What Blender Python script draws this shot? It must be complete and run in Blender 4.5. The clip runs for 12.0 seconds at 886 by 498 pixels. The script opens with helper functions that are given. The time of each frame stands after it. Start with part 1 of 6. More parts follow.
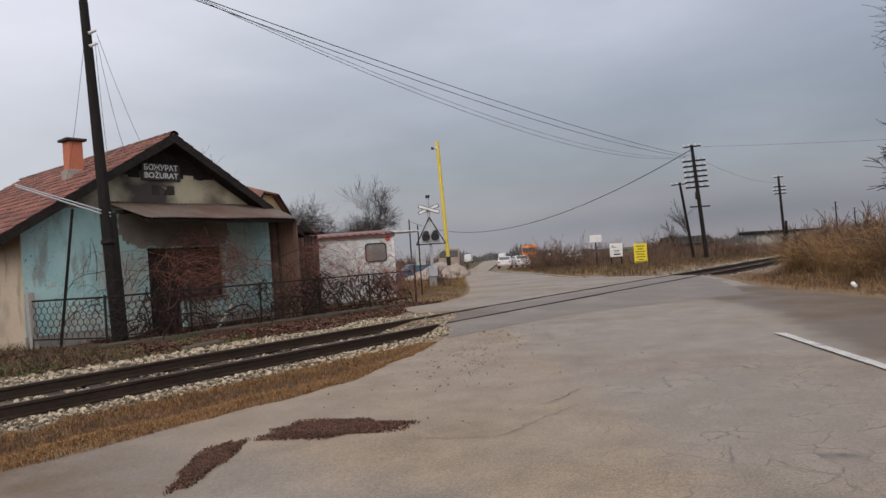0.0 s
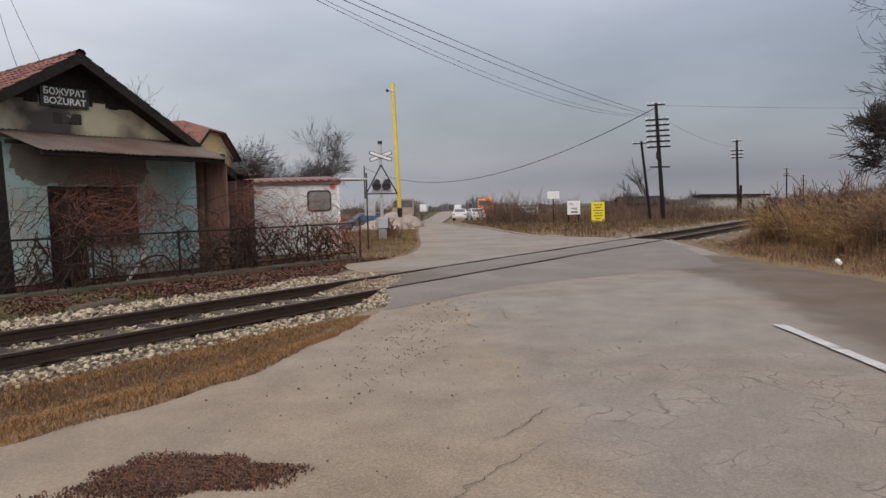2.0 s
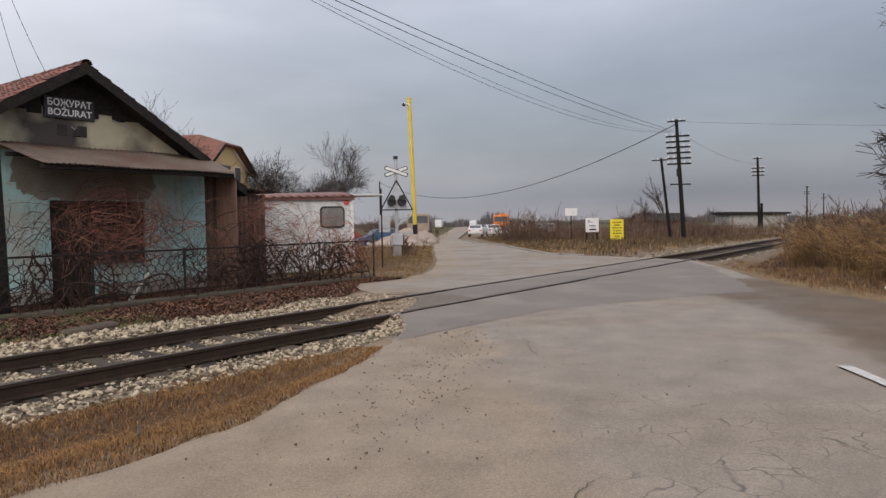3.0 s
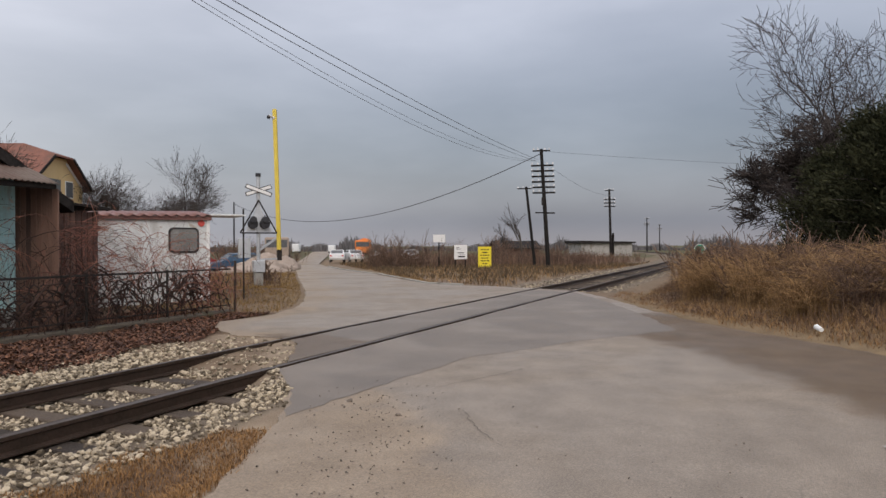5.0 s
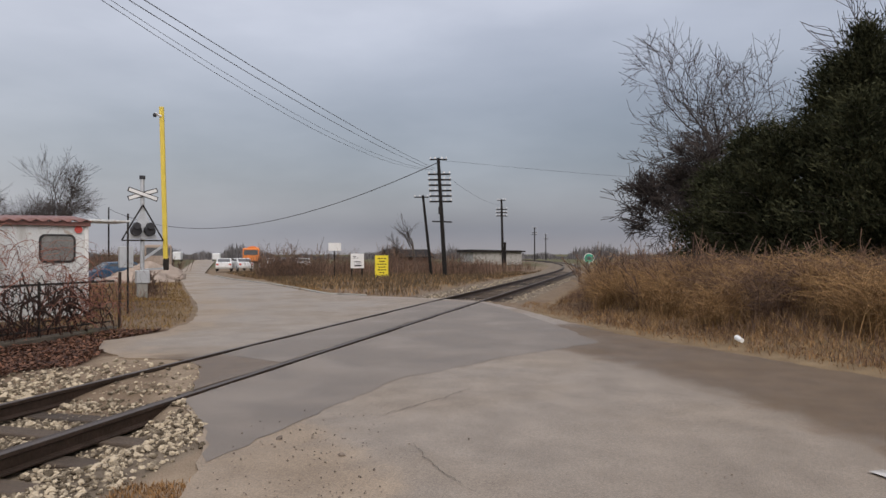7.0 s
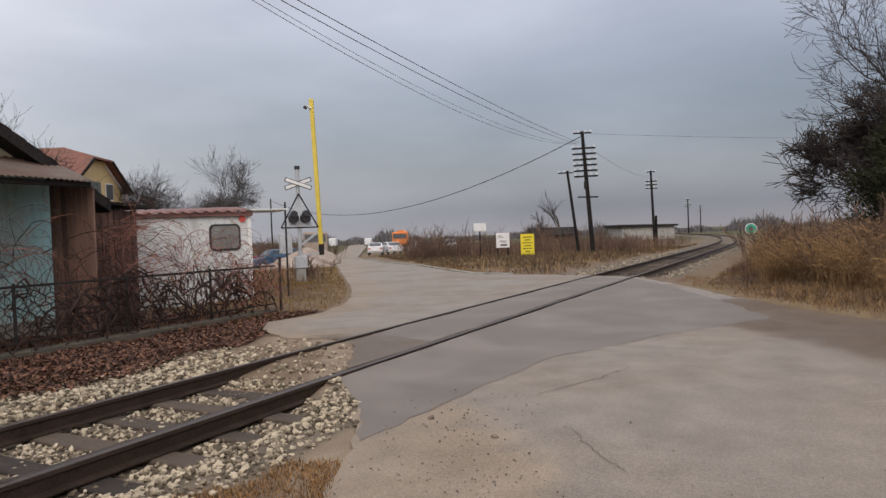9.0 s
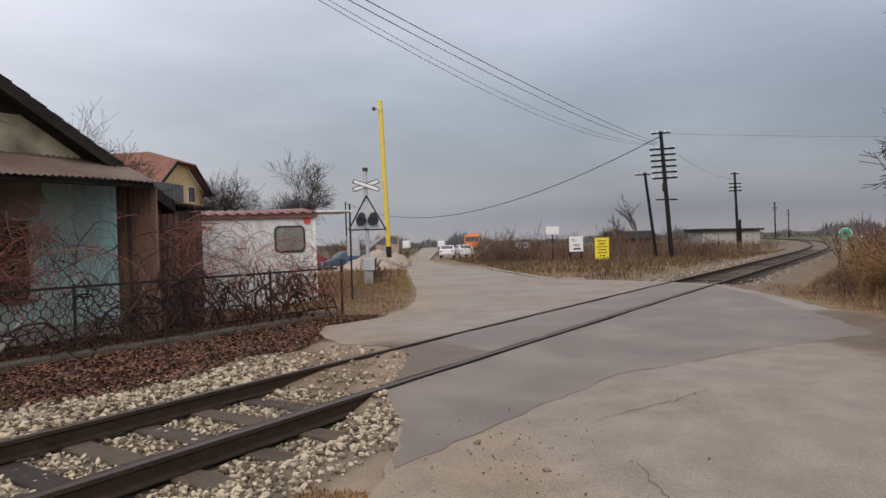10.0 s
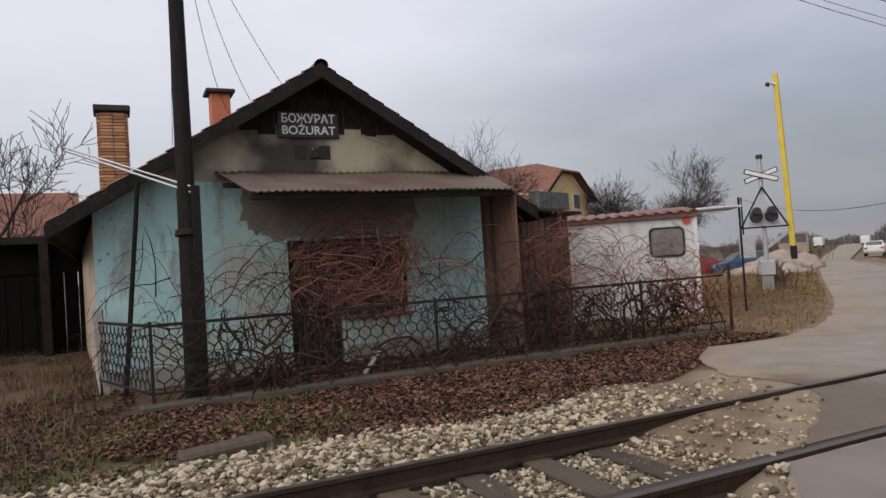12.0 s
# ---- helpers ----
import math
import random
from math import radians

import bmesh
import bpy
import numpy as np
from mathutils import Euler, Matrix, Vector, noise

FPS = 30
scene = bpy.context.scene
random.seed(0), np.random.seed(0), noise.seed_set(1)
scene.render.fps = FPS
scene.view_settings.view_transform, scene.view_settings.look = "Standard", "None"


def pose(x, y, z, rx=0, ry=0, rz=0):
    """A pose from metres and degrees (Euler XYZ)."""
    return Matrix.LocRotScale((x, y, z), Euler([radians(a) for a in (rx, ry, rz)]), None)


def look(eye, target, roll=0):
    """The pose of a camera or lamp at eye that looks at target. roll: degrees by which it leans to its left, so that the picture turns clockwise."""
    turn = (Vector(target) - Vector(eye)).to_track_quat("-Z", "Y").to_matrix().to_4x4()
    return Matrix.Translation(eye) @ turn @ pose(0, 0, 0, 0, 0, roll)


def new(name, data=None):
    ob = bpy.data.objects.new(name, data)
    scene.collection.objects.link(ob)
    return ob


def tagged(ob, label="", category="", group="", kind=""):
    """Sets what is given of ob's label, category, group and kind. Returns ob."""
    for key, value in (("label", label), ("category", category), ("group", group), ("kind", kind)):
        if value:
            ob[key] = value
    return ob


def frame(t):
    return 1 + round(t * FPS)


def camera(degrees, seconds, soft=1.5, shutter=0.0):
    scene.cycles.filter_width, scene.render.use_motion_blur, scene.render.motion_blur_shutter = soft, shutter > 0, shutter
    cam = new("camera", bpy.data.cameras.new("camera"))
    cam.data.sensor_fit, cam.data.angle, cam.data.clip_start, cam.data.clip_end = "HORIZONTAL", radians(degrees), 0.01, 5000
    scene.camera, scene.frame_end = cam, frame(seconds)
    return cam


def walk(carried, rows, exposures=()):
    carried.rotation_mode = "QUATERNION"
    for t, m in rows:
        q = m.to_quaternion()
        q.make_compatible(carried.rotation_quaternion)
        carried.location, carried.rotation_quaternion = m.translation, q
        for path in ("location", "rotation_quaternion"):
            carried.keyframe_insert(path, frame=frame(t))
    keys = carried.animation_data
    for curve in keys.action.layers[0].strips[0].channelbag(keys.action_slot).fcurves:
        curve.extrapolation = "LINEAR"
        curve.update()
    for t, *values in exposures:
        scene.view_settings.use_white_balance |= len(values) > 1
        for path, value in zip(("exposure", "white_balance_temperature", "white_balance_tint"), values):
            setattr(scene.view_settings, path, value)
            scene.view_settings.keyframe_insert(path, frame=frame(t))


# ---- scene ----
cam = camera(65.3, 12.0)
PATH = [
    (0, (-10.61, -8.435, 1.25), (-9.04, -7.198, 1.28), -4.0),
    (0.5, (-10.222, -8.26, 1.4), (-8.606, -7.082, 1.379), -2.3),
    (1, (-9.715, -8.026, 1.349), (-8.1, -6.847, 1.312), -0.6),
    (1.5, (-9.406, -7.792, 1.362), (-7.807, -6.592, 1.302), -0.7),
    (2, (-9.069, -7.497, 1.363), (-7.428, -6.359, 1.241), -1.5),
    (2.5, (-8.669, -7.286, 1.395), (-7.04, -6.127, 1.325), -0.7),
    (2.7, (-8.605, -7.2, 1.418), (-6.986, -6.027, 1.339), -1.1),
    (4.3, (-7.365, -5.821, 1.451), (-5.731, -4.668, 1.414), -0.1),
    (4.5, (-7.246, -5.699, 1.472), (-5.594, -4.571, 1.483), -0.4),
    (5, (-6.93, -5.323, 1.484), (-5.104, -4.506, 1.475), -0.2),
    (5.5, (-6.68, -5.066, 1.471), (-4.823, -4.324, 1.502), -2.4),
    (6, (-6.531, -4.801, 1.491), (-4.638, -4.155, 1.514), -2.1),
    (6.5, (-6.443, -4.621, 1.541), (-4.504, -4.133, 1.56), -2.8),
    (6.7, (-6.431, -4.601, 1.535), (-4.487, -4.129, 1.549), -1.1),
    (8.3, (-6.382, -4.464, 1.469), (-4.525, -3.721, 1.446), -0.8),
    (8.5, (-6.365, -4.447, 1.471), (-4.526, -3.663, 1.418), -1.6),
    (9, (-6.148, -4.463, 1.465), (-4.367, -3.555, 1.429), -2.2),
    (9.5, (-5.89, -4.464, 1.468), (-4.148, -3.481, 1.433), -1.5),
    (10, (-5.527, -4.342, 1.457), (-3.852, -3.25, 1.437), -1.8),
    (10.5, (-5.218, -4.217, 1.467), (-3.605, -3.035, 1.488), -3.2),
    (11, (-4.771, -4.025, 1.459), (-3.335, -2.633, 1.447), -2.5),
    (11.5, (-4.403, -3.606, 1.458), (-3.229, -1.987, 1.479), -2.6),
    (12, (-4.134, -3.374, 1.486), (-3.277, -1.568, 1.53), -3.7),
]
walk(cam, [(t, look(eye, target, roll)) for t, eye, target, roll in PATH], [(0, -0.12, 6600, 14), (1, -0.03, 6600, 14), (10.5, 0.0, 6600, 14), (12, -0.1, 6600, 14)])

# ---- light and sky ----
SUN_EL, SUN_AZ = radians(38), radians(208)
sun = new("sun", bpy.data.lights.new("sun", "SUN"))
sun.data.energy, sun.data.angle, sun.data.color = 1.0, radians(40), (1.0, 0.97, 0.93)
sun.matrix_world = look((math.cos(SUN_AZ) * 50, math.sin(SUN_AZ) * 50, 50 * math.tan(SUN_EL)), (0, 0, 0))

world = bpy.data.worlds.new("overcast_sky")
scene.world = world
world.use_nodes = True
wt = world.node_tree
wt.nodes.clear()


def wn(kind, **values):
    n = wt.nodes.new(kind)
    for key, value in values.items():
        n.inputs[key].default_value = value
    return n


def ramp_node(tree, stops, mode="EASE"):
    r = tree.nodes.new("ShaderNodeValToRGB")
    r.color_ramp.interpolation = mode
    while len(r.color_ramp.elements) < len(stops):
        r.color_ramp.elements.new(0.5)
    for e, (p, c) in zip(r.color_ramp.elements, stops):
        e.position, e.color = p, (*c, 1)
    return r


sky = wt.nodes.new("ShaderNodeTexSky")
sky.sky_type, sky.sun_disc = "NISHITA", False
sky.sun_elevation, sky.sun_rotation = SUN_EL, math.pi / 2 - SUN_AZ
sky.air_density, sky.dust_density = 1.5, 4.0
nisk = wn("ShaderNodeBackground", Strength=0.03)
wt.links.new(sky.outputs[0], nisk.inputs[0])
coord = wt.nodes.new("ShaderNodeTexCoord")
split = wt.nodes.new("ShaderNodeSeparateXYZ")
wt.links.new(coord.outputs["Generated"], split.inputs[0])
# overcast veil: dark slate low over the fields, bright towards the hidden sun and overhead
low = ramp_node(wt, [(0.0, (0.30, 0.30, 0.325)), (0.04, (0.195, 0.218, 0.268)), (0.14, (0.145, 0.176, 0.236)), (0.3, (0.30, 0.335, 0.41)), (0.5, (0.58, 0.61, 0.675)), (1.0, (1.0, 1.0, 1.03))])
bright = ramp_node(wt, [(0.0, (0.49, 0.52, 0.575)), (0.15, (0.55, 0.58, 0.638)), (0.35, (0.73, 0.755, 0.82)), (1.0, (1.0, 1.0, 1.03))])
wt.links.new(split.outputs[2], low.inputs[0])
wt.links.new(split.outputs[2], bright.inputs[0])
side = wt.nodes.new("ShaderNodeVectorMath")
side.operation = "DOT_PRODUCT"
side.inputs[1].default_value = (math.cos(radians(168)), math.sin(radians(168)), 0.5)
wt.links.new(coord.outputs["Generated"], side.inputs[0])
cloud = wn("ShaderNodeTexNoise", Scale=2.2, Detail=6.0, Roughness=0.5)
stretch = wt.nodes.new("ShaderNodeMapping")
stretch.inputs["Scale"].default_value = (1, 1, 3.2)
wt.links.new(coord.outputs["Generated"], stretch.inputs[0])
wt.links.new(stretch.outputs[0], cloud.inputs[0])
wob = wt.nodes.new("ShaderNodeMath")
wob.operation = "MULTIPLY_ADD"
wob.inputs[1].default_value = 0.55
wt.links.new(cloud.outputs[0], wob.inputs[0])
wt.links.new(side.outputs["Value"], wob.inputs[2])
where = wt.nodes.new("ShaderNodeMapRange")
where.interpolation_type = "SMOOTHSTEP"
where.inputs[1].default_value, where.inputs[2].default_value = -0.79, 0.41
wt.links.new(wob.outputs[0], where.inputs[0])
veil = wt.nodes.new("ShaderNodeMix")
veil.data_type = "RGBA"
wt.links.new(where.outputs[0], veil.inputs[0])
wt.links.new(low.outputs[0], veil.inputs[6])
wt.links.new(bright.outputs[0], veil.inputs[7])
grain = wt.nodes.new("ShaderNodeMapRange")
grain.inputs[1].default_value, grain.inputs[2].default_value = 0.3, 0.7
grain.inputs[3].default_value, grain.inputs[4].default_value = 0.92, 1.08
wt.links.new(cloud.outputs[0], grain.inputs[0])
cover = wn("ShaderNodeBackground", Strength=1.0)
wt.links.new(veil.outputs[2], cover.inputs[0])
wt.links.new(grain.outputs[0], cover.inputs[1])
both = wt.nodes.new("ShaderNodeAddShader")
wt.links.new(nisk.outputs[0], both.inputs[0])
wt.links.new(cover.outputs[0], both.inputs[1])
wout = wt.nodes.new("ShaderNodeOutputWorld")
wt.links.new(both.outputs[0], wout.inputs[0])


# ---- materials ----
def mat(name, c1, c2, rough=0.8, scale=4.0, fine=40.0, bump=0.3, metal=0.0, stain=None, stain_at=0.6, island=0.0, piece=0.0, stretch_by=(1, 1, 1), spec=0.5, fine_amount=0.5, chips=None):
    """Two colours mixed by a coarse and a fine noise, with relief; stain: a third colour in patches."""
    m = bpy.data.materials.new(name)
    m.use_nodes = True
    t = m.node_tree
    p = t.nodes["Principled BSDF"]
    p.inputs["Metallic"].default_value = metal
    p.inputs["Specular IOR Level"].default_value = spec
    tc = t.nodes.new("ShaderNodeTexCoord")
    mp = t.nodes.new("ShaderNodeMapping")
    mp.inputs["Scale"].default_value = stretch_by
    t.links.new(tc.outputs["Object"], mp.inputs[0])
    n1 = t.nodes.new("ShaderNodeTexNoise")
    n1.inputs["Scale"].default_value, n1.inputs["Detail"].default_value = scale, 6
    n2 = t.nodes.new("ShaderNodeTexNoise")
    n2.inputs["Scale"].default_value, n2.inputs["Detail"].default_value = fine, 4
    for n in (n1, n2):
        t.links.new(mp.outputs[0], n.inputs[0])
    mixf = t.nodes.new("ShaderNodeMix")
    mixf.inputs[0].default_value = fine_amount
    t.links.new(n1.outputs[0], mixf.inputs[2])
    t.links.new(n2.outputs[0], mixf.inputs[3])
    value = mixf.outputs[0]
    if island or piece:
        r = t.nodes.new("ShaderNodeNewGeometry").outputs["Random Per Island"] if island else t.nodes.new("ShaderNodeObjectInfo").outputs["Random"]
        off = t.nodes.new("ShaderNodeMath")
        off.operation = "MULTIPLY_ADD"
        off.inputs[1].default_value, off.inputs[2].default_value = island or piece, -0.5 * (island or piece)
        t.links.new(r, off.inputs[0])
        add = t.nodes.new("ShaderNodeMath")
        t.links.new(off.outputs[0], add.inputs[0])
        t.links.new(value, add.inputs[1])
        value = add.outputs[0]
    r = ramp_node(t, [(0.32, c1), (0.68, c2)], "LINEAR")
    t.links.new(value, r.inputs[0])
    colour = r.outputs[0]
    if stain:
        n3 = t.nodes.new("ShaderNodeTexNoise")
        n3.inputs["Scale"].default_value, n3.inputs["Detail"].default_value = scale * 0.45, 8
        t.links.new(mp.outputs[0], n3.inputs[0])
        f = t.nodes.new("ShaderNodeMapRange")
        f.inputs[1].default_value, f.inputs[2].default_value = stain_at - 0.07, stain_at + 0.1
        t.links.new(n3.outputs[0], f.inputs[0])
        mx = t.nodes.new("ShaderNodeMix")
        mx.data_type = "RGBA"
        mx.inputs[7].default_value = (*stain, 1)
        t.links.new(f.outputs[0], mx.inputs[0])
        t.links.new(colour, mx.inputs[6])
        colour = mx.outputs[2]
    if chips:
        # flaked spots: a sparse pick of warped cells, plus broad runs of grime
        for c_, sc, lo, hi, st in ((chips[0], 5.5, 0.60, 0.66, (1, 1, 1)), (chips[1], 1.1, 0.53, 0.66, (2.6, 2.6, 0.7)), (chips[2], 13.0, 0.64, 0.69, (1, 1, 1))):
            m2 = t.nodes.new("ShaderNodeMapping")
            m2.inputs["Scale"].default_value, m2.inputs["Location"].default_value = st, (sc * 3.1, 7.7, sc)
            t.links.new(tc.outputs["Object"], m2.inputs[0])
            n4 = t.nodes.new("ShaderNodeTexNoise")
            n4.inputs["Scale"].default_value, n4.inputs["Detail"].default_value, n4.inputs["Roughness"].default_value = sc, 7, 0.62
            t.links.new(m2.outputs[0], n4.inputs[0])
            f = t.nodes.new("ShaderNodeMapRange")
            f.inputs[1].default_value, f.inputs[2].default_value, f.inputs[4].default_value = lo, hi, 0.85
            t.links.new(n4.outputs[0], f.inputs[0])
            mx = t.nodes.new("ShaderNodeMix")
            mx.data_type = "RGBA"
            mx.inputs[7].default_value = (*c_, 1)
            t.links.new(f.outputs[0], mx.inputs[0])
            t.links.new(colour, mx.inputs[6])
            colour = mx.outputs[2]
    t.links.new(colour, p.inputs["Base Color"])
    rr = t.nodes.new("ShaderNodeMapRange")
    rr.inputs[3].default_value, rr.inputs[4].default_value = max(rough - 0.12, 0.03), min(rough + 0.12, 1)
    t.links.new(n1.outputs[0], rr.inputs[0])
    t.links.new(rr.outputs[0], p.inputs["Roughness"])
    if bump:
        b = t.nodes.new("ShaderNodeBump")
        b.inputs["Strength"].default_value, b.inputs["Distance"].default_value = bump, 0.02
        t.links.new(n2.outputs[0], b.inputs["Height"])
        t.links.new(b.outputs[0], p.inputs["Normal"])
    return m


M = dict(
    turquoise=mat("turquoise_plaster", (0.32, 0.56, 0.57), (0.48, 0.70, 0.69), 0.9, 1.6, 30, 0.4, stain=(0.42, 0.43, 0.38), stain_at=0.56, fine_amount=0.3, chips=((0.46, 0.43, 0.36), (0.27, 0.30, 0.28), (0.09, 0.075, 0.06))),
    cream=mat("cream_plaster", (0.36, 0.32, 0.22), (0.50, 0.46, 0.34), 0.9, 1.5, 30, 0.3, stain=(0.07, 0.06, 0.055), stain_at=0.53, fine_amount=0.25),
    beige=mat("beige_plaster", (0.42, 0.34, 0.25), (0.55, 0.46, 0.35), 0.9, 1.5, 35, 0.4, stain=(0.3, 0.25, 0.2), chips=((0.40, 0.38, 0.34), (0.28, 0.23, 0.17), (0.12, 0.09, 0.07))),
    plinth=mat("grey_plinth_render", (0.22, 0.21, 0.19), (0.36, 0.35, 0.31), 0.9, 2.5, 30, 0.5, stain=(0.12, 0.11, 0.09)),
    tile=mat("clay_roof_tile", (0.11, 0.045, 0.035), (0.26, 0.105, 0.075), 0.85, 3, 25, 0.3, stain=(0.07, 0.055, 0.045), piece=0.5),
    tile_rest=mat("clay_roof_tile_far", (0.11, 0.045, 0.035), (0.26, 0.105, 0.075), 0.85, 3, 25, 0.3, stain=(0.07, 0.055, 0.045), island=0.5),
    redtile=mat("red_clay_tile_far", (0.13, 0.053, 0.038), (0.27, 0.115, 0.078), 0.85, 2, 14, 0.8, stain=(0.14, 0.07, 0.05), stain_at=0.55, stretch_by=(1, 1, 2.5)),
    greybrown=mat("grey_brown_plaster", (0.16, 0.143, 0.125), (0.32, 0.295, 0.26), 0.9, 1.8, 30, 0.4, stain=(0.26, 0.36, 0.36), stain_at=0.57),
    tarwood=mat("tarred_dark_wood", (0.009, 0.008, 0.008), (0.028, 0.025, 0.023), 0.8, 3, 30, 0.5, stretch_by=(6, 6, 1), spec=0.12),
    # black for sooty boards, and for the shade painted into the door and window
    soot=mat("soot_and_shade_black", (0.010, 0.009, 0.009), (0.038, 0.033, 0.03), 0.85, 3, 20, 0.4, spec=0.15),
    brownwood=mat("weathered_brown_wood", (0.07, 0.04, 0.032), (0.205, 0.118, 0.086), 0.85, 3, 25, 0.5, stretch_by=(5, 5, 0.7), piece=0.4),
    rustroof=mat("rusty_corrugated_sheet", (0.085, 0.061, 0.047), (0.165, 0.125, 0.10), 0.75, 2.0, 18, 0.2, stain=(0.10, 0.055, 0.04), stain_at=0.55),
    black=mat("black_paint", (0.012, 0.012, 0.016), (0.03, 0.03, 0.035), 0.55, 5, 40, 0.1),
    white=mat("white_paint", (0.68, 0.68, 0.66), (0.82, 0.82, 0.80), 0.5, 3, 40, 0.05, stain=(0.5, 0.47, 0.42), stain_at=0.68),
    hutwhite=mat("worn_white_sheet", (0.52, 0.54, 0.53), (0.68, 0.69, 0.68), 0.6, 1.6, 25, 0.1, stain=(0.40, 0.36, 0.31), stain_at=0.6, chips=((0.40, 0.33, 0.27), (0.42, 0.41, 0.38), (0.22, 0.14, 0.10))),
    redsheet=mat("dull_red_metal_roof", (0.13, 0.055, 0.045), (0.24, 0.115, 0.095), 0.6, 4, 30, 0.1, stain=(0.2, 0.16, 0.14), stain_at=0.66),
    redpaint=mat("red_paint", (0.45, 0.05, 0.04), (0.55, 0.08, 0.06), 0.5),
    brick=mat("orange_brick", (0.30, 0.15, 0.08), (0.50, 0.29, 0.15), 0.85, 6, 40, 0.5, piece=0.6),
    redbrick=mat("red_clay_chimney", (0.42, 0.13, 0.075), (0.55, 0.19, 0.11), 0.85, 5, 40, 0.3),
    mortar=mat("grey_mortar", (0.25, 0.23, 0.2), (0.38, 0.35, 0.31), 0.95, 8, 60, 0.5),
    iron=mat("dark_fence_iron", (0.010, 0.010, 0.010), (0.035, 0.028, 0.024), 0.8, 10, 60, 0.3, spec=0.25),
    rail=mat("dark_rusty_rail", (0.019, 0.012, 0.006), (0.06, 0.036, 0.026), 0.55, 6, 40, 0.4, metal=0.3),
    railhead=mat("worn_rail_head", (0.05, 0.04, 0.034), (0.12, 0.098, 0.084), 0.5, 10, 60, 0.1, metal=0.5),
    sleeper=mat("weathered_sleeper", (0.026, 0.018, 0.013), (0.12, 0.088, 0.062), 0.85, 4, 30, 0.6, stretch_by=(8, 1, 8), piece=0.4),
    stone=mat("pale_ballast_stone", (0.09, 0.068, 0.042), (0.52, 0.435, 0.31), 0.9, 9, 60, 0.5, island=0.55),
    stone_piece=mat("pale_ballast_stone_near", (0.09, 0.068, 0.042), (0.52, 0.435, 0.31), 0.9, 9, 60, 0.5, piece=0.6),
    concrete=mat("grey_concrete", (0.26, 0.25, 0.23), (0.42, 0.40, 0.37), 0.9, 3, 40, 0.5, stain=(0.16, 0.15, 0.13)),
    galv=mat("galvanised_steel", (0.38, 0.40, 0.42), (0.55, 0.57, 0.59), 0.45, 6, 40, 0.05, metal=0.5),
    yellow=mat("yellow_paint", (0.60, 0.45, 0.04), (0.72, 0.56, 0.08), 0.5, 3, 30, 0.05),
    signyellow=mat("yellow_sign_sheet", (0.75, 0.60, 0.03), (0.84, 0.70, 0.05), 0.5, 3, 30, 0.02),
    green=mat("green_signal_enamel", (0.02, 0.30, 0.19), (0.04, 0.42, 0.27), 0.5, 4, 30, 0.02),
    darkvine=mat("thick_dark_vine_bark", (0.015, 0.010, 0.009), (0.065, 0.039, 0.031), 0.9, 6, 40, 0.4, island=0.4, spec=0.2),
    vine=mat("bare_vine_stem", (0.055, 0.032, 0.025), (0.20, 0.12, 0.088), 0.9, 6, 40, 0.3, island=0.5),
    redvine=mat("reddish_bare_stem", (0.10, 0.036, 0.026), (0.33, 0.138, 0.092), 0.85, 6, 40, 0.2, island=0.6),
    bark=mat("grey_brown_bark", (0.035, 0.028, 0.024), (0.10, 0.085, 0.07), 0.95, 6, 40, 0.5, stretch_by=(3, 3, 1)),
    twig=mat("dark_twig", (0.022, 0.017, 0.016), (0.075, 0.058, 0.05), 0.95, 3, 20, 0.0, island=0.4),
    shrub=mat("dry_shrub_stem", (0.07, 0.042, 0.03), (0.21, 0.13, 0.085), 0.95, 3, 20, 0.0, island=0.6),
    needle=mat("dark_evergreen_foliage", (0.017, 0.021, 0.011), (0.064, 0.065, 0.034), 0.95, 0.5, 3, 0.0, island=0.4, spec=0.1),
    straw=mat("dry_straw_grass", (0.15, 0.082, 0.033), (0.42, 0.258, 0.112), 0.9, 0.7, 6, 0.0, island=0.6),
    rustgrass=mat("rusty_dead_grass", (0.11, 0.054, 0.019), (0.34, 0.185, 0.07), 0.95, 1.0, 8, 0.0, island=0.6),
    greengrass=mat("winter_green_grass", (0.05, 0.07, 0.02), (0.17, 0.18, 0.06), 0.9, 1.0, 8, 0.0, island=0.6),
    leaf=mat("fallen_brown_leaf", (0.036, 0.015, 0.010), (0.18, 0.083, 0.046), 0.85, 3, 20, 0.0, island=0.7),
    darkglass=mat("dusty_window_glass", (0.06, 0.065, 0.07), (0.13, 0.135, 0.14), 0.18, 2, 30, 0.02),
    rubber=mat("black_rubber", (0.012, 0.012, 0.012), (0.03, 0.03, 0.03), 0.8),
    bluecar=mat("blue_car_paint", (0.025, 0.06, 0.11), (0.04, 0.09, 0.155), 0.3, 2, 20, 0.0),
    redcar=mat("red_car_paint", (0.20, 0.02, 0.02), (0.28, 0.035, 0.03), 0.3, 2, 20, 0.0),
    whitecar=mat("white_car_paint", (0.62, 0.63, 0.63), (0.74, 0.75, 0.75), 0.3, 2, 20, 0.0),
    orange=mat("orange_machine_paint", (0.65, 0.17, 0.03), (0.80, 0.26, 0.05), 0.5, 2, 20, 0.05),
    yellowhouse=mat("ochre_house_plaster", (0.58, 0.42, 0.20), (0.68, 0.51, 0.27), 0.9, 1, 20, 0.1),
    sand=mat("pinkish_gravel_heap", (0.27, 0.212, 0.17), (0.42, 0.345, 0.28), 0.95, 3, 30, 0.7),
    # pane base colour lightened to carry the sky's reflection
    hutglass=mat("sky_toned_pane", (0.13, 0.13, 0.125), (0.24, 0.235, 0.22), 0.25, 2, 30, 0.02),
    # bare wood made paler than near twigs; distance haze is in the colour
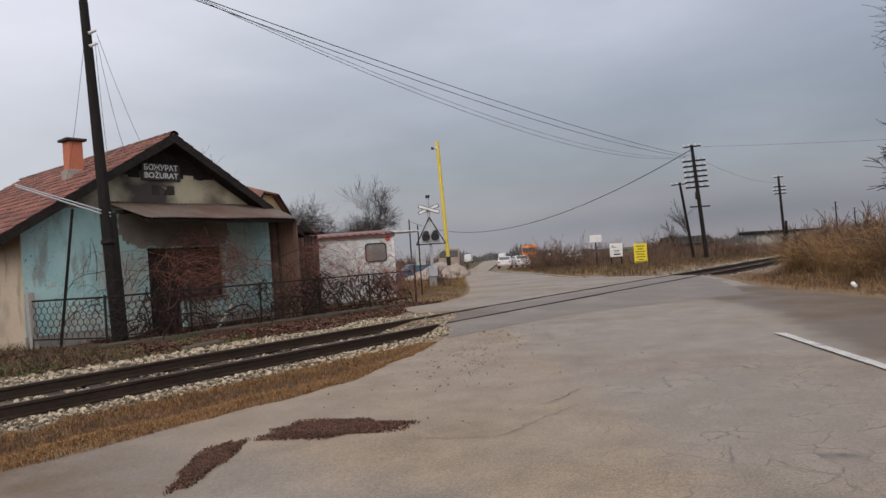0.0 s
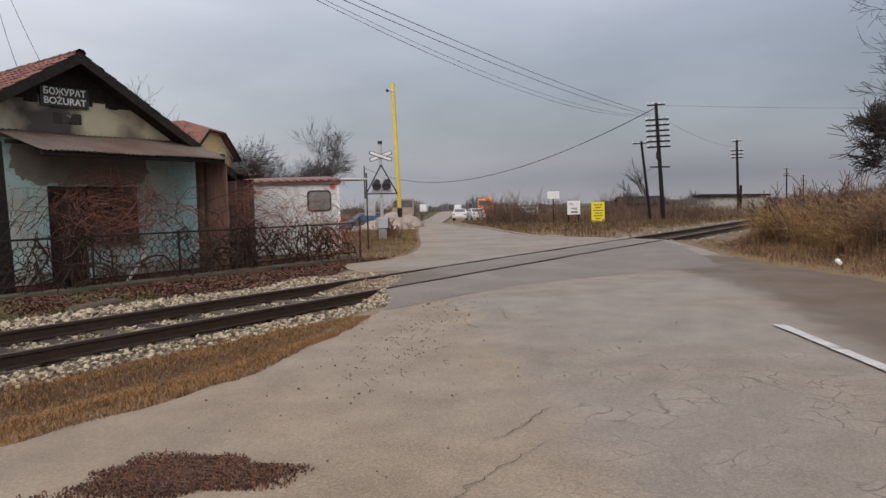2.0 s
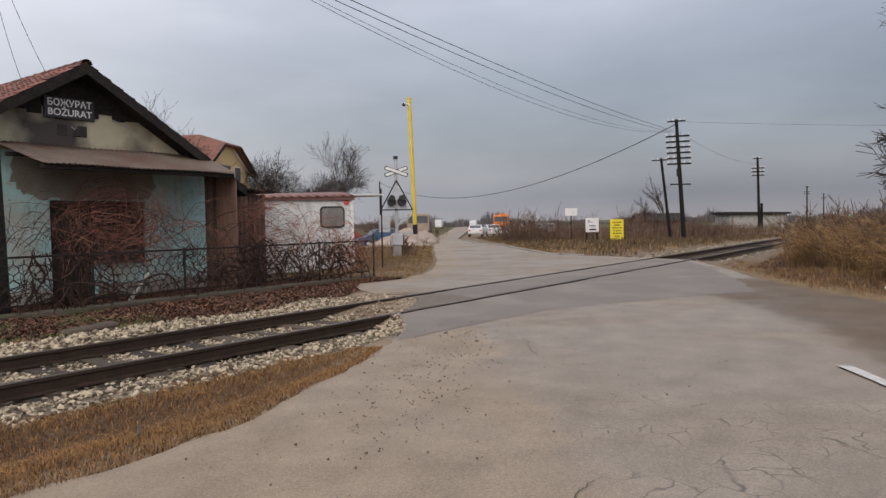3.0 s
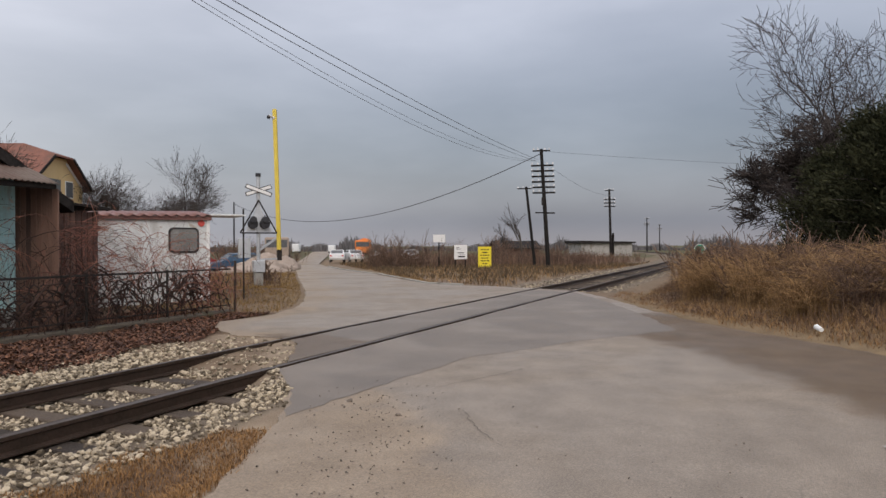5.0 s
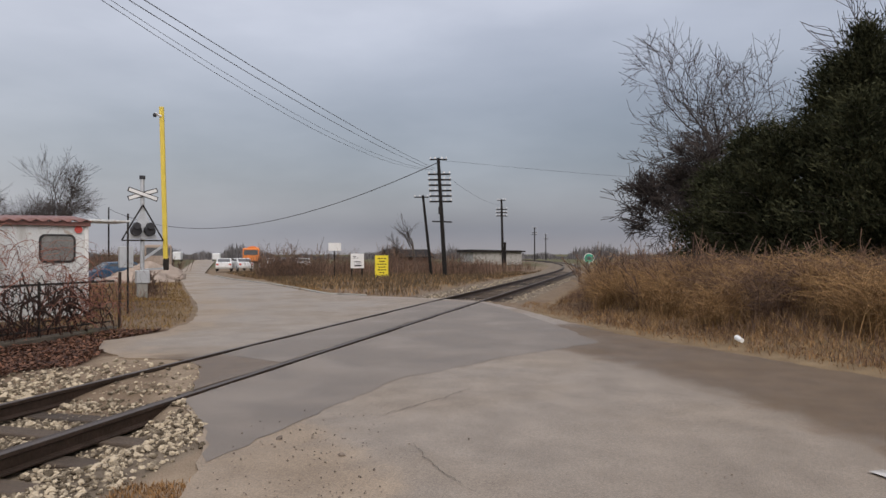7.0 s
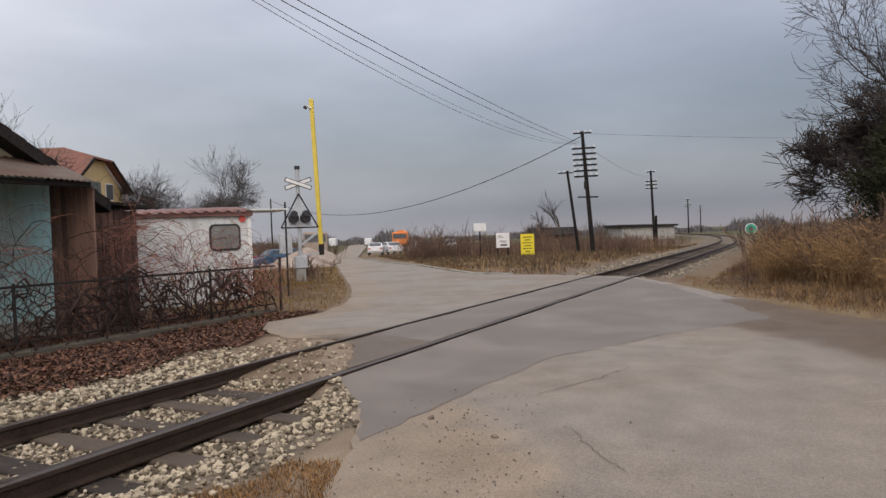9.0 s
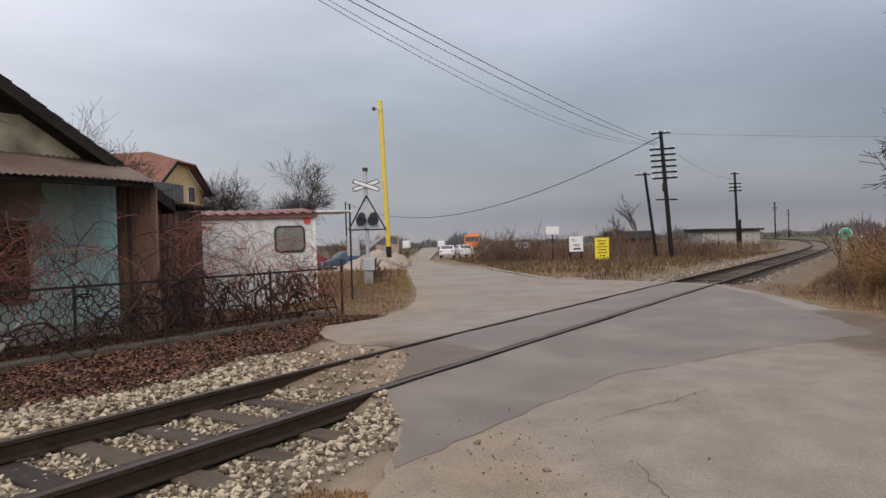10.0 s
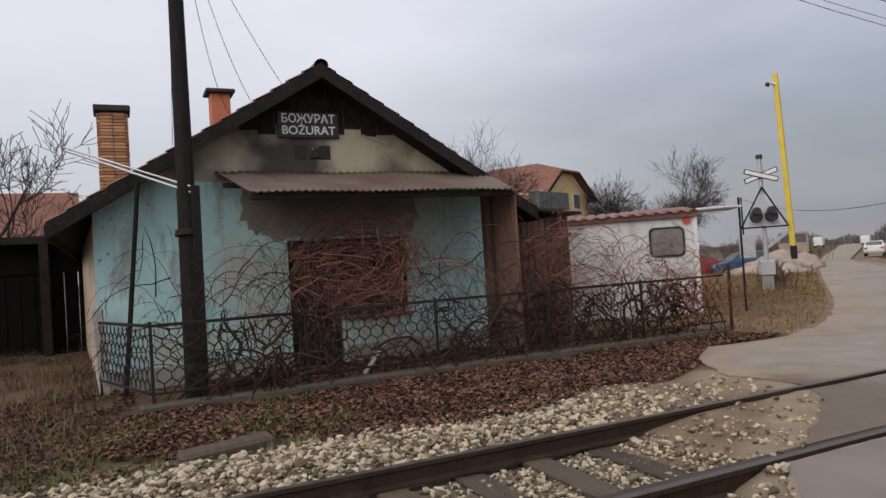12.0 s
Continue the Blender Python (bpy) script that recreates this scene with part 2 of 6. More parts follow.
    farwood=mat("far_woods_haze_grey", (0.075, 0.07, 0.072), (0.15, 0.14, 0.14), 1.0, 0.05, 1, 0.0, island=0.5),
    wire=mat("dark_wire", (0.03, 0.03, 0.032), (0.06, 0.06, 0.062), 0.6, 5, 20, 0.0),
    paper=mat("white_litter", (0.7, 0.7, 0.68), (0.82, 0.82, 0.8), 0.6),
    porcelain=mat("white_porcelain", (0.6, 0.6, 0.6), (0.75, 0.75, 0.75), 0.25, 3, 20, 0.0),
    yardweed=mat("brown_yard_weed", (0.045, 0.03, 0.016), (0.15, 0.10, 0.048), 0.95, 1.0, 8, 0.0, island=0.6),
    pebble=mat("brown_grey_pebble", (0.07, 0.055, 0.043), (0.2, 0.16, 0.128), 0.9, 9, 60, 0.3, island=0.5),
    islandgrass=mat("olive_rust_turf", (0.095, 0.058, 0.016), (0.29, 0.172, 0.052), 0.95, 1.0, 8, 0.0, island=0.6),
    dark=mat("dark_interior", (0.02, 0.018, 0.016), (0.05, 0.045, 0.04), 0.9),
    moss=mat("mossy_old_concrete", (0.045, 0.037, 0.027), (0.115, 0.096, 0.072), 0.95, 2.5, 30, 0.6, stain=(0.07, 0.07, 0.035)),
    # barn doorway shade as a board colour
    barnshade=mat("barn_shade_black", (0.004, 0.004, 0.004), (0.012, 0.011, 0.010), 0.95, 3, 20, 0.2, spec=0.1),
    dash=mat("worn_road_paint", (0.36, 0.35, 0.33), (0.62, 0.61, 0.58), 0.7, 6, 50, 0.2, stain=(0.22, 0.2, 0.18), stain_at=0.6),
    green_shutter=mat("slate_green_balcony", (0.07, 0.08, 0.08), (0.13, 0.14, 0.14), 0.7),
)


# ---- building helpers ----
def thing(name, at=(0, 0, 0), label="", category="", group="", kind="", rz=0.0):
    ob = new(name)
    ob.empty_display_size = 0.2
    ob.matrix_basis = pose(*at, 0, 0, rz)
    return tagged(ob, label, category, group, kind)


def link_mesh(name, me, material, parent=None, label="", smooth=False):
    me.materials.append(material)
    if smooth:
        me.polygons.foreach_set("use_smooth", [True] * len(me.polygons))
    ob = new(name, me)
    if parent is not None:
        ob.parent = parent
    return tagged(ob, label)


def part(name, bm, material, parent=None, label="", smooth=False):
    me = bpy.data.meshes.new(name)
    bm.to_mesh(me)
    bm.free()
    return link_mesh(name, me, material, parent, label, smooth)


def raw(name, verts, faces, material, parent=None, label="", smooth=False):
    me = bpy.data.meshes.new(name)
    v = np.asarray(verts, np.float32).reshape(-1, 3)
    if isinstance(faces, np.ndarray):
        k = faces.shape[1]
        me.vertices.add(len(v))
        me.vertices.foreach_set("co", v.ravel())
        me.loops.add(faces.size)
        me.loops.foreach_set("vertex_index", faces.astype(np.int32).ravel())
        me.polygons.add(len(faces))
        me.polygons.foreach_set("loop_start", np.arange(0, faces.size, k, dtype=np.int32))
        me.update(calc_edges=True)
    else:
        me.from_pydata(v.tolist(), [], [tuple(map(int, f)) for f in faces])
        me.update()
    return link_mesh(name, me, material, parent, label, smooth)


def mesh_of(verts, faces):
    bm = bmesh.new()
    vs = [bm.verts.new(v) for v in verts]
    for f in faces:
        bm.faces.new([vs[i] for i in f])
    bmesh.ops.recalc_face_normals(bm, faces=bm.faces[:])
    return bm


def box(bm, c, s, m=None, bevel=0.0):
    """A box of size s centred on c, turned by m."""
    at = Matrix.Translation(c) @ (m.to_4x4() if m is not None else Matrix.Identity(4)) @ Matrix.Diagonal((*s, 1))
    r = bmesh.ops.create_cube(bm, size=1.0, matrix=at)
    if bevel:
        edges = list({e for v in r["verts"] for e in v.link_edges})
        bmesh.ops.bevel(bm, geom=edges, offset=bevel, segments=1, affect="EDGES")
    return bm


def span(x0, x1, y0, y1, z0, z1, bevel=0.0, bm=None):
    return box(bm or bmesh.new(), ((x0 + x1) / 2, (y0 + y1) / 2, (z0 + z1) / 2), (x1 - x0, y1 - y0, z1 - z0), None, bevel)


def rod(bm, a, b, r0, r1=None, sides=8):
    """A tapered round bar from a to b."""
    a, b = Vector(a), Vector(b)
    d = b - a
    m = Matrix.Translation((a + b) / 2) @ d.to_track_quat("Z", "Y").to_matrix().to_4x4()
    bmesh.ops.create_cone(bm, cap_ends=True, segments=sides, radius1=r0, radius2=r0 if r1 is None else r1, depth=d.length, matrix=m)
    return bm


def beam(bm, a, b, w, h, bevel=0.0):
    """A square-edged bar from a to b."""
    a, b = Vector(a), Vector(b)
    d = b - a
    q = d.to_track_quat("Y", "Z").to_matrix()
    return box(bm, (a + b) / 2, (w, d.length, h), q, bevel)


def prism(bm, outline, y0, y1):
    """An outline in x and z, drawn out from y0 to y1."""
    f = [bm.verts.new((x, y0, z)) for x, z in outline]
    g = [bm.verts.new((x, y1, z)) for x, z in outline]
    n = len(outline)
    bm.faces.new(f)
    bm.faces.new(g[::-1])
    for i in range(n):
        bm.faces.new((f[i], g[i], g[(i + 1) % n], f[(i + 1) % n]))
    bmesh.ops.recalc_face_normals(bm, faces=bm.faces[:])
    return bm


def tubes(lines, sides=3):
    """Vertices and faces of thin tapered tubes; each line is a list of points with radii."""
    by_count = {}
    for pts, rad in lines:
        by_count.setdefault(len(pts), []).append((pts, rad))
    V, F, base = [], [], 0
    ring = 2 * math.pi * np.arange(sides) / sides
    for n, group in by_count.items():
        P = np.array([g[0] for g in group], float)
        R = np.array([g[1] for g in group], float)
        tan = np.gradient(P, axis=1)
        tan /= np.linalg.norm(tan, axis=2, keepdims=True) + 1e-9
        ref = np.where(np.abs(tan[..., 2:3]) > 0.9, [1.0, 0, 0], [0, 0, 1.0])
        u = np.cross(tan, ref)
        u /= np.linalg.norm(u, axis=2, keepdims=True) + 1e-9
        w = np.cross(tan, u)
        pts = P[:, :, None] + R[:, :, None, None] * (np.cos(ring)[:, None] * u[:, :, None] + np.sin(ring)[:, None] * w[:, :, None])
        ids = base + np.arange(len(group) * n * sides).reshape(len(group), n, sides)
        nxt = np.roll(ids, -1, axis=2)
        F.append(np.stack([ids[:, :-1], nxt[:, :-1], nxt[:, 1:], ids[:, 1:]], -1).reshape(-1, 4))
        V.append(pts.reshape(-1, 3))
        base += pts.size // 3
    return np.concatenate(V), np.concatenate(F)


def smooth01(v):
    v = np.clip(v, 0, 1)
    return v * v * (3 - 2 * v)


def blend_material(name, layers, rough=0.9, bump=0.5, wet=False):
    """Soil colours laid over one another where the mesh's named weights say so; each layer: weight, dark, light."""
    m = bpy.data.materials.new(name)
    m.use_nodes = True
    t = m.node_tree
    p = t.nodes["Principled BSDF"]
    tc = t.nodes.new("ShaderNodeTexCoord")

    def tex(scale, detail=6.0):
        n = t.nodes.new("ShaderNodeTexNoise")
        n.inputs["Scale"].default_value, n.inputs["Detail"].default_value = scale, detail
        t.links.new(tc.outputs["Object"], n.inputs[0])
        return n.outputs[0]

    big, mid, small = tex(0.35), tex(2.2), tex(70.0, 3.0)
    var = t.nodes.new("ShaderNodeMix")
    var.inputs[0].default_value = 0.5
    t.links.new(mid, var.inputs[2])
    t.links.new(small, var.inputs[3])
    colour = None
    for weight, dark, light in layers:
        r = ramp_node(t, [(0.33, dark), (0.67, light)], "LINEAR")
        t.links.new(var.outputs[0], r.inputs[0])
        if colour is None:
            colour = r.outputs[0]
            continue
        a = t.nodes.new("ShaderNodeAttribute")
        a.attribute_name = weight
        s = t.nodes.new("ShaderNodeMath")
        s.operation = "MULTIPLY_ADD"
        s.inputs[1].default_value = 0.9
        t.links.new(mid, s.inputs[0])
        t.links.new(a.outputs["Fac"], s.inputs[2])
        f = t.nodes.new("ShaderNodeMapRange")
        f.interpolation_type = "SMOOTHSTEP"
        f.inputs[1].default_value, f.inputs[2].default_value = 0.72, 1.18
        t.links.new(s.outputs[0], f.inputs[0])
        mx = t.nodes.new("ShaderNodeMix")
        mx.data_type = "RGBA"
        t.links.new(f.outputs[0], mx.inputs[0])
        t.links.new(colour, mx.inputs[6])
        t.links.new(r.outputs[0], mx.inputs[7])
        colour = mx.outputs[2]
    t.links.new(colour, p.inputs["Base Color"])
    rr = t.nodes.new("ShaderNodeMapRange")
    rr.interpolation_type = "SMOOTHSTEP"
    rr.inputs[1].default_value, rr.inputs[2].default_value = (0.42, 0.62) if wet else (0.2, 0.8)
    rr.inputs[3].default_value, rr.inputs[4].default_value = (0.48, 0.72) if wet else (rough - 0.1, min(1.0, rough + 0.1))
    t.links.new(big, rr.inputs[0])
    t.links.new(rr.outputs[0], p.inputs["Roughness"])
    p.inputs["Specular IOR Level"].default_value = 0.4 if wet else 0.25
    b = t.nodes.new("ShaderNodeBump")
    b.inputs["Strength"].default_value, b.inputs["Distance"].default_value = bump, 0.015
    t.links.new(small, b.inputs["Height"])
    t.links.new(b.outputs[0], p.inputs["Normal"])
    if wet:
        grit = t.nodes.new("ShaderNodeTexVoronoi")
        grit.inputs["Scale"].default_value = 85.0
        t.links.new(tc.outputs["Object"], grit.inputs["Vector"])
        tone = t.nodes.new("ShaderNodeMapRange")
        tone.inputs[3].default_value, tone.inputs[4].default_value = 0.84, 1.17
        gs = t.nodes.new("ShaderNodeSeparateColor")
        t.links.new(grit.outputs["Color"], gs.inputs[0])
        t.links.new(gs.outputs[0], tone.inputs[0])
        gm = t.nodes.new("ShaderNodeVectorMath")
        gm.operation = "SCALE"
        t.links.new(colour, gm.inputs[0])
        t.links.new(tone.outputs[0], gm.inputs["Scale"])
        colour = gm.outputs[0]
        fr = t.nodes.new("ShaderNodeAttribute")
        fr.attribute_name = "fresh"
        less = t.nodes.new("ShaderNodeMath")
        less.operation = "MULTIPLY_ADD"
        less.inputs[1].default_value = -0.16
        t.links.new(fr.outputs["Fac"], less.inputs[0])
        t.links.new(rr.outputs[0], less.inputs[2])
        t.links.new(less.outputs[0], p.inputs["Roughness"])
        v = t.nodes.new("ShaderNodeTexVoronoi")
        v.feature = "DISTANCE_TO_EDGE"
        v.inputs["Scale"].default_value = 4.2
        warp = t.nodes.new("ShaderNodeVectorMath")
        warp.operation = "MULTIPLY_ADD"
        nz = t.nodes.new("ShaderNodeTexNoise")
        nz.inputs["Scale"].default_value = 3.0
        t.links.new(tc.outputs["Object"], nz.inputs[0])
        warp.inputs[1].default_value = (0.35, 0.35, 0)
        t.links.new(nz.outputs["Color"], warp.inputs[0])
        t.links.new(tc.outputs["Object"], warp.inputs[2])
        t.links.new(warp.outputs[0], v.inputs["Vector"])
        cr = t.nodes.new("ShaderNodeMapRange")
        cr.inputs[1].default_value, cr.inputs[2].default_value = 0.0, 0.03
        cr.inputs[3].default_value, cr.inputs[4].default_value = 1.0, 0.0
        t.links.new(v.outputs[0], cr.inputs[0])
        a = t.nodes.new("ShaderNodeAttribute")
        a.attribute_name = "cracked"
        k = t.nodes.new("ShaderNodeMath")
        k.operation = "MULTIPLY"
        t.links.new(cr.outputs[0], k.inputs[0])
        t.links.new(a.outputs["Fac"], k.inputs[1])
        gate = t.nodes.new("ShaderNodeMapRange")
        gate.inputs[1].default_value, gate.inputs[2].default_value = 0.44, 0.6
        t.links.new(mid, gate.inputs[0])
        k2 = t.nodes.new("ShaderNodeMath")
        k2.operation = "MULTIPLY"
        t.links.new(k.outputs[0], k2.inputs[0])
        t.links.new(gate.outputs[0], k2.inputs[1])
        mx = t.nodes.new("ShaderNodeMix")
        mx.data_type = "RGBA"
        mx.inputs[7].default_value = (0.06, 0.05, 0.04, 1)
        t.links.new(k2.outputs[0], mx.inputs[0])
        t.links.new(colour, mx.inputs[6])
        t.links.new(mx.outputs[2], p.inputs["Base Color"])
    return m


M["ground"] = blend_material("soil_and_dead_grass", [
    ("", (0.12, 0.084, 0.054), (0.245, 0.18, 0.122)),
    ("tan", (0.175, 0.131, 0.089), (0.325, 0.253, 0.178)),
    ("rust", (0.06, 0.036, 0.023), (0.155, 0.10, 0.062)),
    ("straw", (0.12, 0.082, 0.045), (0.27, 0.195, 0.112)),
    ("green", (0.05, 0.05, 0.02), (0.12, 0.11, 0.05)),
    ("gravel", (0.085, 0.066, 0.048), (0.23, 0.185, 0.135))], 0.95, 0.8)
M["road"] = blend_material("wet_worn_asphalt", [
    ("", (0.165, 0.134, 0.102), (0.295, 0.244, 0.192)),
    ("tan", (0.175, 0.131, 0.089), (0.325, 0.253, 0.178)),
    ("fresh", (0.14, 0.118, 0.097), (0.23, 0.195, 0.163)),
    ("mud", (0.08, 0.053, 0.03), (0.145, 0.098, 0.058))], 0.6, 0.35, wet=True)

M["patch"] = mat("smooth_dark_asphalt", (0.118, 0.096, 0.076), (0.192, 0.16, 0.13), 0.55, 1.4, 90, 0.2, stain=(0.205, 0.171, 0.139), stain_at=0.56, fine_amount=0.4, spec=0.4)
# ---- ground and road ----
LEFT = [(-70, -34), (-30, -12.5), (-16, -5.2), (-12, -3.6), (-8.8, -3.0), (-6.4, -3.0), (-5.2, -2.85), (-4.2, -2.45), (-3.2, -2.15), (-2.0, -1.55), (-1.0, -0.9), (-0.15, -0.1),
        (0.3, 0.1), (1.2, 0.6), (1.9, 1.1), (2.3, 1.6), (2.2, 2.5), (2.7, 3.5), (3.8, 4.35), (5.5, 4.3), (7.2, 4.95), (8.6, 5.8), (11.0, 7.4), (14.5, 10.0), (18.8, 13.3), (25, 17.9), (48, 35), (64, 46), (140, 97.5), (420, 286)]
RIGHT = [(-64, -48), (-20, -21.6), (-8, -14.4), (3.0, -7.7), (4.8, -6.35), (7.0, -4.5), (10.0, -2.9), (13.0, -1.5), (15.4, -0.1), (15.9, 0.75), (16.4, 1.6), (16.9, 3.0), (17.2, 4.6), (17.8, 6.5), (20, 8.5), (25, 12.8), (33, 20.2), (54, 36.2), (70, 46.5), (146, 95.5), (428, 281)]


def ragged(line, lo, hi, amount, seed):
    """A broken line worn uneven between two of its x values."""
    rnd_ = random.Random(seed)
    out = []
    for (x0, y0), (x1, y1) in zip(line, line[1:]):
        n = max(1, int(math.hypot(x1 - x0, y1 - y0) / 0.22)) if lo <= x0 and x1 <= hi else 1
        for i in range(n):
            u = i / n
            j = amount if n > 1 else 0
            out.append((x0 + (x1 - x0) * u + rnd_.uniform(-j, j), y0 + (y1 - y0) * u + rnd_.uniform(-j, j)))
    return out + [line[-1]]


LEFT_EDGE, RIGHT_EDGE = ragged(LEFT, -16, 26, 0.05, 5), ragged(RIGHT, -8, 26, 0.05, 6)
ROAD_RAGGED = np.array(LEFT_EDGE + RIGHT_EDGE[::-1])
ROAD = np.array(LEFT + RIGHT[::-1])


def inside(poly, x, y):
    r = np.zeros(np.shape(x), bool)
    for (x0, y0), (x1, y1) in zip(poly, np.roll(poly, -1, axis=0)):
        c = (y0 > y) != (y1 > y)
        r ^= c & (x < (x1 - x0) * (y - y0) / (y1 - y0 + 1e-12) + x0)
    return r


def near_line(line, x, y):
    """The distance of points from a broken line."""
    best = np.full(np.shape(x), 1e9)
    for (x0, y0), (x1, y1) in zip(line[:-1], line[1:]):
        dx, dy = x1 - x0, y1 - y0
        s = np.clip(((x - x0) * dx + (y - y0) * dy) / (dx * dx + dy * dy), 0, 1)
        best = np.minimum(best, np.hypot(x - x0 - s * dx, y - y0 - s * dy))
    return best


def track_centre(x):
    """The track's middle line: straight over the crossing, then bending to the north far off."""
    return 0.75 + np.where(x > 45, (x - 45) ** 2 / 760.0, 0.0)


def ripple(x, y, f):
    return np.sin(1.7 * f * x + 0.9 * f * y) * np.sin(1.1 * f * y - 0.6 * f * x + 1.3) + 0.5 * np.sin(3.1 * f * x - 2.3 * f * y + 0.7)


def ground_z(x, y):
    x, y = np.asarray(x, float), np.asarray(y, float)
    edge = np.minimum(near_line(LEFT, x, y), near_line(RIGHT, x, y))
    road = inside(ROAD, x, y)
    far = np.hypot(x, y)
    drop = -0.35 * smooth01((far - 25) / 40)
    z = -0.03 + 0.02 * ripple(x, y, 1.3) + drop
    off = np.abs(y - track_centre(x))
    bed = smooth01((3.4 - off) / 1.0) * np.maximum(smooth01((0.9 - x) / 1.6), smooth01((x - 15) / 1.5))
    z = z * (1 - bed) + (-0.19 + 0.12 * smooth01((off - 1.15) / 0.4) * smooth01((2.7 - off) / 0.6)) * bed
    yard = smooth01((y - 3.2) / 1.5) * smooth01((6.5 - x) / 2)
    z = z - 0.09 * yard
    brush = smooth01((-y - 2) / 3) * smooth01((x - 2) / 4)
    z = z + 0.25 * brush * smooth01(edge / 2.5)
    z = z + 0.16 * np.exp(-((x - 10.5) ** 2 + (y - 9.5) ** 2) / 7)
    w = smooth01(edge / 0.55)
    z = np.where(road, drop - 0.03 - (0.07 + 0.1 * smooth01((far - 30) / 30)) * smooth01(edge / 0.4), (drop - 0.01 - 0.06 * smooth01((far - 30) / 30)) * (1 - w) + z * w)
    return z


def axis(lo, hi, step, out):
    inner = np.arange(lo, hi + 1e-6, step)
    grow = step * 1.25 ** np.arange(1, 45)
    tail = np.cumsum(grow)
    tail = tail[tail < out]
    return np.concatenate([lo - tail[::-1], inner, hi + tail])


gx, gy = axis(-14, 24, 0.25, 2500), axis(-12, 18, 0.25, 2500)
X, Y = np.meshgrid(gx, gy)
Z = ground_z(X, Y)
nx, ny = len(gx), len(gy)
idx = np.arange(nx * ny).reshape(ny, nx)
quads = np.stack([idx[:-1, :-1], idx[:-1, 1:], idx[1:, 1:], idx[1:, :-1]], -1).reshape(-1, 4)
ground = raw("ground", np.stack([X, Y, Z], -1).reshape(-1, 3), quads, M["ground"], smooth=True)
tagged(ground, "bare soil with dead grass and gravel", "ground", kind="structure")


def weight(ob, name, values):
    a = ob.data.attributes.new(name, "FLOAT", "POINT")
    a.data.foreach_set("value", np.clip(np.asarray(values, np.float32), 0, 1).ravel())


offt = np.abs(Y - track_centre(X))
weight(ground, "gravel", smooth01((np.where(Y < 0.75, 2.35, 3.1) - offt) / 0.6) * np.maximum(smooth01((0.2 - X) / 1.6), smooth01((X - 15) / 1.0)))
weight(ground, "rust", 0.7 * smooth01(1.3 - np.hypot((X - 11) / 6.5, (Y - 9.5) / 5)) * smooth01(near_line(LEFT, X, Y) / 0.8) + np.maximum(smooth01((Y - 2.6) / 0.8) * (X < 6) * (Y < 24) + 0.8 * smooth01((Y - 0.72 * X - 2) / 6) * smooth01((X - 22) / 10), smooth01((-1.1 - Y) / 0.5) * smooth01((Y + 3.6) / 0.5) * smooth01((-2.2 - X) / 1.5) * smooth01(near_line(LEFT, X, Y) / 0.5 - 0.2)))
weight(ground, "tan", np.maximum(smooth01(1.2 - near_line(LEFT, X, Y) / 0.7) * (X < 6) * smooth01((X + 9.5) / 2) * (1 - 0.15 * smooth01((Y + 0.2) / 0.4)), smooth01(1.0 - near_line([(0.6, 0.75), (1.4, 2.2), (3.4, 3.4), (5.5, 4.0)], X, Y) / 2.0) * smooth01((Y - 1.7) / 0.5) * (0.5 + 0.3 * ripple(X, Y, 1.6))))
weight(ground, "straw", np.maximum(smooth01((X - 5) / 2) * (Y > 2) * (0.35 + 0.3 * ripple(X, Y, 0.35)), smooth01((-Y - 1) / 2) * (X > 2)))
weight(ground, "green", np.maximum(smooth01(1.3 - np.hypot((X + 5.5) / 2.6, (Y - 4.2) / 1.3)), 0.75 * smooth01((np.hypot(X, Y) - 60) / 60)))

rb = bmesh.new()
strip = [rb.verts.new((x, y, 0)) for x, y in ROAD_RAGGED]
rb.faces.new(strip)
cuts_y = [-34, -20, -14] + list(np.arange(-11, 16.1, 0.5)) + [20, 26, 34, 48, 80, 130, 200] + [-0.075, 0.12, 1.42, 1.575]
cuts_x = [-50, -30, -20] + list(np.arange(-14, 22.1, 0.5)) + [26, 33, 45, 64, 100, 200]
for v in cuts_y:
    bmesh.ops.bisect_plane(rb, geom=rb.verts[:] + rb.edges[:] + rb.faces[:], plane_co=(0, v, 0), plane_no=(0, 1, 0))
for v in cuts_x:
    bmesh.ops.bisect_plane(rb, geom=rb.verts[:] + rb.edges[:] + rb.faces[:], plane_co=(v, 0, 0), plane_no=(1, 0, 0))
grooves = [f for f in rb.faces if -0.08 < f.calc_center_median().y < 0.12 or 1.42 < f.calc_center_median().y < 1.58]
bmesh.ops.delete(rb, geom=grooves, context="FACES")
bmesh.ops.triangulate(rb, faces=[f for f in rb.faces if len(f.verts) > 4])
bmesh.ops.recalc_face_normals(rb, faces=rb.faces[:])
for v in rb.verts:
    v.co.z = -0.004 + 0.006 * float(ripple(v.co.x, v.co.y, 0.8)) - 0.35 * float(smooth01((math.hypot(v.co.x, v.co.y) - 25) / 40))
if sum(f.normal.z for f in rb.faces) < 0:
    bmesh.ops.reverse_faces(rb, faces=rb.faces[:])
skirt = bmesh.ops.extrude_face_region(rb, geom=[e for e in rb.edges if e.is_boundary])
for g in skirt["geom"]:
    if isinstance(g, bmesh.types.BMVert):
        g.co.z -= 0.07
road = part("road", rb, M["road"], smooth=False)
tagged(road, "wet worn asphalt road with tan dirt shoulder", "road", kind="structure")
rv = np.empty(len(road.data.vertices) * 3)
road.data.vertices.foreach_get("co", rv)
rx, ry = rv.reshape(-1, 3)[:, 0], rv.reshape(-1, 3)[:, 1]
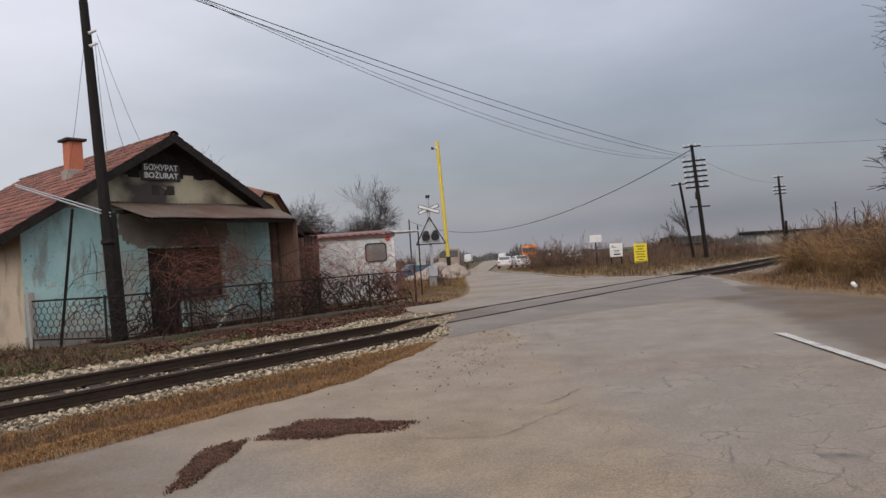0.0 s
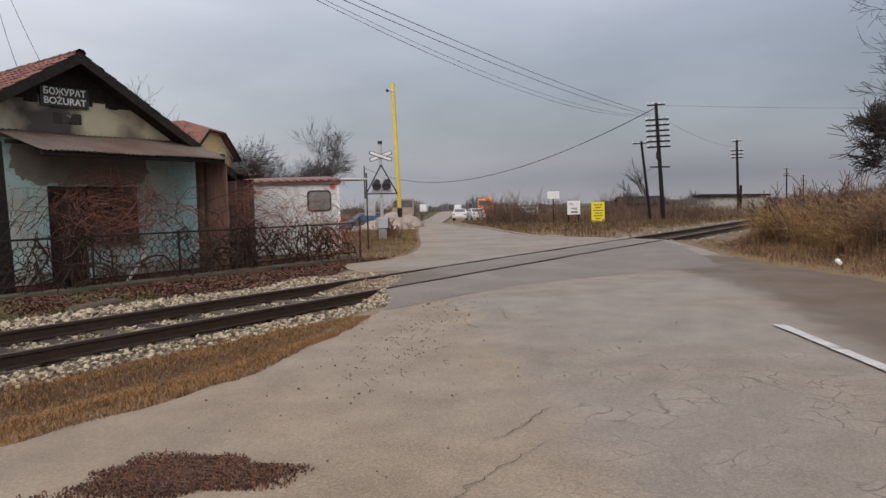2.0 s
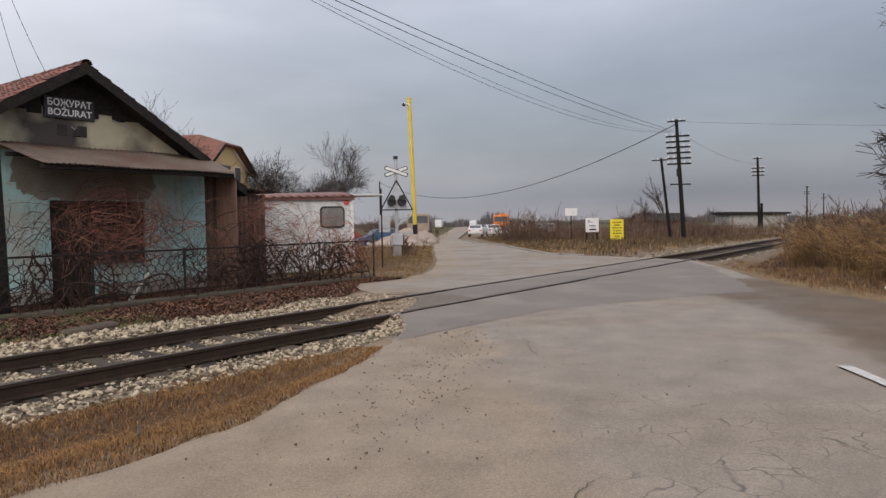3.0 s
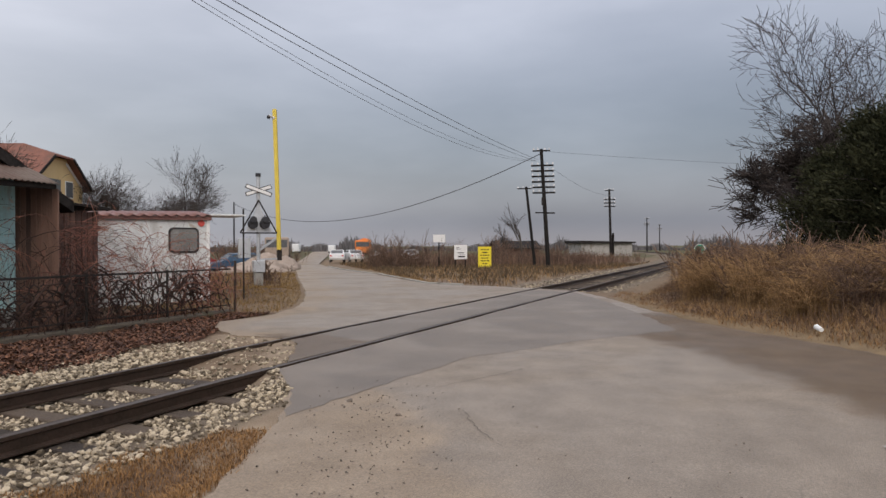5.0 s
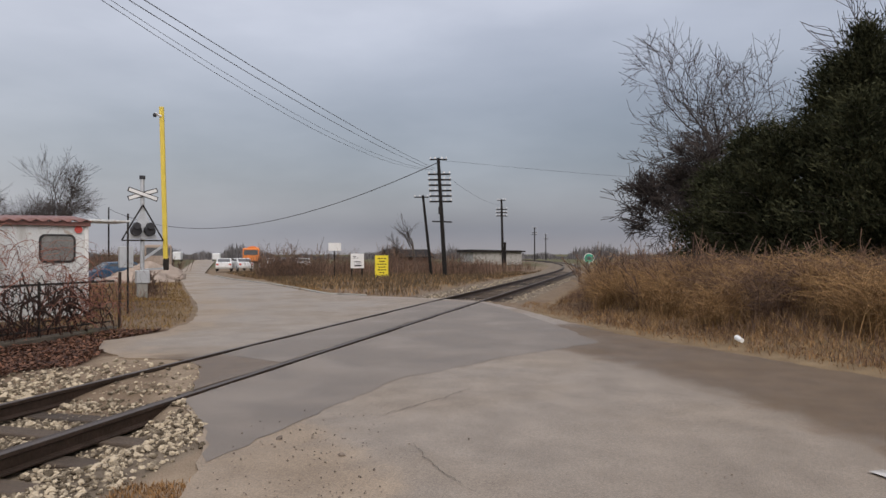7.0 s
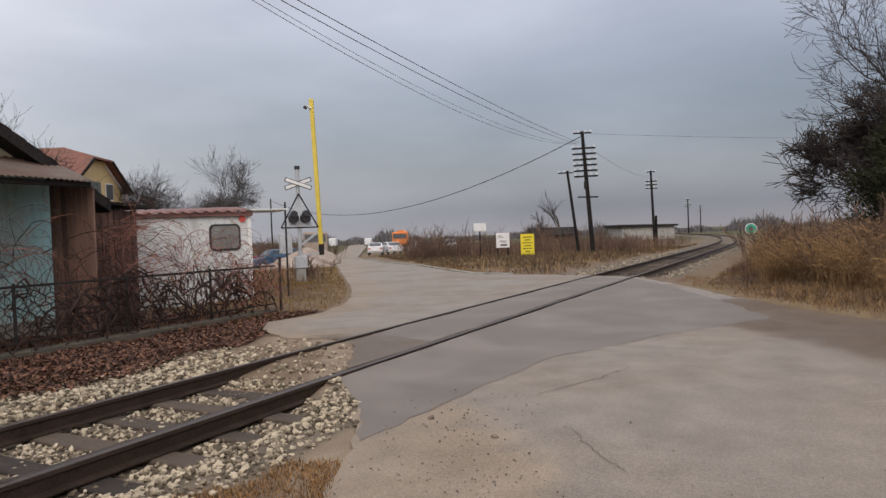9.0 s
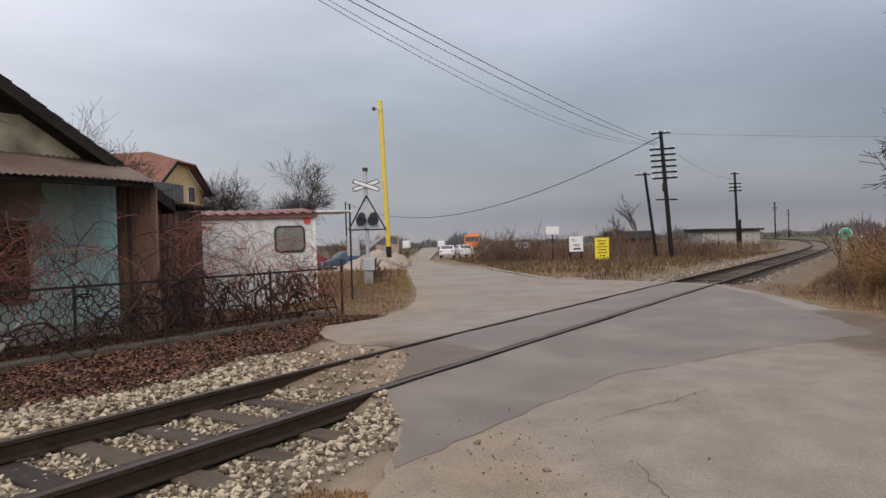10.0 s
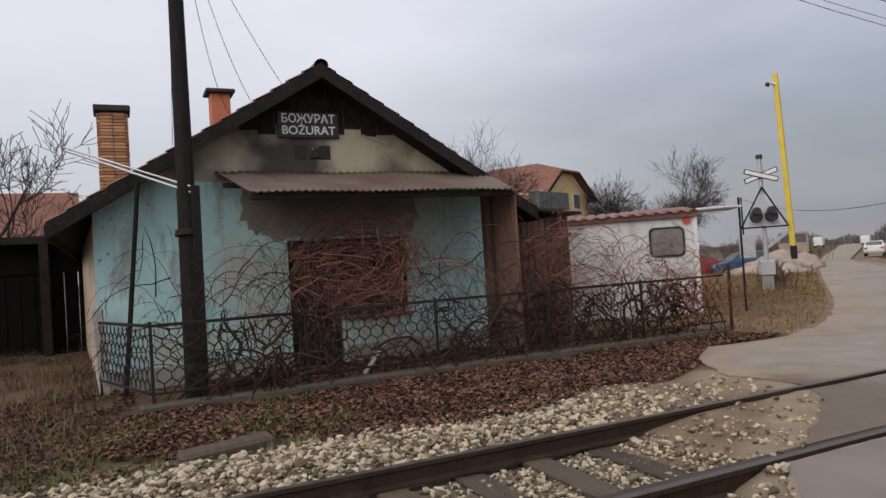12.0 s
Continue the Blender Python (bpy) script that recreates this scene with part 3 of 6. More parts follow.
weight(road, "tan", np.maximum(0.95 * smooth01(1.5 - near_line(LEFT, rx, ry) / 0.55) * smooth01((rx + 8.4) / 1.6) * (1 - 0.25 * smooth01((ry + 0.2) / 0.4)), np.maximum(smooth01(0.5 + ((rx + 4.6) * -0.656 + (ry + 5.2) * 0.755) / 1.2) * (ry < 0.2) * smooth01((rx + 8.8) / 2.2), 0.3 * smooth01((ry - 3) / 3) + 0.5 * smooth01(1.4 - near_line(LEFT, rx, ry)) * (ry > 1))))
patch = np.array([(-2.0, -1.6), (0.3, -1.75), (1.7, -1.9), (3.95, -3.0), (5.8, -4.1), (9, -3.2), (15.4, 0), (15.4, 0.3), (-0.3, 0.3), (-0.3, -0.3)])
weight(road, "fresh", np.where(inside(patch, rx, ry), 0.3, 0.0))
weight(road, "mud", smooth01(1.5 - near_line([(-1.6, -8.6), (2.0, -7.1), (4.0, -5.9), (5.7, -4.7), (7.4, -3.7)], rx, ry) / 1.5) * 0.95 + smooth01((4.8 - rx) / 4.0) * smooth01((ry + 0.05) / 0.15) * smooth01((2.6 - ry) / 0.9) * (0.8 + 0.2 * ripple(rx, ry, 1.7)) + 0.55 * smooth01((-7.2 - rx) / 1.2) * smooth01(1.3 - near_line(LEFT, rx, ry) / 2.4) + 0.3 * smooth01(1.0 - near_line(LEFT, rx, ry) / 1.7) * smooth01((ry + 0.05) / 0.3) * smooth01((9.0 - ry) / 4) * (0.85 + 0.15 * ripple(rx, ry, 2.3)))
weight(road, "cracked", smooth01(1.5 - near_line([(-6.5, -8.2), (-3.6, -6.2)], rx, ry) / 1.3))


def repair_patch(outline, seed):
    """A thin newer asphalt layer, following the road's swell."""
    pb = bmesh.new()
    edge_ = ragged(outline + [outline[0]], -50, 50, 0.035, seed)[:-1]
    pb.faces.new([pb.verts.new((x, y, 0)) for x, y in edge_])
    for v in np.arange(-5, 2, 0.5):
        bmesh.ops.bisect_plane(pb, geom=pb.verts[:] + pb.edges[:] + pb.faces[:], plane_co=(0, v, 0), plane_no=(0, 1, 0))
    for v in np.arange(-3, 16, 0.5):
        bmesh.ops.bisect_plane(pb, geom=pb.verts[:] + pb.edges[:] + pb.faces[:], plane_co=(v, 0, 0), plane_no=(1, 0, 0))
    bmesh.ops.triangulate(pb, faces=pb.faces[:])
    bmesh.ops.recalc_face_normals(pb, faces=pb.faces[:])
    if sum(f.normal.z for f in pb.faces) < 0:
        bmesh.ops.reverse_faces(pb, faces=pb.faces[:])
    for v in pb.verts:
        v.co.z = -0.0005 + 0.006 * float(ripple(v.co.x, v.co.y, 0.8))
    ob = part("road_patch", pb, M["patch"])
    return tagged(ob, "smooth darker asphalt repair patch beside the rail", "road", kind="structure")


repair_patch([(-1.95, -1.6), (0.3, -1.75), (1.7, -1.9), (3.95, -3.0), (5.8, -4.1), (9.0, -2.9), (13.2, -1.0), (14.8, -0.1), (-0.1, -0.1), (-1.0, -0.9)], 3)
repair_patch([(2.4, 0.14), (14.9, 0.14), (15.3, 1.4), (2.9, 1.4)], 4)


def flat_strip(name, pts, width, z, material, label, category):
    """A thin painted stripe on the road."""
    bm = bmesh.new()
    a, b = Vector(pts[0]), Vector(pts[1])
    n = Vector((-(b - a).y, (b - a).x)).normalized() * width / 2
    k = 14
    rows = []
    for i in range(k + 1):
        p = a.lerp(b, i / k)
        j = random.uniform(0.85, 1.1)
        rows.append((bm.verts.new((p.x + n.x * j, p.y + n.y * j, z)), bm.verts.new((p.x - n.x * j, p.y - n.y * j, z))))
    for (p, q), (r, s) in zip(rows, rows[1:]):
        bm.faces.new((p, q, s, r))
    bmesh.ops.recalc_face_normals(bm, faces=bm.faces[:])
    ob = part(name, bm, material)
    return tagged(ob, label, category, "road lane dashes", "structure")


for a, b in (((-0.98, -6.24), (-3.6, -7.82)), ((-8.7, -11.0), (-11.3, -12.6))):
    flat_strip("lane_dash", (a, b), 0.12, 0.012, M["dash"], "worn white lane dash painted on asphalt", "road marking")



def road_crack(pts, seed, w=0.012):
    """A ragged open crack in the asphalt, as a thin dark ribbon."""
    rnd_ = random.Random(seed)
    line = []
    for (x0, y0), (x1, y1) in zip(pts, pts[1:]):
        n_ = max(2, int(math.hypot(x1 - x0, y1 - y0) / 0.05))
        line += [(x0 + (x1 - x0) * i / n_ + rnd_.gauss(0, 0.012), y0 + (y1 - y0) * i / n_ + rnd_.gauss(0, 0.012)) for i in range(n_)]
    V, F = [], []
    for i, (x, y) in enumerate(line):
        (xa, ya), (xb, yb) = line[max(i - 1, 0)], line[min(i + 1, len(line) - 1)]
        L = math.hypot(xb - xa, yb - ya) + 1e-6
        h = w * rnd_.uniform(0.25, 0.8) * min(1.0, 4.0 * i / len(line) + 0.15, 4.0 * (len(line) - 1 - i) / len(line) + 0.15)
        z = 0.004 + 0.006 * float(ripple(x, y, 0.8))
        V += [(x - (yb - ya) / L * h, y + (xb - xa) / L * h, z), (x + (yb - ya) / L * h, y - (xb - xa) / L * h, z)]
    F = [(2 * i, 2 * i + 1, 2 * i + 3, 2 * i + 2) for i in range(len(line) - 1)]
    return raw("crack", V, F, M["moss"], road, "open crack in the asphalt")


road_crack([(-1.1, -2.9), (-1.58, -3.2), (-1.86, -3.42), (-2.15, -3.66)], 1, 0.005)
road_crack([(-6.95, -5.0), (-6.82, -5.41), (-6.63, -5.71), (-6.16, -5.71), (-5.43, -5.73)], 2, 0.006)
road_crack([(-5.66, -5.47), (-5.39, -5.48), (-5.1, -5.44), (-4.79, -5.44)], 3, 0.007)
road_crack([(-0.3, -2.3), (0.6, -2.7), (1.4, -2.9)], 5, 0.008)

# kerb of the far side street
kb = bmesh.new()
kerb_line = [(17.3, 4.7), (17.9, 6.5), (20.1, 8.4), (25.1, 12.7), (33.1, 20.1), (44, 28.4)]
for a, b in zip(kerb_line, kerb_line[1:]):
    za, zb = (-0.35 * float(smooth01((math.hypot(*p) - 25) / 40)) for p in (a, b))
    beam(kb, (*a, za - 0.05), (*b, zb - 0.05), 0.16, 0.2, 0.02)
tagged(part("kerb", kb, M["plinth"]), "worn grey concrete kerb along the side street", "kerb", kind="structure")

# ---- railway ----
track = thing("railway_track", label="single railway track of dark rusty rails on sleepers", category="railway track", kind="structure")
PROFILE = [(-0.035, 0.0), (0.035, 0.0), (0.036, -0.03), (0.012, -0.045), (0.010, -0.125), (0.065, -0.142), (0.065, -0.155), (-0.065, -0.155), (-0.065, -0.142), (-0.010, -0.125), (-0.012, -0.045), (-0.036, -0.03)]


def sweep_rail(name, offset, x0, x1, z, material, head=False):
    xs = np.concatenate([np.arange(x0, min(45, x1), 1.5), np.arange(45, x1 + 1, 5)]) if x1 > 45 else np.array([x0, x0 + 0.25, x1 - 0.25, x1])
    prof = [(-0.030, 0.0015), (0.030, 0.0015), (0.033, -0.004), (-0.033, -0.004)] if head else PROFILE
    V, F = [], []
    for i, x in enumerate(xs):
        y = float(track_centre(x))
        slope = 2 * (x - 45) / 760 if x > 45 else 0
        n = Vector((-slope, 1)).normalized()
        flare = 0.05 if (x1 < 45 and i in (0, 3)) else 0
        for px, pz in prof:
            V.append((x + n.x * (offset + px), y + n.y * (offset + px + flare), z + pz))
    k = len(prof)
    for i in range(len(xs) - 1):
        for j in range(k):
            F.append((i * k + j, i * k + (j + 1) % k, (i + 1) * k + (j + 1) % k, (i + 1) * k + j))
    F += [tuple(range(k - 1, -1, -1)), tuple((len(xs) - 1) * k + j for j in range(k))]
    return raw(name, V, F, material, track)


for off in (-0.75, 0.75):
    r = sweep_rail("rail", off, -60, 190, 0.012, M["rail"])
    h = sweep_rail("rail_head", off, -60, 190, 0.013, M["railhead"], True)
    h.parent = r
sweep_rail("check_rail", -0.75 + 0.105, -3.6, 15.2, -0.005, M["rail"])

sl = box(bmesh.new(), (0, 0, 0), (0.24, 2.5, 0.14), None, 0.012)
for v in sl.verts:
    v.co.z += 0.012 * noise.noise(v.co * 3)
first = part("sleeper", sl, M["sleeper"], track)
first.location = (-16.0, 0.75, -0.195)
for i, x in enumerate(list(np.arange(-15.4, 0.3, 0.62)) + list(np.arange(15.6, 60, 0.62))):
    s = first.copy()
    scene.collection.objects.link(s)
    s.location = (x + random.uniform(-0.04, 0.04), float(track_centre(x)) + random.uniform(-0.03, 0.03), -0.215 + random.uniform(-0.012, 0.008))
    s.rotation_euler = (0, random.uniform(-0.02, 0.02), random.uniform(-0.03, 0.03))


def stone_mesh(seed):
    rnd = random.Random(seed)
    bm = bmesh.new()
    bmesh.ops.create_icosphere(bm, subdivisions=1, radius=1.0)
    sx, sy, sz = rnd.uniform(0.8, 1.3), rnd.uniform(0.7, 1.0), rnd.uniform(0.5, 0.8)
    for v in bm.verts:
        f = rnd.uniform(0.55, 1.2)
        v.co = Vector((v.co.x * sx * f, v.co.y * sy * f, v.co.z * sz * f))
    bmesh.ops.convex_hull(bm, input=bm.verts[:])
    me = bpy.data.meshes.new("ballast_stone")
    bm.to_mesh(me)
    bm.free()
    return me


STONES = [stone_mesh(i) for i in range(8)]
SV = []
for me in STONES:
    a = np.empty(len(me.vertices) * 3)
    me.vertices.foreach_get("co", a)
    SV.append((a.reshape(-1, 3), [tuple(p.vertices) for p in me.polygons]))


def stone_bed(name, places, material, parent=None):
    """Many stones joined into one mesh; places: x, y, z, size."""
    V, F, n = [], [], 0
    rnd = random.Random(len(places))
    for x, y, z, s in places:
        v, f = SV[rnd.randrange(8)]
        m = np.array(Euler((rnd.uniform(-0.6, 0.6), rnd.uniform(-0.6, 0.6), rnd.uniform(0, 6.28))).to_matrix())
        V.append(v @ m.T * s + (x, y, z))
        F += [tuple(i + n for i in q) for q in f]
        n += len(v)
    return raw(name, np.concatenate(V), F, material, parent)


def ballast_places(count, x0, x1, rnd):
    out = []
    while len(out) < count:
        x, u = rnd.uniform(x0, x1), rnd.uniform(-2.05, 2.25)
        if abs(abs(u) - 0.75) < 0.085:
            continue
        y = 0.75 + u
        d = abs(u)
        if u < 0.67 and rnd.random() < (0.42 if u > -0.67 else 0.36) and x > -9:
            continue
        if d > 1.35 and rnd.random() < (d - 1.35) * 0.9:
            continue
        if inside(ROAD, np.array(x), np.array(y)) and (rnd.random() < 0.93 or near_line(LEFT, np.array(x), np.array(y)) > 0.4):
            continue
        on_sleeper = abs(((x + 16.0 + 0.31) % 0.62) - 0.31) < 0.15 and d < 1.25
        if on_sleeper and rnd.random() < 0.75:
            continue
        s = rnd.choice((0.014, 0.018, 0.022, 0.026, 0.031, 0.037, 0.046)) * (1.0 if u > 0.8 else 0.8)
        out.append((x, float(track_centre(x)) + u, rnd.uniform(-0.01, 0.03), s))
    base = ground_z([p[0] for p in out], [p[1] for p in out])
    out = [(x, y, float(b) + z, s) for (x, y, z, s), b in zip(out, base)]
    return out


rnd = random.Random(4)
bed = thing("track_ballast", label="pale crushed stone ballast along the railway track", category="ballast", kind="stuff")
tagged(stone_bed("ballast_bed", ballast_places(29000, -10.5, 0.1, rnd) + ballast_places(900, -18, -10.5, rnd) + ballast_places(420, 0.1, 0.7, rnd) + ballast_places(170, 0.7, 1.4, rnd) + ballast_places(60, 1.4, 2.2, rnd) + ballast_places(3500, 15.3, 40, rnd), M["stone"], bed), kind="stuff")
for me in STONES:
    me.materials.append(M["stone_piece"])
for i, (x, y, z, s) in enumerate(ballast_places(280, -5.5, 0.0, rnd)):
    o = new("stone", STONES[i % 8])
    o.parent = bed
    o.location, o.scale = (x, y, z + 0.02), (s * 1.15,) * 3
    o.rotation_euler = (rnd.uniform(-0.5, 0.5), rnd.uniform(-0.5, 0.5), rnd.uniform(0, 6))

# ---- station house ----
house = thing("station_house", (0, 0, 0), "small turquoise station house with sooty gable and clay tile roof", "house")
WL, WR, FY, BY, RX, RZ, SL = -4.42, 2.42, 8.2, 17.0, -0.9, 4.92, 0.62
ov = 0.5


def roof_z(x):
    return RZ - SL * abs(x - RX)


GZ = 3.05
bm = bmesh.new()
for x0, x1, z0, z1 in ((WL, -1.52, -0.2, 2.05), (0.64, WR, -0.2, 2.05), (-0.62, 0.64, -0.2, 0.68)):
    span(x0, x1, FY, FY + 0.3, z0, z1, 0, bm)
prism(bm, [(WL, 2.05), (WR, 2.05), (WR, roof_z(WR) - 0.1), (RX + (RZ - GZ) / SL, GZ), (RX - (RZ - GZ) / SL, GZ), (WL, roof_z(WL) - 0.1)], FY, FY + 0.3)
part("front_wall", bm, M["turquoise"], house, "stained turquoise plaster front wall")
bm = prism(bmesh.new(), [(RX - (RZ - GZ) / SL + 0.1, GZ), (RX + (RZ - GZ) / SL - 0.1, GZ), (RX, RZ - 0.06)], FY + 0.001, FY + 0.3)
part("gable", bm, M["cream"], house, "cream plaster gable blackened by soot")
# added boards along the roof line, in place of a sooty darkening below it
for i in range(12):
    x0, x1 = RX - 1.9 + i * 0.3, RX - 1.9 + i * 0.3 + 0.29
    zb = max(3.84 + 0.03 * (i % 3), roof_z((x0 + x1) / 2) - 0.56) if abs((x0 + x1) / 2 - RX) > 0.5 else 3.86
    top = [(x1, roof_z(x1) - 0.13), (x0, roof_z(x0) - 0.13)]
    if x0 < RX < x1:
        top.insert(1, (RX, RZ - 0.13))
    if min(z for _, z in top) > zb + 0.05:
        part("gable_board", prism(bmesh.new(), [(x0, zb), (x1, zb)] + top, FY - 0.018, FY), M["soot"], house, "added black panel for the soot on the upper gable")
sw = span(WL - 0.003, WL + 0.3, FY + 0.003, BY, -0.2, roof_z(WL) - 0.3)
for v in sw.verts:
    if v.co.y > FY + 1:
        v.co.x -= 0.5
part("side_wall", sw, M["beige"], house, "beige plaster side wall")
part("side_wall", span(WR - 0.3, WR + 0.003, FY + 0.003, BY, -0.2, roof_z(WR) - 0.12), M["beige"], house)
bm = prism(bmesh.new(), [(WL, -0.2), (WR, -0.2), (WR, roof_z(WR) - 0.1), (RX, RZ - 0.1), (WL, roof_z(WL) - 0.1)], BY, BY + 0.3)
part("back_wall", bm, M["beige"], house)
part("plinth", span(WL - 0.03, -1.55, FY - 0.035, FY, -0.25, 0.18, 0.01), M["plinth"], house)
part("plinth", span(-0.55, WR + 0.03, FY - 0.035, FY, -0.25, 0.2, 0.01), M["plinth"], house)
part("floor_slab", span(WL + 0.3, WR - 0.3, FY + 0.3, BY, -0.3, -0.1), M["dark"], house)
part("attic_floor", span(WL + 0.3, WR - 0.3, FY + 0.3, BY, 2.1, 2.2), M["dark"], house)
EL, ER = -4.98, 3.15
for sgn, ex in ((-1, EL), (1, ER)):
    bm = prism(bmesh.new(), [(RX, RZ), (ex, roof_z(ex)), (ex, roof_z(ex) - 0.07), (RX, RZ - 0.07)], FY - ov, BY + 0.4)
    part("roof_deck", bm, M["soot"], house)
    # rake board and its lining under the overhang
    bm = prism(bmesh.new(), [(RX, RZ + 0.02), (ex, roof_z(ex) + 0.02), (ex, roof_z(ex) - 0.2), (RX, RZ - 0.22)], FY - ov - 0.035, FY - ov - 0.002)
    part("rake_board", bm, M["soot"], house, "blackened wooden rake board")
    bm = prism(bmesh.new(), [(RX, RZ - 0.09), (ex, roof_z(ex) - 0.09), (ex, roof_z(ex) - 0.16), (RX, RZ - 0.16)], FY - ov + 0.003, FY - 0.003)
    part("soffit", bm, M["soot"], house)
part("eave_board", span(EL - 0.03, EL, FY - ov, BY + 0.4, roof_z(EL) - 0.2, roof_z(EL) + 0.01), M["soot"], house)
part("eave_board", span(ER, ER + 0.03, FY - ov, BY + 0.4, roof_z(ER) - 0.2, roof_z(ER) + 0.01), M["soot"], house)

# door and window under the awning
# door, pane and bars are near-black: the opening's shade is in their colour
door = part("door", span(-1.5, -0.66, FY + 0.1, FY + 0.16, -0.18, 2.03, 0.006), M["soot"], house, "dark boarded wooden door")
for i in range(5):
    part("board", span(-1.48 + i * 0.163, -1.335 + i * 0.163, FY + 0.085, FY + 0.1, -0.15, 2.0, 0.004), M["soot"], door)
window = part("window", span(-0.6, 0.62, FY + 0.16, FY + 0.165, 0.7, 2.03), M["dark"], house, "window behind vines, pane coloured as the dark room inside")
for a in ((-0.62, -0.54, 0.7, 2.05), (0.56, 0.64, 0.7, 2.05), (-0.03, 0.05, 0.7, 2.05), (-0.54, 0.56, 0.7, 0.78), (-0.54, 0.56, 1.97, 2.05), (-0.54, 0.56, 1.5, 1.56)):
    part("frame_bar", span(a[0], a[1], FY + 0.1, FY + 0.158, a[2], a[3], 0.006), M["soot"], window)
part("sill", span(-0.66, 0.68, FY - 0.08, FY + 0.1, 0.64, 0.69, 0.008), M["brownwood"], window)
for x in (-1.3, -0.88):
    part("gable_vent", span(x, x + 0.2, FY - 0.012, FY + 0.02, 3.42, 3.66, 0.004), M["dark"], house, "small black vent opening")
lamp = part("lamp_arm", rod(bmesh.new(), (-1.0, FY, 3.62), (-1.0, FY - 0.22, 3.52), 0.015), M["galv"], house)
bm = bmesh.new()
bmesh.ops.create_cone(bm, cap_ends=True, segments=14, radius1=0.1, radius2=0.03, depth=0.16, matrix=Matrix.Translation((-1.0, FY - 0.24, 3.48)))
part("lamp_shade", bm, M["iron"], house, "dark enamel lamp shade")
bm = rod(bmesh.new(), (-0.1, FY - 0.02, 3.86), (0.35, FY - 0.02, 3.7), 0.012, sides=6)
part("conduit", bm, M["galv"], house)

# corrugated awning
ax0, ax1, steps = (-2.62, -2.36), (2.25, 1.95), 160
V, F = [], []
for j in range(7):
    u = j / 6
    y, z = FY - 0.02 - u * 1.68, 3.2 - u * 0.53
    xa, xb = ax0[0] + (ax0[1] - ax0[0]) * u, ax1[0] + (ax1[1] - ax1[0]) * u
    for i in range(steps + 1):
        w = 0.016 * math.sin(i * math.pi / 2 * 1.0) + 0.01 * math.sin(i * 0.07 + j)
        V.append((xa + (xb - xa) * i / steps, y + 0.012 * math.sin(i * 0.31), z + w))
for j in range(6):
    for i in range(steps):
        a = j * (steps + 1) + i
        F.append((a, a + 1, a + steps + 2, a + steps + 1))
aw = raw("awning", V, F, M["rustroof"], house, "rusty corrugated sheet awning", True)
md = aw.modifiers.new("thick", "SOLIDIFY")
md.thickness = 0.006
part("awning_beam", span(-2.36, 1.95, 6.58, 6.66, 2.57, 2.66, 0.008), M["soot"], house)
part("awning_beam", span(-2.6, 2.2, 7.5, 7.57, 2.86, 2.94, 0.008), M["soot"], house)
for x in (-2.2, -0.3, 1.8):
    part("awning_rafter", beam(bmesh.new(), (x, 6.6, 2.615), (x, FY, 3.12), 0.06, 0.07), M["soot"], house)
for i in range(8):
    y = 6.66 + i * 0.155
    part("screen_plank", span(2.03, 2.06, y, y + 0.14, -0.1, 2.58 + 0.045 * i, 0.004), M["brownwood"], house, "weathered brown plank under the awning")
# ragged patch of darker grey-brown plaster between opening and awning
rag = random.Random(31)
edge_pts = [(-2.15, 2.98), (-2.25, 2.5), (-2.05, 2.2), (-1.7, 2.06), (-1.2, 2.06), (0.3, 2.06), (0.75, 2.12), (0.95, 2.4), (0.85, 2.7), (0.9, 2.98)]
outline = [(x0 + (x1 - x0) * k_ / 7 + rag.uniform(-0.06, 0.06) * (k_ > 0), z0 + (z1 - z0) * k_ / 7 + rag.uniform(-0.06, 0.06) * (k_ > 0)) for (x0, z0), (x1, z1) in zip(edge_pts, edge_pts[1:]) for k_ in range(7)]
part("wall_patch", prism(bmesh.new(), outline + [(0.9, 2.98)], FY - 0.004, FY), M["greybrown"], house, "darker grey-brown plaster above the opening")

# chimneys
ch = part("chimney", span(-2.33, -1.97, 10.35, 10.72, 3.7, 5.05, 0.01), M["redbrick"], house, "red clay chimney with dark cap")
part("chimney_cap", span(-2.42, -1.88, 10.26, 10.81, 5.06, 5.13, 0.015), M["dark"], ch)
part("flashing", span(-2.38, -1.92, 10.3, 10.77, 3.72, 4.3, 0.01), M["mortar"], ch)
ch = part("chimney", span(-4.3, -3.78, 13.8, 14.3, 2.5, 5.4), M["mortar"], house, "tall chimney of orange bricks with dark cap")
part("chimney_cap", span(-4.42, -3.66, 13.68, 14.42, 5.41, 5.55, 0.02), M["dark"], ch)
bme = bpy.data.meshes.new("chimney_brick")
bm = box(bmesh.new(), (0, 0, 0), (0.245, 0.11, 0.062), None, 0.006)
bm.to_mesh(bme)
bm.free()
bme.materials.append(M["brick"])
for row in range(36):
    for side_y in (13.79, 14.31):
        for c in range(2):
            b = new("brick", bme)
            b.parent = ch
            b.location = (-4.17 + c * 0.26, side_y, 2.75 + row * 0.074)
    for side_x in (-4.31, -3.77):
        for c in range(2):
            b = new("brick", bme)
            b.parent = ch
            b.location, b.rotation_euler = (side_x, 13.92 + c * 0.26, 2.75 + row * 0.074), (0, 0, math.pi / 2)

# name board with raised letters
board = thing("station_sign", (0, 0, 0), "black station name board with white Cyrillic and Latin letters", "sign")
part("board", span(-1.58, -0.52, FY - 0.06, FY - 0.02, 3.78, 4.22, 0.008), M["black"], board)
for x in (-1.4, -0.7):
    part("bracket", span(x - 0.02, x + 0.02, FY - 0.02, FY, 3.85, 4.15), M["iron"], board)


def letters(words, x, y, z, size, width, material, parent, rot=(math.pi / 2, 0, 0), name="lettering", bold=0.0):
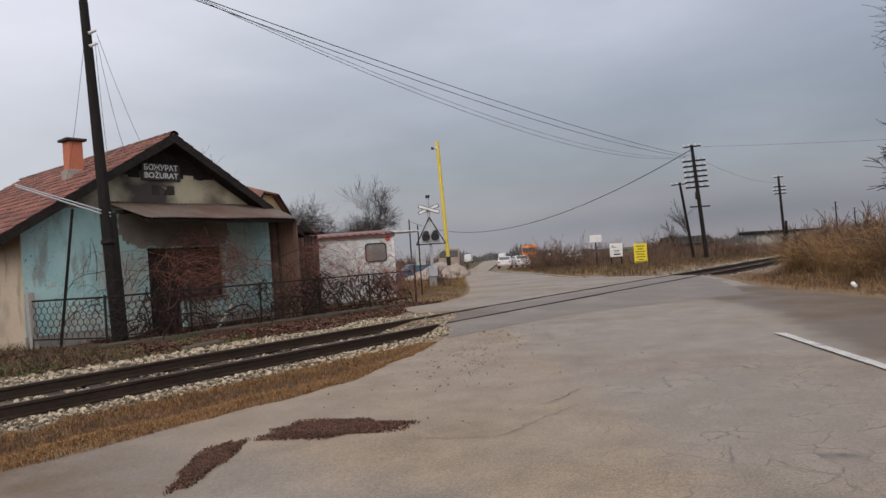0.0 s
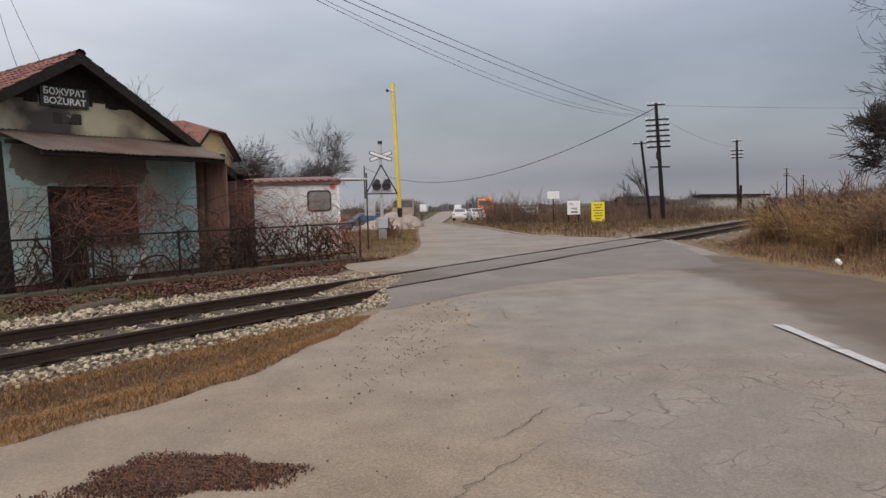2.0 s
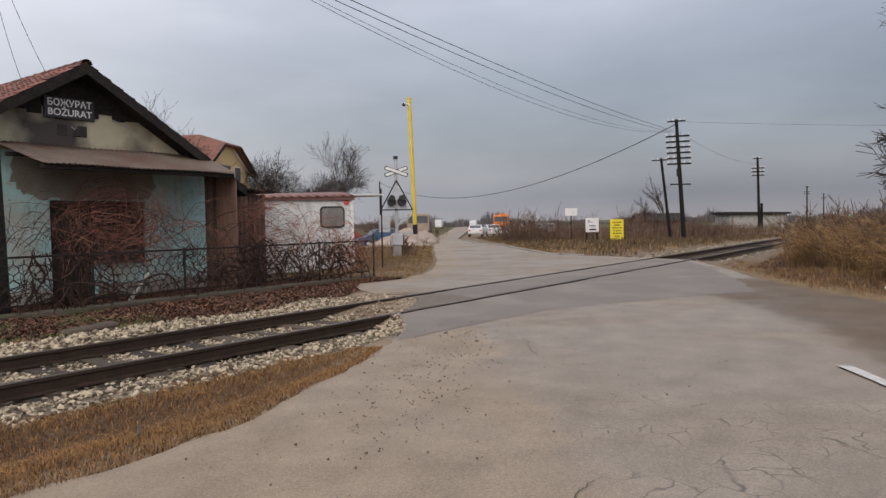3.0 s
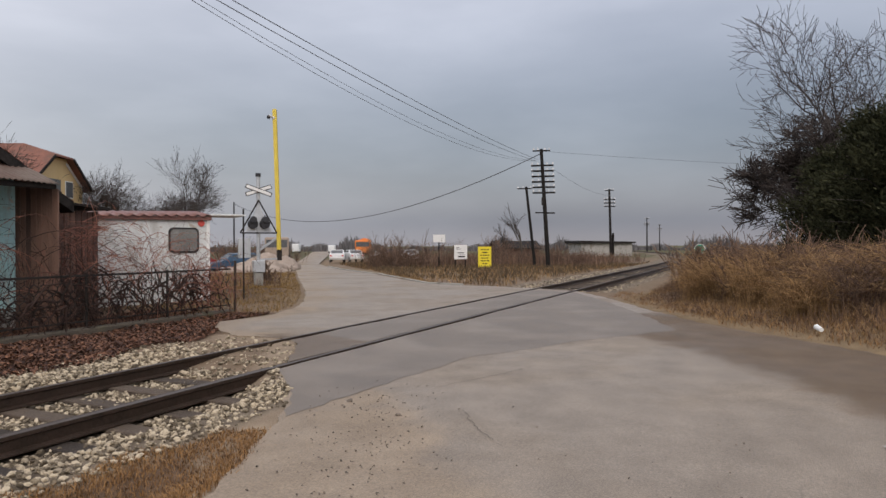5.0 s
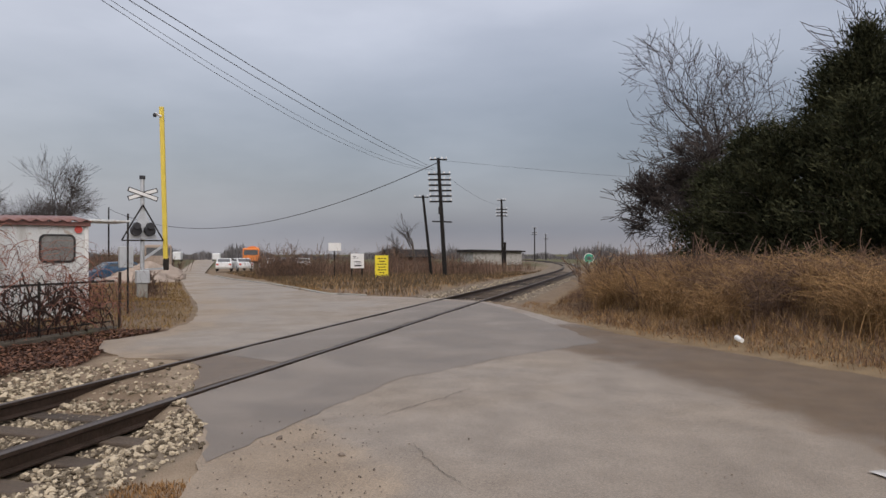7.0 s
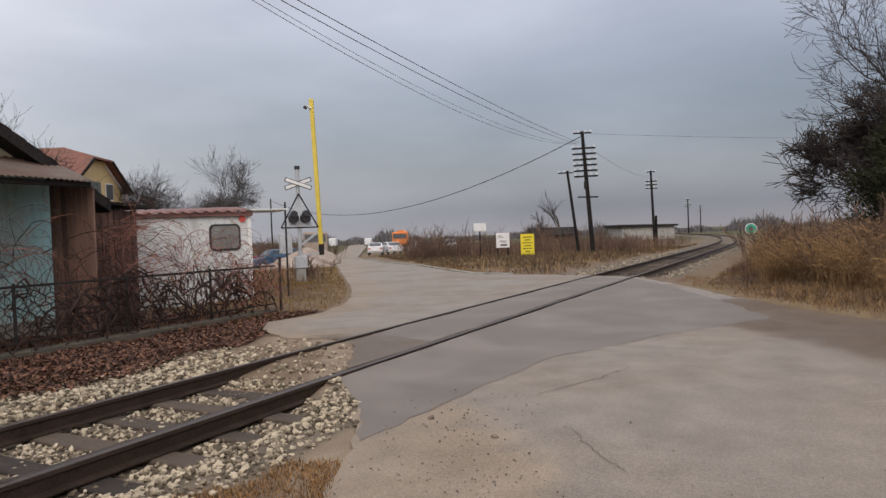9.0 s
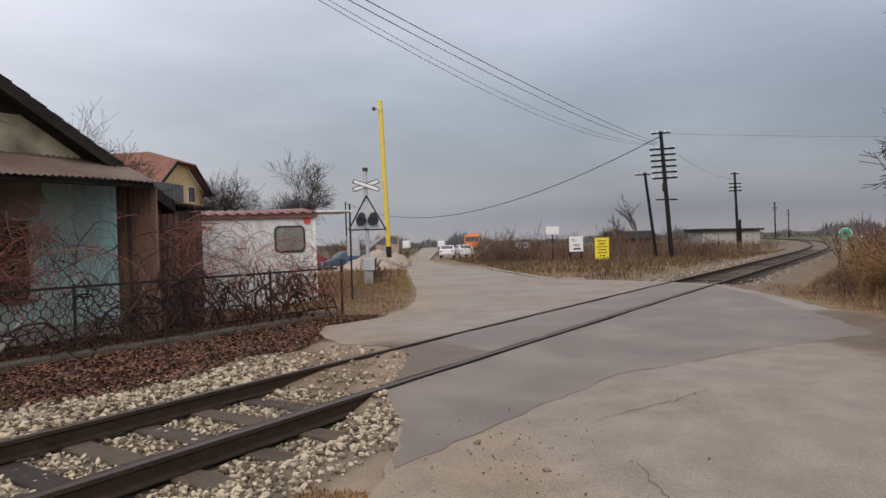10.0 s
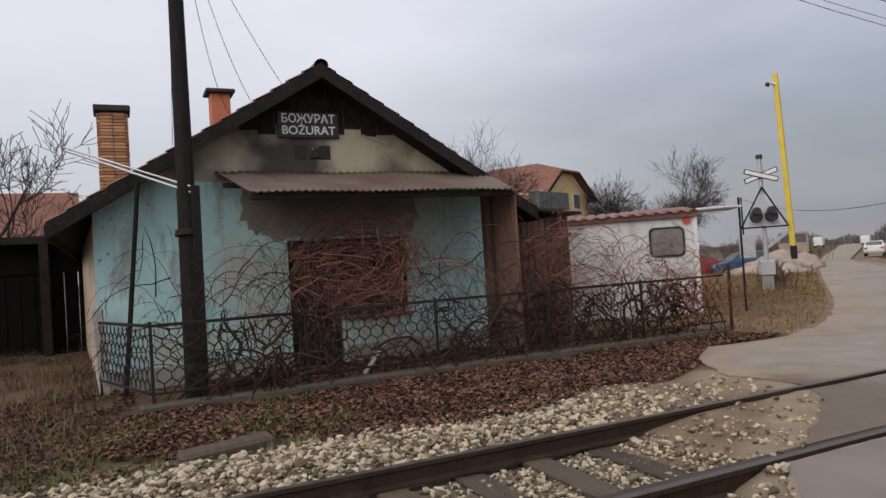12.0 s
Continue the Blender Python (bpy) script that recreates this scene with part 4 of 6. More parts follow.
    cu = bpy.data.curves.new("letters", "FONT")
    cu.body, cu.size, cu.extrude, cu.align_x, cu.offset = words, size, 0.003, "CENTER", bold
    tmp = bpy.data.objects.new("letters", cu)
    scene.collection.objects.link(tmp)
    bpy.context.view_layer.update()
    me = bpy.data.meshes.new_from_object(tmp.evaluated_get(bpy.context.evaluated_depsgraph_get()))
    bpy.data.objects.remove(tmp)
    ob = link_mesh(name, me, material, parent)
    xs = [v.co.x for v in me.vertices]
    s = width / max(max(xs) - min(xs), 0.01)
    ob.matrix_basis = Matrix.LocRotScale((x, y, z), Euler(rot), (s, 1, 1))
    return ob


letters("БОЖУРАТ", -1.05, FY - 0.064, 4.04, 0.2, 0.92, M["white"], board, bold=0.004)
letters("BOŻURAT", -1.05, FY - 0.064, 3.84, 0.2, 0.92, M["white"], board, bold=0.004)

# ---- wooden shed beside the house ----
shed = thing("wooden_shed", (0, 0, 0), "lean-to shed of weathered brown planks", "shed")
part("body", span(2.5, 4.35, 8.45, 10.8, -0.2, 2.25), M["dark"], shed)
for i in range(13):
    x = 2.48 + i * 0.145
    h = 2.3 + 0.02 * math.sin(i * 2.1)
    part("plank", span(x, x + 0.125, 8.41, 8.44, -0.15, h, 0.004), M["brownwood"], shed)
for z in (0.5, 1.9):
    part("batten", span(2.46, 4.4, 8.375, 8.408, z, z + 0.08, 0.004), M["brownwood"], shed)
bm = prism(bmesh.new(), [(2.4, 2.5), (4.55, 2.33), (4.55, 2.38), (2.4, 2.55)], 8.2, 11.0)
part("roof", bm, M["soot"], shed)

# ---- white site hut ----
hut = thing("site_hut", (6.46, 9.08, 0), "white site hut with rounded window and red metal roof", "hut", rz=math.degrees(math.atan2(-1.69, 2.49)))
part("body", span(-1.5, 1.5, 0, 2.2, -0.15, 2.27, 0.03), M["hutwhite"], hut)
part("corner_post", span(1.44, 1.53, -0.03, 0.05, -0.15, 2.27, 0.008), M["white"], hut)


def rounded_plate(x0, x1, z0, z1, r, y0, y1):
    out = []
    for cx, cz, a0 in ((x1 - r, z1 - r, 0), (x0 + r, z1 - r, 90), (x0 + r, z0 + r, 180), (x1 - r, z0 + r, 270)):
        out += [(cx + r * math.cos(radians(a0 + 22.5 * k)), cz + r * math.sin(radians(a0 + 22.5 * k))) for k in range(5)]
    return prism(bmesh.new(), out, y0, y1)


hw = part("window", rounded_plate(0.46, 1.24, 1.32, 2.0, 0.13, -0.035, 0.0), M["rubber"], hut, "rounded caravan window with dark rubber frame")
# pale pane: reflected sky is put into its colour
part("pane", rounded_plate(0.51, 1.19, 1.37, 1.95, 0.1, -0.045, -0.036), M["hutglass"], hw)
V, F = [], []
nw = 120
for j, (y, z) in enumerate(((-0.16, 2.26), (0.5, 2.33), (1.2, 2.40), (2.35, 2.46))):
    for i in range(nw + 1):
        ph = (i % 10) / 10
        V.append((-1.62 + 3.2 * i / nw, y, z + 0.035 * math.sin(math.pi * ph) ** 2 * 1.6 + 0.05 * i / nw))
for j in range(3):
    for i in range(nw):
        a = j * (nw + 1) + i
        F.append((a, a + 1, a + nw + 2, a + nw + 1))
rf = raw("roof", V, F, M["redsheet"], hut, "dull red tile-pattern metal roof", True)
rf.modifiers.new("thick", "SOLIDIFY").thickness = 0.02
part("fascia", span(-1.6, 1.56, -0.1, -0.075, 2.2, 2.3, 0.004), M["redsheet"], hut)
bm = bmesh.new()
bmesh.ops.create_cone(bm, cap_ends=True, segments=16, radius1=0.09, radius2=0.09, depth=0.01, matrix=Matrix.Translation((1.3, -0.036, 2.12)) @ Matrix.Rotation(math.pi / 2, 4, "X"))
part("round_badge", bm, M["redpaint"], hut, "round red and white badge")
part("canopy", span(1.55, 2.5, -0.05, 1.2, 2.33, 2.38, 0.01), M["hutwhite"], hut, "thin white side canopy")
part("canopy_post", rod(bmesh.new(), (2.45, 0.0, -0.2), (2.45, 0.0, 2.55), 0.025), M["iron"], hut)

# ---- fence ----
FYY = 5.85
curb = part("fence_curb", span(-3.95, 5.85, FYY - 0.11, FYY + 0.11, -0.35, 0.03, 0.03), M["moss"])
for v in curb.data.vertices:
    v.co.z += 0.02 * math.sin(v.co.x * 2)
tagged(curb, "low weathered concrete fence footing with dead leaves", "wall", kind="structure")


def zigzag_bar(h, flip):
    """One bent bar of the honeycomb fence."""
    n, a = 5, 0.041
    pts = []
    for i in range(n + 1):
        s = a if (i % 2) ^ flip else -a
        z0, z1 = h * i / (n + 1), h * (i + 1) / (n + 1)
        pts += [(s, 0, z0 + 0.03), (s, 0, z1 - 0.03)]
    V, F = tubes([(pts, [0.009] * len(pts))], 4)
    me = bpy.data.meshes.new("fence_bar")
    me.from_pydata([tuple(map(float, v)) for v in V], [], F)
    me.materials.append(M["iron"])
    return me


ZIG = [zigzag_bar(0.82, 0), zigzag_bar(0.82, 1)]


def fence_panel(a, b, label):
    a, b = Vector(a), Vector(b)
    L = (b - a).length
    f = thing("iron_fence", (a.x, a.y, 0.06), label, "fence", "honeycomb fence panels", rz=math.degrees(math.atan2(b.y - a.y, b.x - a.x)))
    part("top_rail", span(0, L, -0.018, 0.018, 0.88, 0.92, 0.004), M["iron"], f)
    part("bottom_rail", span(0, L, -0.015, 0.015, 0.05, 0.08, 0.004), M["iron"], f)
    part("post", span(-0.02, 0.02, -0.02, 0.02, -0.2, 0.95, 0.005), M["iron"], f)
    n = int(L / 0.085)
    for i in range(1, n):
        o = new("bar", ZIG[i % 2])
        o.parent, o.location = f, (i * L / n, 0, 0.07)
    return f


for x0 in (-3.79, -1.865, 0.06, 1.985, 3.91):
    fence_panel((x0, FYY), (x0 + 1.91, FYY), "black iron fence panel with honeycomb bars and vines")
fence_panel((-4.4, 7.9), (-3.81, 5.9), "black honeycomb fence panel beside the house corner")
gp = thing("gate_post", (-4.38, 7.95, -0.2), "leaning weathered concrete gate post", "post")
part("post", box(bmesh.new(), (0, 0, 0.68), (0.16, 0.16, 1.36), Euler((0.03, -0.05, 0)).to_matrix(), 0.02), M["concrete"], gp)
ep = thing("fence_end_post", (5.86, 5.75, -0.1), "thin rusty steel post at the fence end", "post")
part("post", rod(bmesh.new(), (0, 0, -0.1), (0.02, 0, 1.25), 0.03), M["rail"], ep)

lean = thing("loose_plank", (-0.75, 6.05, 0.0), "weathered pale plank leaning behind the iron fence", "plank")
part("plank", beam(bmesh.new(), (-0.3, 0.1, -0.08), (0.28, 0.25, 0.5), 0.09, 0.025, 0.004), M["plinth"], lean)
slab = thing("old_sleeper", (-3.3, 3.2, -0.14), "dark weathered sleeper stub lying among weeds", "timber")
bm = box(bmesh.new(), (0, 0, 0.06), (0.85, 0.24, 0.16), Euler((0.05, -0.04, 0.12)).to_matrix(), 0.03)
part("timber", bm, M["sleeper"], slab)

# ---- house pole with stay and bar ----
hp = thing("wooden_pole", (-3.25, 6.42, -0.2), "tarred wooden utility pole beside the house", "utility pole")
part("pole", rod(bmesh.new(), (0, 0, -0.2), (0.12, 0.95, 7.9), 0.14, 0.095, 14), M["tarwood"], hp)
part("splice_post", box(bmesh.new(), (0.13, 0.12, 1.5), (0.12, 0.12, 3.0), Euler((-0.115, 0.02, 0)).to_matrix(), 0.01), M["tarwood"], hp)
for z in (0.5, 2.3):
    part("wire_band", rod(bmesh.new(), (0.02, 0.115 * z, z), (0.02, 0.115 * z + 0.01, z + 0.08), 0.15, 0.15, 16), M["iron"], hp)
part("stay", rod(bmesh.new(), (-0.85, 0.9, 0.0), (-0.55, 0.6, 3.1), 0.035, 0.03), M["tarwood"], hp)
part("bar", rod(bmesh.new(), (0.1, 0.25, 2.9), (-1.45, 1.15, 3.62), 0.018), M["galv"], hp)
part("bar", rod(bmesh.new(), (0.1, 0.25, 2.98), (-1.45, 1.15, 3.66), 0.014), M["galv"], hp)
for z in (6.2, 6.5):
    part("insulator", rod(bmesh.new(), (0.1, 0.75, z + 0.6), (0.24, 0.68, z + 0.68), 0.04, 0.03), M["porcelain"], hp)


def hanging(name, a, b, sag, r, parent=None, n=28):
    """A wire from a to b, hanging by sag at its middle."""
    a, b = np.array(a, float), np.array(b, float)
    u = np.linspace(0, 1, n)[:, None]
    p = a + (b - a) * u
    p[:, 2] -= (4 * sag * u * (1 - u))[:, 0]
    V, F = tubes([(p, [r] * n)], 5)
    return raw(name, V, F, M["wire"], parent, smooth=True)


for a, b, s in (((-3.0, 7.1, 6.7), (-2.0, 8.0, 4.3), 0.25), ((-3.0, 7.1, 6.9), (-1.4, 8.4, 4.75), 0.1), ((-3.05, 7.1, 6.7), (-2.3, 8.3, 4.15), 0.5), ((-3.2, 7.2, 7.0), (-3.2, 8.6, 3.7), 0.2)):
    w = hanging("service_wire", a, b, s, 0.005)
    tagged(w, "thin slack wire from pole to house roof", "wire", "service wires")

# ---- level crossing signal with raised boom ----
sig = thing("crossing_signal", (14.3, 11.9, 0.0), "grey level crossing signal with crossbuck and twin lamps", "railway signal", rz=-42)
part("base", span(-0.16, 0.16, -0.16, 0.16, -0.3, 0.5, 0.03), M["plinth"], sig)
part("relay_box", span(-0.22, 0.22, -0.2, 0.15, 0.5, 0.95, 0.02), M["galv"], sig)
part("mast", rod(bmesh.new(), (0, 0, 0.4), (0, 0, 4.15), 0.075, 0.07, 12), M["galv"], sig)
part("mast_cap", rod(bmesh.new(), (0, 0, 4.15), (0, 0, 4.28), 0.1, 0.1, 12), M["black"], sig)
part("side_box", span(-0.75, -0.3, -0.12, 0.12, 1.05, 1.8, 0.02), M["galv"], sig)
for a in (-19, 19):
    m = Matrix.Rotation(radians(a), 3, "Y")
    arm = part("crossbuck_arm", box(bmesh.new(), (0, -0.115 - 0.03 * (a > 0), 3.62), (0.96, 0.012, 0.11), m, 0.004), M["white"], sig, "white crossbuck arm with dark border")
    part("border", box(bmesh.new(), (0, -0.1 - 0.03 * (a > 0), 3.62), (1.02, 0.012, 0.165), m, 0.004), M["iron"], arm)
tri = bmesh.new()
for a, b in (((-0.68, 2.0), (0.68, 2.0)), ((0.68, 2.0), (0, 3.25)), ((0, 3.25), (-0.68, 2.0))):
    beam(tri, (a[0], -0.1, a[1]), (b[0], -0.1, b[1]), 0.02, 0.05)
part("triangle_frame", tri, M["iron"], sig, "dark triangular lamp backboard frame")
bm = bmesh.new()
prism(bm, [(-0.5, 2.05), (0.5, 2.05), (0, 3.1)], -0.085, -0.075)
part("triangle_plate", bm, M["galv"], sig)
for x in (-0.22, 0.22):
    l = part("lamp_housing", rod(bmesh.new(), (x, -0.1, 2.35), (x, -0.32, 2.33), 0.2, 0.17, 18), M["black"], sig, "round black warning lamp")
    part("visor", rod(bmesh.new(), (x, -0.2, 2.5), (x, -0.42, 2.5), 0.14, 0.12, 10), M["black"], l)
part("brace", beam(bmesh.new(), (0.05, 0, 1.35), (0.75, 0.1, 1.85), 0.06, 0.08), M["galv"], sig)
part("lower_arm", beam(bmesh.new(), (0.05, 0, 0.98), (0.85, 0.1, 1.02), 0.05, 0.06), M["galv"], sig)
boom = part("boom", beam(bmesh.new(), (0.80, 0.1, 1.35), (0.66, 0.15, 6.8), 0.17, 0.15, 0.01), M["yellow"], sig, "raised yellow barrier boom")
part("boom_tip", rod(bmesh.new(), (0.63, 0.1, 6.45), (0.42, 0.0, 6.52), 0.05, 0.04), M["white"], boom)
part("boom_lamp", rod(bmesh.new(), (0.42, 0.0, 6.46), (0.36, -0.02, 6.44), 0.08, 0.06), M["black"], boom)
part("boom_pivot", span(0.72, 0.9, 0.02, 0.2, 0.95, 1.38, 0.02), M["iron"], boom)

# ---- telegraph poles ----


def telegraph_pole(at, height, arms, lean=(0, 0), arm_w=0.9, stubs=0, label="tall tarred telegraph pole with crossarms and white insulators", rz=12.0):
    p = thing("telegraph_pole", at, label, "telegraph pole", "telegraph poles", rz=rz)
    tx, ty = lean

    def on(z):
        return Vector((tx * z / height, ty * z / height, z))

    part("pole", rod(bmesh.new(), on(-0.4), on(height), 0.18, 0.12, 12), M["tarwood"], p)
    part("top_arm", beam(bmesh.new(), on(height - 0.12) + Vector((0, -arm_w * 0.55, 0)), on(height - 0.12) + Vector((0, arm_w * 0.55, 0.0)), 0.09, 0.1), M["tarwood"], p)
    rows = [(height - 0.05, arm_w * 0.5)]
    for i in range(arms):
        z = height - 1.25 - i * 0.42
        part("crossarm", beam(bmesh.new(), on(z) + Vector((0.1, -arm_w * 0.72, 0)), on(z) + Vector((0.1, arm_w * 0.72, 0)), 0.1, 0.13), M["tarwood"], p)
        rows.append((z + 0.06, arm_w * 0.66))
    for z, w in rows:
        for y in (-w, -w * 0.45, w * 0.45, w):
            part("insulator", rod(bmesh.new(), on(z) + Vector((0.1, y, 0)), on(z) + Vector((0.1, y, 0.16)), 0.06, 0.045, 8), M["porcelain"], p)
    if stubs:
        z = height * 0.47
        part("step_arm", beam(bmesh.new(), on(z) + Vector((0.1, -0.75, 0)), on(z) + Vector((0.1, 0.75, 0.05)), 0.07, 0.1), M["tarwood"], p)
        part("cable_box", box(bmesh.new(), on(z + 0.9) + Vector((-0.16, 0.1, 0)), (0.16, 0.22, 0.6), None, 0.02), M["iron"], p)
    return p


main_pole = telegraph_pole((44.6, 8.9, -0.4), 9.3, 6, (0.3, 0.55), 1.2, 1)
side_pole = thing("leaning_pole", (46.4, 10.45, -0.4), "short tarred prop pole leaning beside a telegraph pole", "utility pole", rz=12)
part("pole", rod(bmesh.new(), (0, 0, -0.3), (0.15, 0.75, 6.6), 0.13, 0.1, 10), M["tarwood"], side_pole)
part("crossarm", beam(bmesh.new(), (0.15, 0.3, 6.45), (0.15, 1.45, 6.45), 0.08, 0.09), M["tarwood"], side_pole)
for y in (0.4, 1.0, 1.4):
    part("insulator", rod(bmesh.new(), (0.15, y, 6.5), (0.15, y, 6.64), 0.05, 0.03, 8), M["porcelain"], side_pole)
second_pole = telegraph_pole((79.5, 10.6, -0.4), 8.8, 3, (0.1, 0.2), 0.95, 0)
part("stub_post", rod(bmesh.new(), (0.3, -0.25, -0.3), (0.3, -0.25, 3.4), 0.15, 0.14, 10), M["tarwood"], second_pole)
for x, y in ((163.4, 17.6), (220.4, 21.4)):
    telegraph_pole((x, y, -0.4), 8.4, 2, (0, 0), 0.95, 0)

wires = [((44.83, 9.76, 8.1), (-30, 4.18, 9.67), 1.02, 0.013), ((44.5, 9.88, 8.0), (-29.7, 4.24, 10.36), 1.49, 0.012), ((44.6, 9.86, 8.0), (-29.6, 4.1, 12.9), 3.1, 0.007), ((44.76, 9.91, 8.0), (-29.8, 4.11, 13.67), 3.61, 0.008),
         ((44.9, 9.4, 8.0), (79.5, 10.6, 7.6), 0.6, 0.010), ((44.9, 9.4, 8.75), (95, -60, 10.5), 1.5, 0.009)]
for a, b, s, r in wires:
    tagged(hanging("overhead_wire", a, b, s, r), "thin dark overhead wire strung between telegraph poles", "wire", "overhead wires")
tagged(hanging("overhead_cable", (44.74, 9.48, 8.57), (79.7, 69.75, 8.25), 3.93, 0.034), "thick black sagging overhead cable", "cable")
fp = thing("utility_pole", (79.75, 69.8, -0.4), "thin distant utility pole carrying the sagging cable", "utility pole")
part("pole", rod(bmesh.new(), (0, 0, -0.2), (0, 0, 8.9), 0.13, 0.1), M["tarwood"], fp)

# ---- signs on the far verge ----


def board_sign(at, w, z0, z1, face, rz, label, posts, bars, bar_mat, name="notice_board"):
    s = thing(name, at, label, "sign", rz=rz)
    part("panel", span(-w / 2, w / 2, -0.03, 0.0, z0, z1, 0.01), face, s)
    for x in posts:
        part("post", span(x - 0.04, x + 0.04, 0.001, 0.07, -0.5, z1 - 0.03, 0.006), M["tarwood"], s)
    for i, (bx, bz, bw, bh) in enumerate(bars):
        part("text_bar", span(bx - bw / 2, bx + bw / 2, -0.034, -0.031, bz - bh / 2, bz + bh / 2), bar_mat, s)
    return s


RZS = -40
rows = []
for i, (w, n) in enumerate(((0.72, 3), (0.5, 1), (0.8, 4), (0.62, 3), (0.74, 3), (0.45, 2))):
    z = 1.2 - i * 0.2
    for k in range(n):
        rows.append((-w / 2 + (k + 0.5) * w / n, z, w / n - 0.05, 0.07))
board_sign((39.8, 12.3, 0.0), 1.08, -0.12, 1.42, M["signyellow"], RZS, "bright yellow notice board with dark text lines", (-0.42, 0.42), rows, M["iron"])
rows = [(-0.25, 1.3, 0.25, 0.04), (-0.15, 1.2, 0.4, 0.03), (0.0, 0.95, 0.5, 0.05), (0.1, 0.85, 0.4, 0.03), (0.05, 0.68, 0.55, 0.1)]
board_sign((37.7, 13.3, 0.05), 1.02, 0.5, 1.5, M["white"], RZS, "white notice board with dark text lines", (-0.4, 0.4), rows, M["iron"])
board_sign((39.8, 15.9, 0.0), 1.0, 1.75, 2.32, M["white"], RZS, "small blank white board on a thin post", (0.0,), [], M["iron"])

disc = thing("green_disc_signal", (54, -1.35, -0.1), "round green disc signal with white rim on post", "railway signal")
bm = rod(bmesh.new(), (0.02, 0, 1.25), (0.0, 0, 1.25), 0.44, 0.44, 28)
part("rim", bm, M["white"], disc)
part("disc", rod(bmesh.new(), (-0.001, 0, 1.25), (-0.025, 0, 1.25), 0.38, 0.38, 28), M["green"], disc)
part("hub", rod(bmesh.new(), (-0.026, 0, 1.25), (-0.035, 0, 1.25), 0.17, 0.17, 20), M["green_shutter"], disc)
part("post", rod(bmesh.new(), (0.06, 0, -0.3), (0.06, 0, 1.6), 0.04), M["galv"], disc)
km = thing("letter_sign", (56, -2.35, -0.1), "small black post sign with white letter", "railway sign")
part("post", rod(bmesh.new(), (0.05, 0, -0.3), (0.05, 0, 0.75), 0.03), M["galv"], km)
part("plate", span(-0.02, 0.02, -0.25, 0.25, 0.55, 1.1, 0.005), M["black"], km)
letters("S", -0.026, 0, 0.62, 0.6, 0.34, M["white"], km, rot=(math.pi / 2, 0, -math.pi / 2), name="letter", bold=0.01)

# ---- distant buildings ----


def simple_house(name, at, w, d, h, rise, wall, roofm, rz, label, windows=()):
    b = thing(name, at, label, "house", rz=rz)
    bm = prism(bmesh.new(), [(-w / 2, -0.5), (w / 2, -0.5), (w / 2, h), (0, h + rise), (-w / 2, h)], 0, d)
    part("wall", bm, wall, b)
    for s in (-1, 1):
        k = rise / (w / 2)
        e = w / 2 + 0.5
        bm = prism(bmesh.new(), [(0, h + rise + 0.25), (s * e, h + rise - k * e + 0.25), (s * e, h + rise - k * e + 0.08), (0, h + rise + 0.06)], -0.6, d + 0.6)
        part("roof", bm, roofm, b)
        part("eave", span(min(s * e, s * (e + 0.12)), max(s * e, s * (e + 0.12)), -0.6, d + 0.6, h + rise - k * e + 0.05, h + rise - k * e + 0.22), M["soot"], b)
    for x, z, ww, hh in windows:
        wi = part("window", span(x - ww / 2, x + ww / 2, -0.05, 0.02, z - hh / 2, z + hh / 2), M["white"], b)
        part("pane", span(x - ww / 2 + 0.08, x + ww / 2 - 0.08, -0.07, -0.051, z - hh / 2 + 0.08, z + hh / 2 - 0.08), M["darkglass"], wi)
    return b


def half_hip_house(at, rz, w, d, h, rise, cut):
    """An ochre house whose gable is clipped by a small hip."""
    b = thing("yellow_house", at, "distant ochre house with red half-hipped tile roof", "house", rz=rz)
    k = rise / (w / 2 + 0.5)
    top = h + rise
    wc = (top - cut) / k
    part("wall", prism(bmesh.new(), [(-w / 2, -0.5), (w / 2, -0.5), (w / 2, h + 0.4), (wc, cut - 0.12), (-wc, cut - 0.12), (-w / 2, h + 0.4)], 0, d), M["yellowhouse"], b)
    e, back, th = w / 2 + 0.5, 2.6, 0.14
    for s_ in (-1, 1):
        V = [(s_ * e, -0.6, h), (s_ * wc, -0.6, cut), (0, back, top), (0, d + 0.6, top), (s_ * e, d + 0.6, h)]
        V += [(x, y, z - th) for x, y, z in V]
        F = [(0, 1, 2, 3, 4), (9, 8, 7, 6, 5)] + [(i, i + 5, (i + 1) % 5 + 5, (i + 1) % 5) for i in range(5)]
        part("roof", mesh_of(V, F), M["redtile"], b, "weathered red clay tile roof slope")
        part("rake_trim", beam(bmesh.new(), (s_ * (e + 0.05), -0.66, h - 0.12), (s_ * wc, -0.66, cut - 0.12), 0.08, 0.22), M["soot"], b)
        part("gutter", span(min(s_ * e, s_ * (e + 0.14)), max(s_ * e, s_ * (e + 0.14)), -0.6, d + 0.6, h - 0.18, h - 0.04), M["soot"], b)
        part("cornice", beam(bmesh.new(), (s_ * (w / 2 + 0.02), -0.03, h + 0.1), (s_ * wc, -0.03, cut - 0.45), 0.05, 0.22), M["white"], b)
    V = [(-wc, -0.6, cut), (wc, -0.6, cut), (0, back, top)]
    V += [(x, y, z - th) for x, y, z in V]
    part("roof_hip", mesh_of(V, [(0, 1, 2), (5, 4, 3), (0, 3, 4, 1), (1, 4, 5, 2), (2, 5, 3, 0)]), M["redtile"], b)
    bal = part("balcony", span(-5.9, -1.1, -0.9, -0.02, 5.35, 6.75, 0.02), M["green_shutter"], b, "slate green boarded balcony parapet")
    for i in range(8):
        part("slat", span(-5.85 + i * 0.59, -5.34 + i * 0.59, -0.94, -0.905, 5.4, 6.7, 0.01), M["green_shutter"], bal)
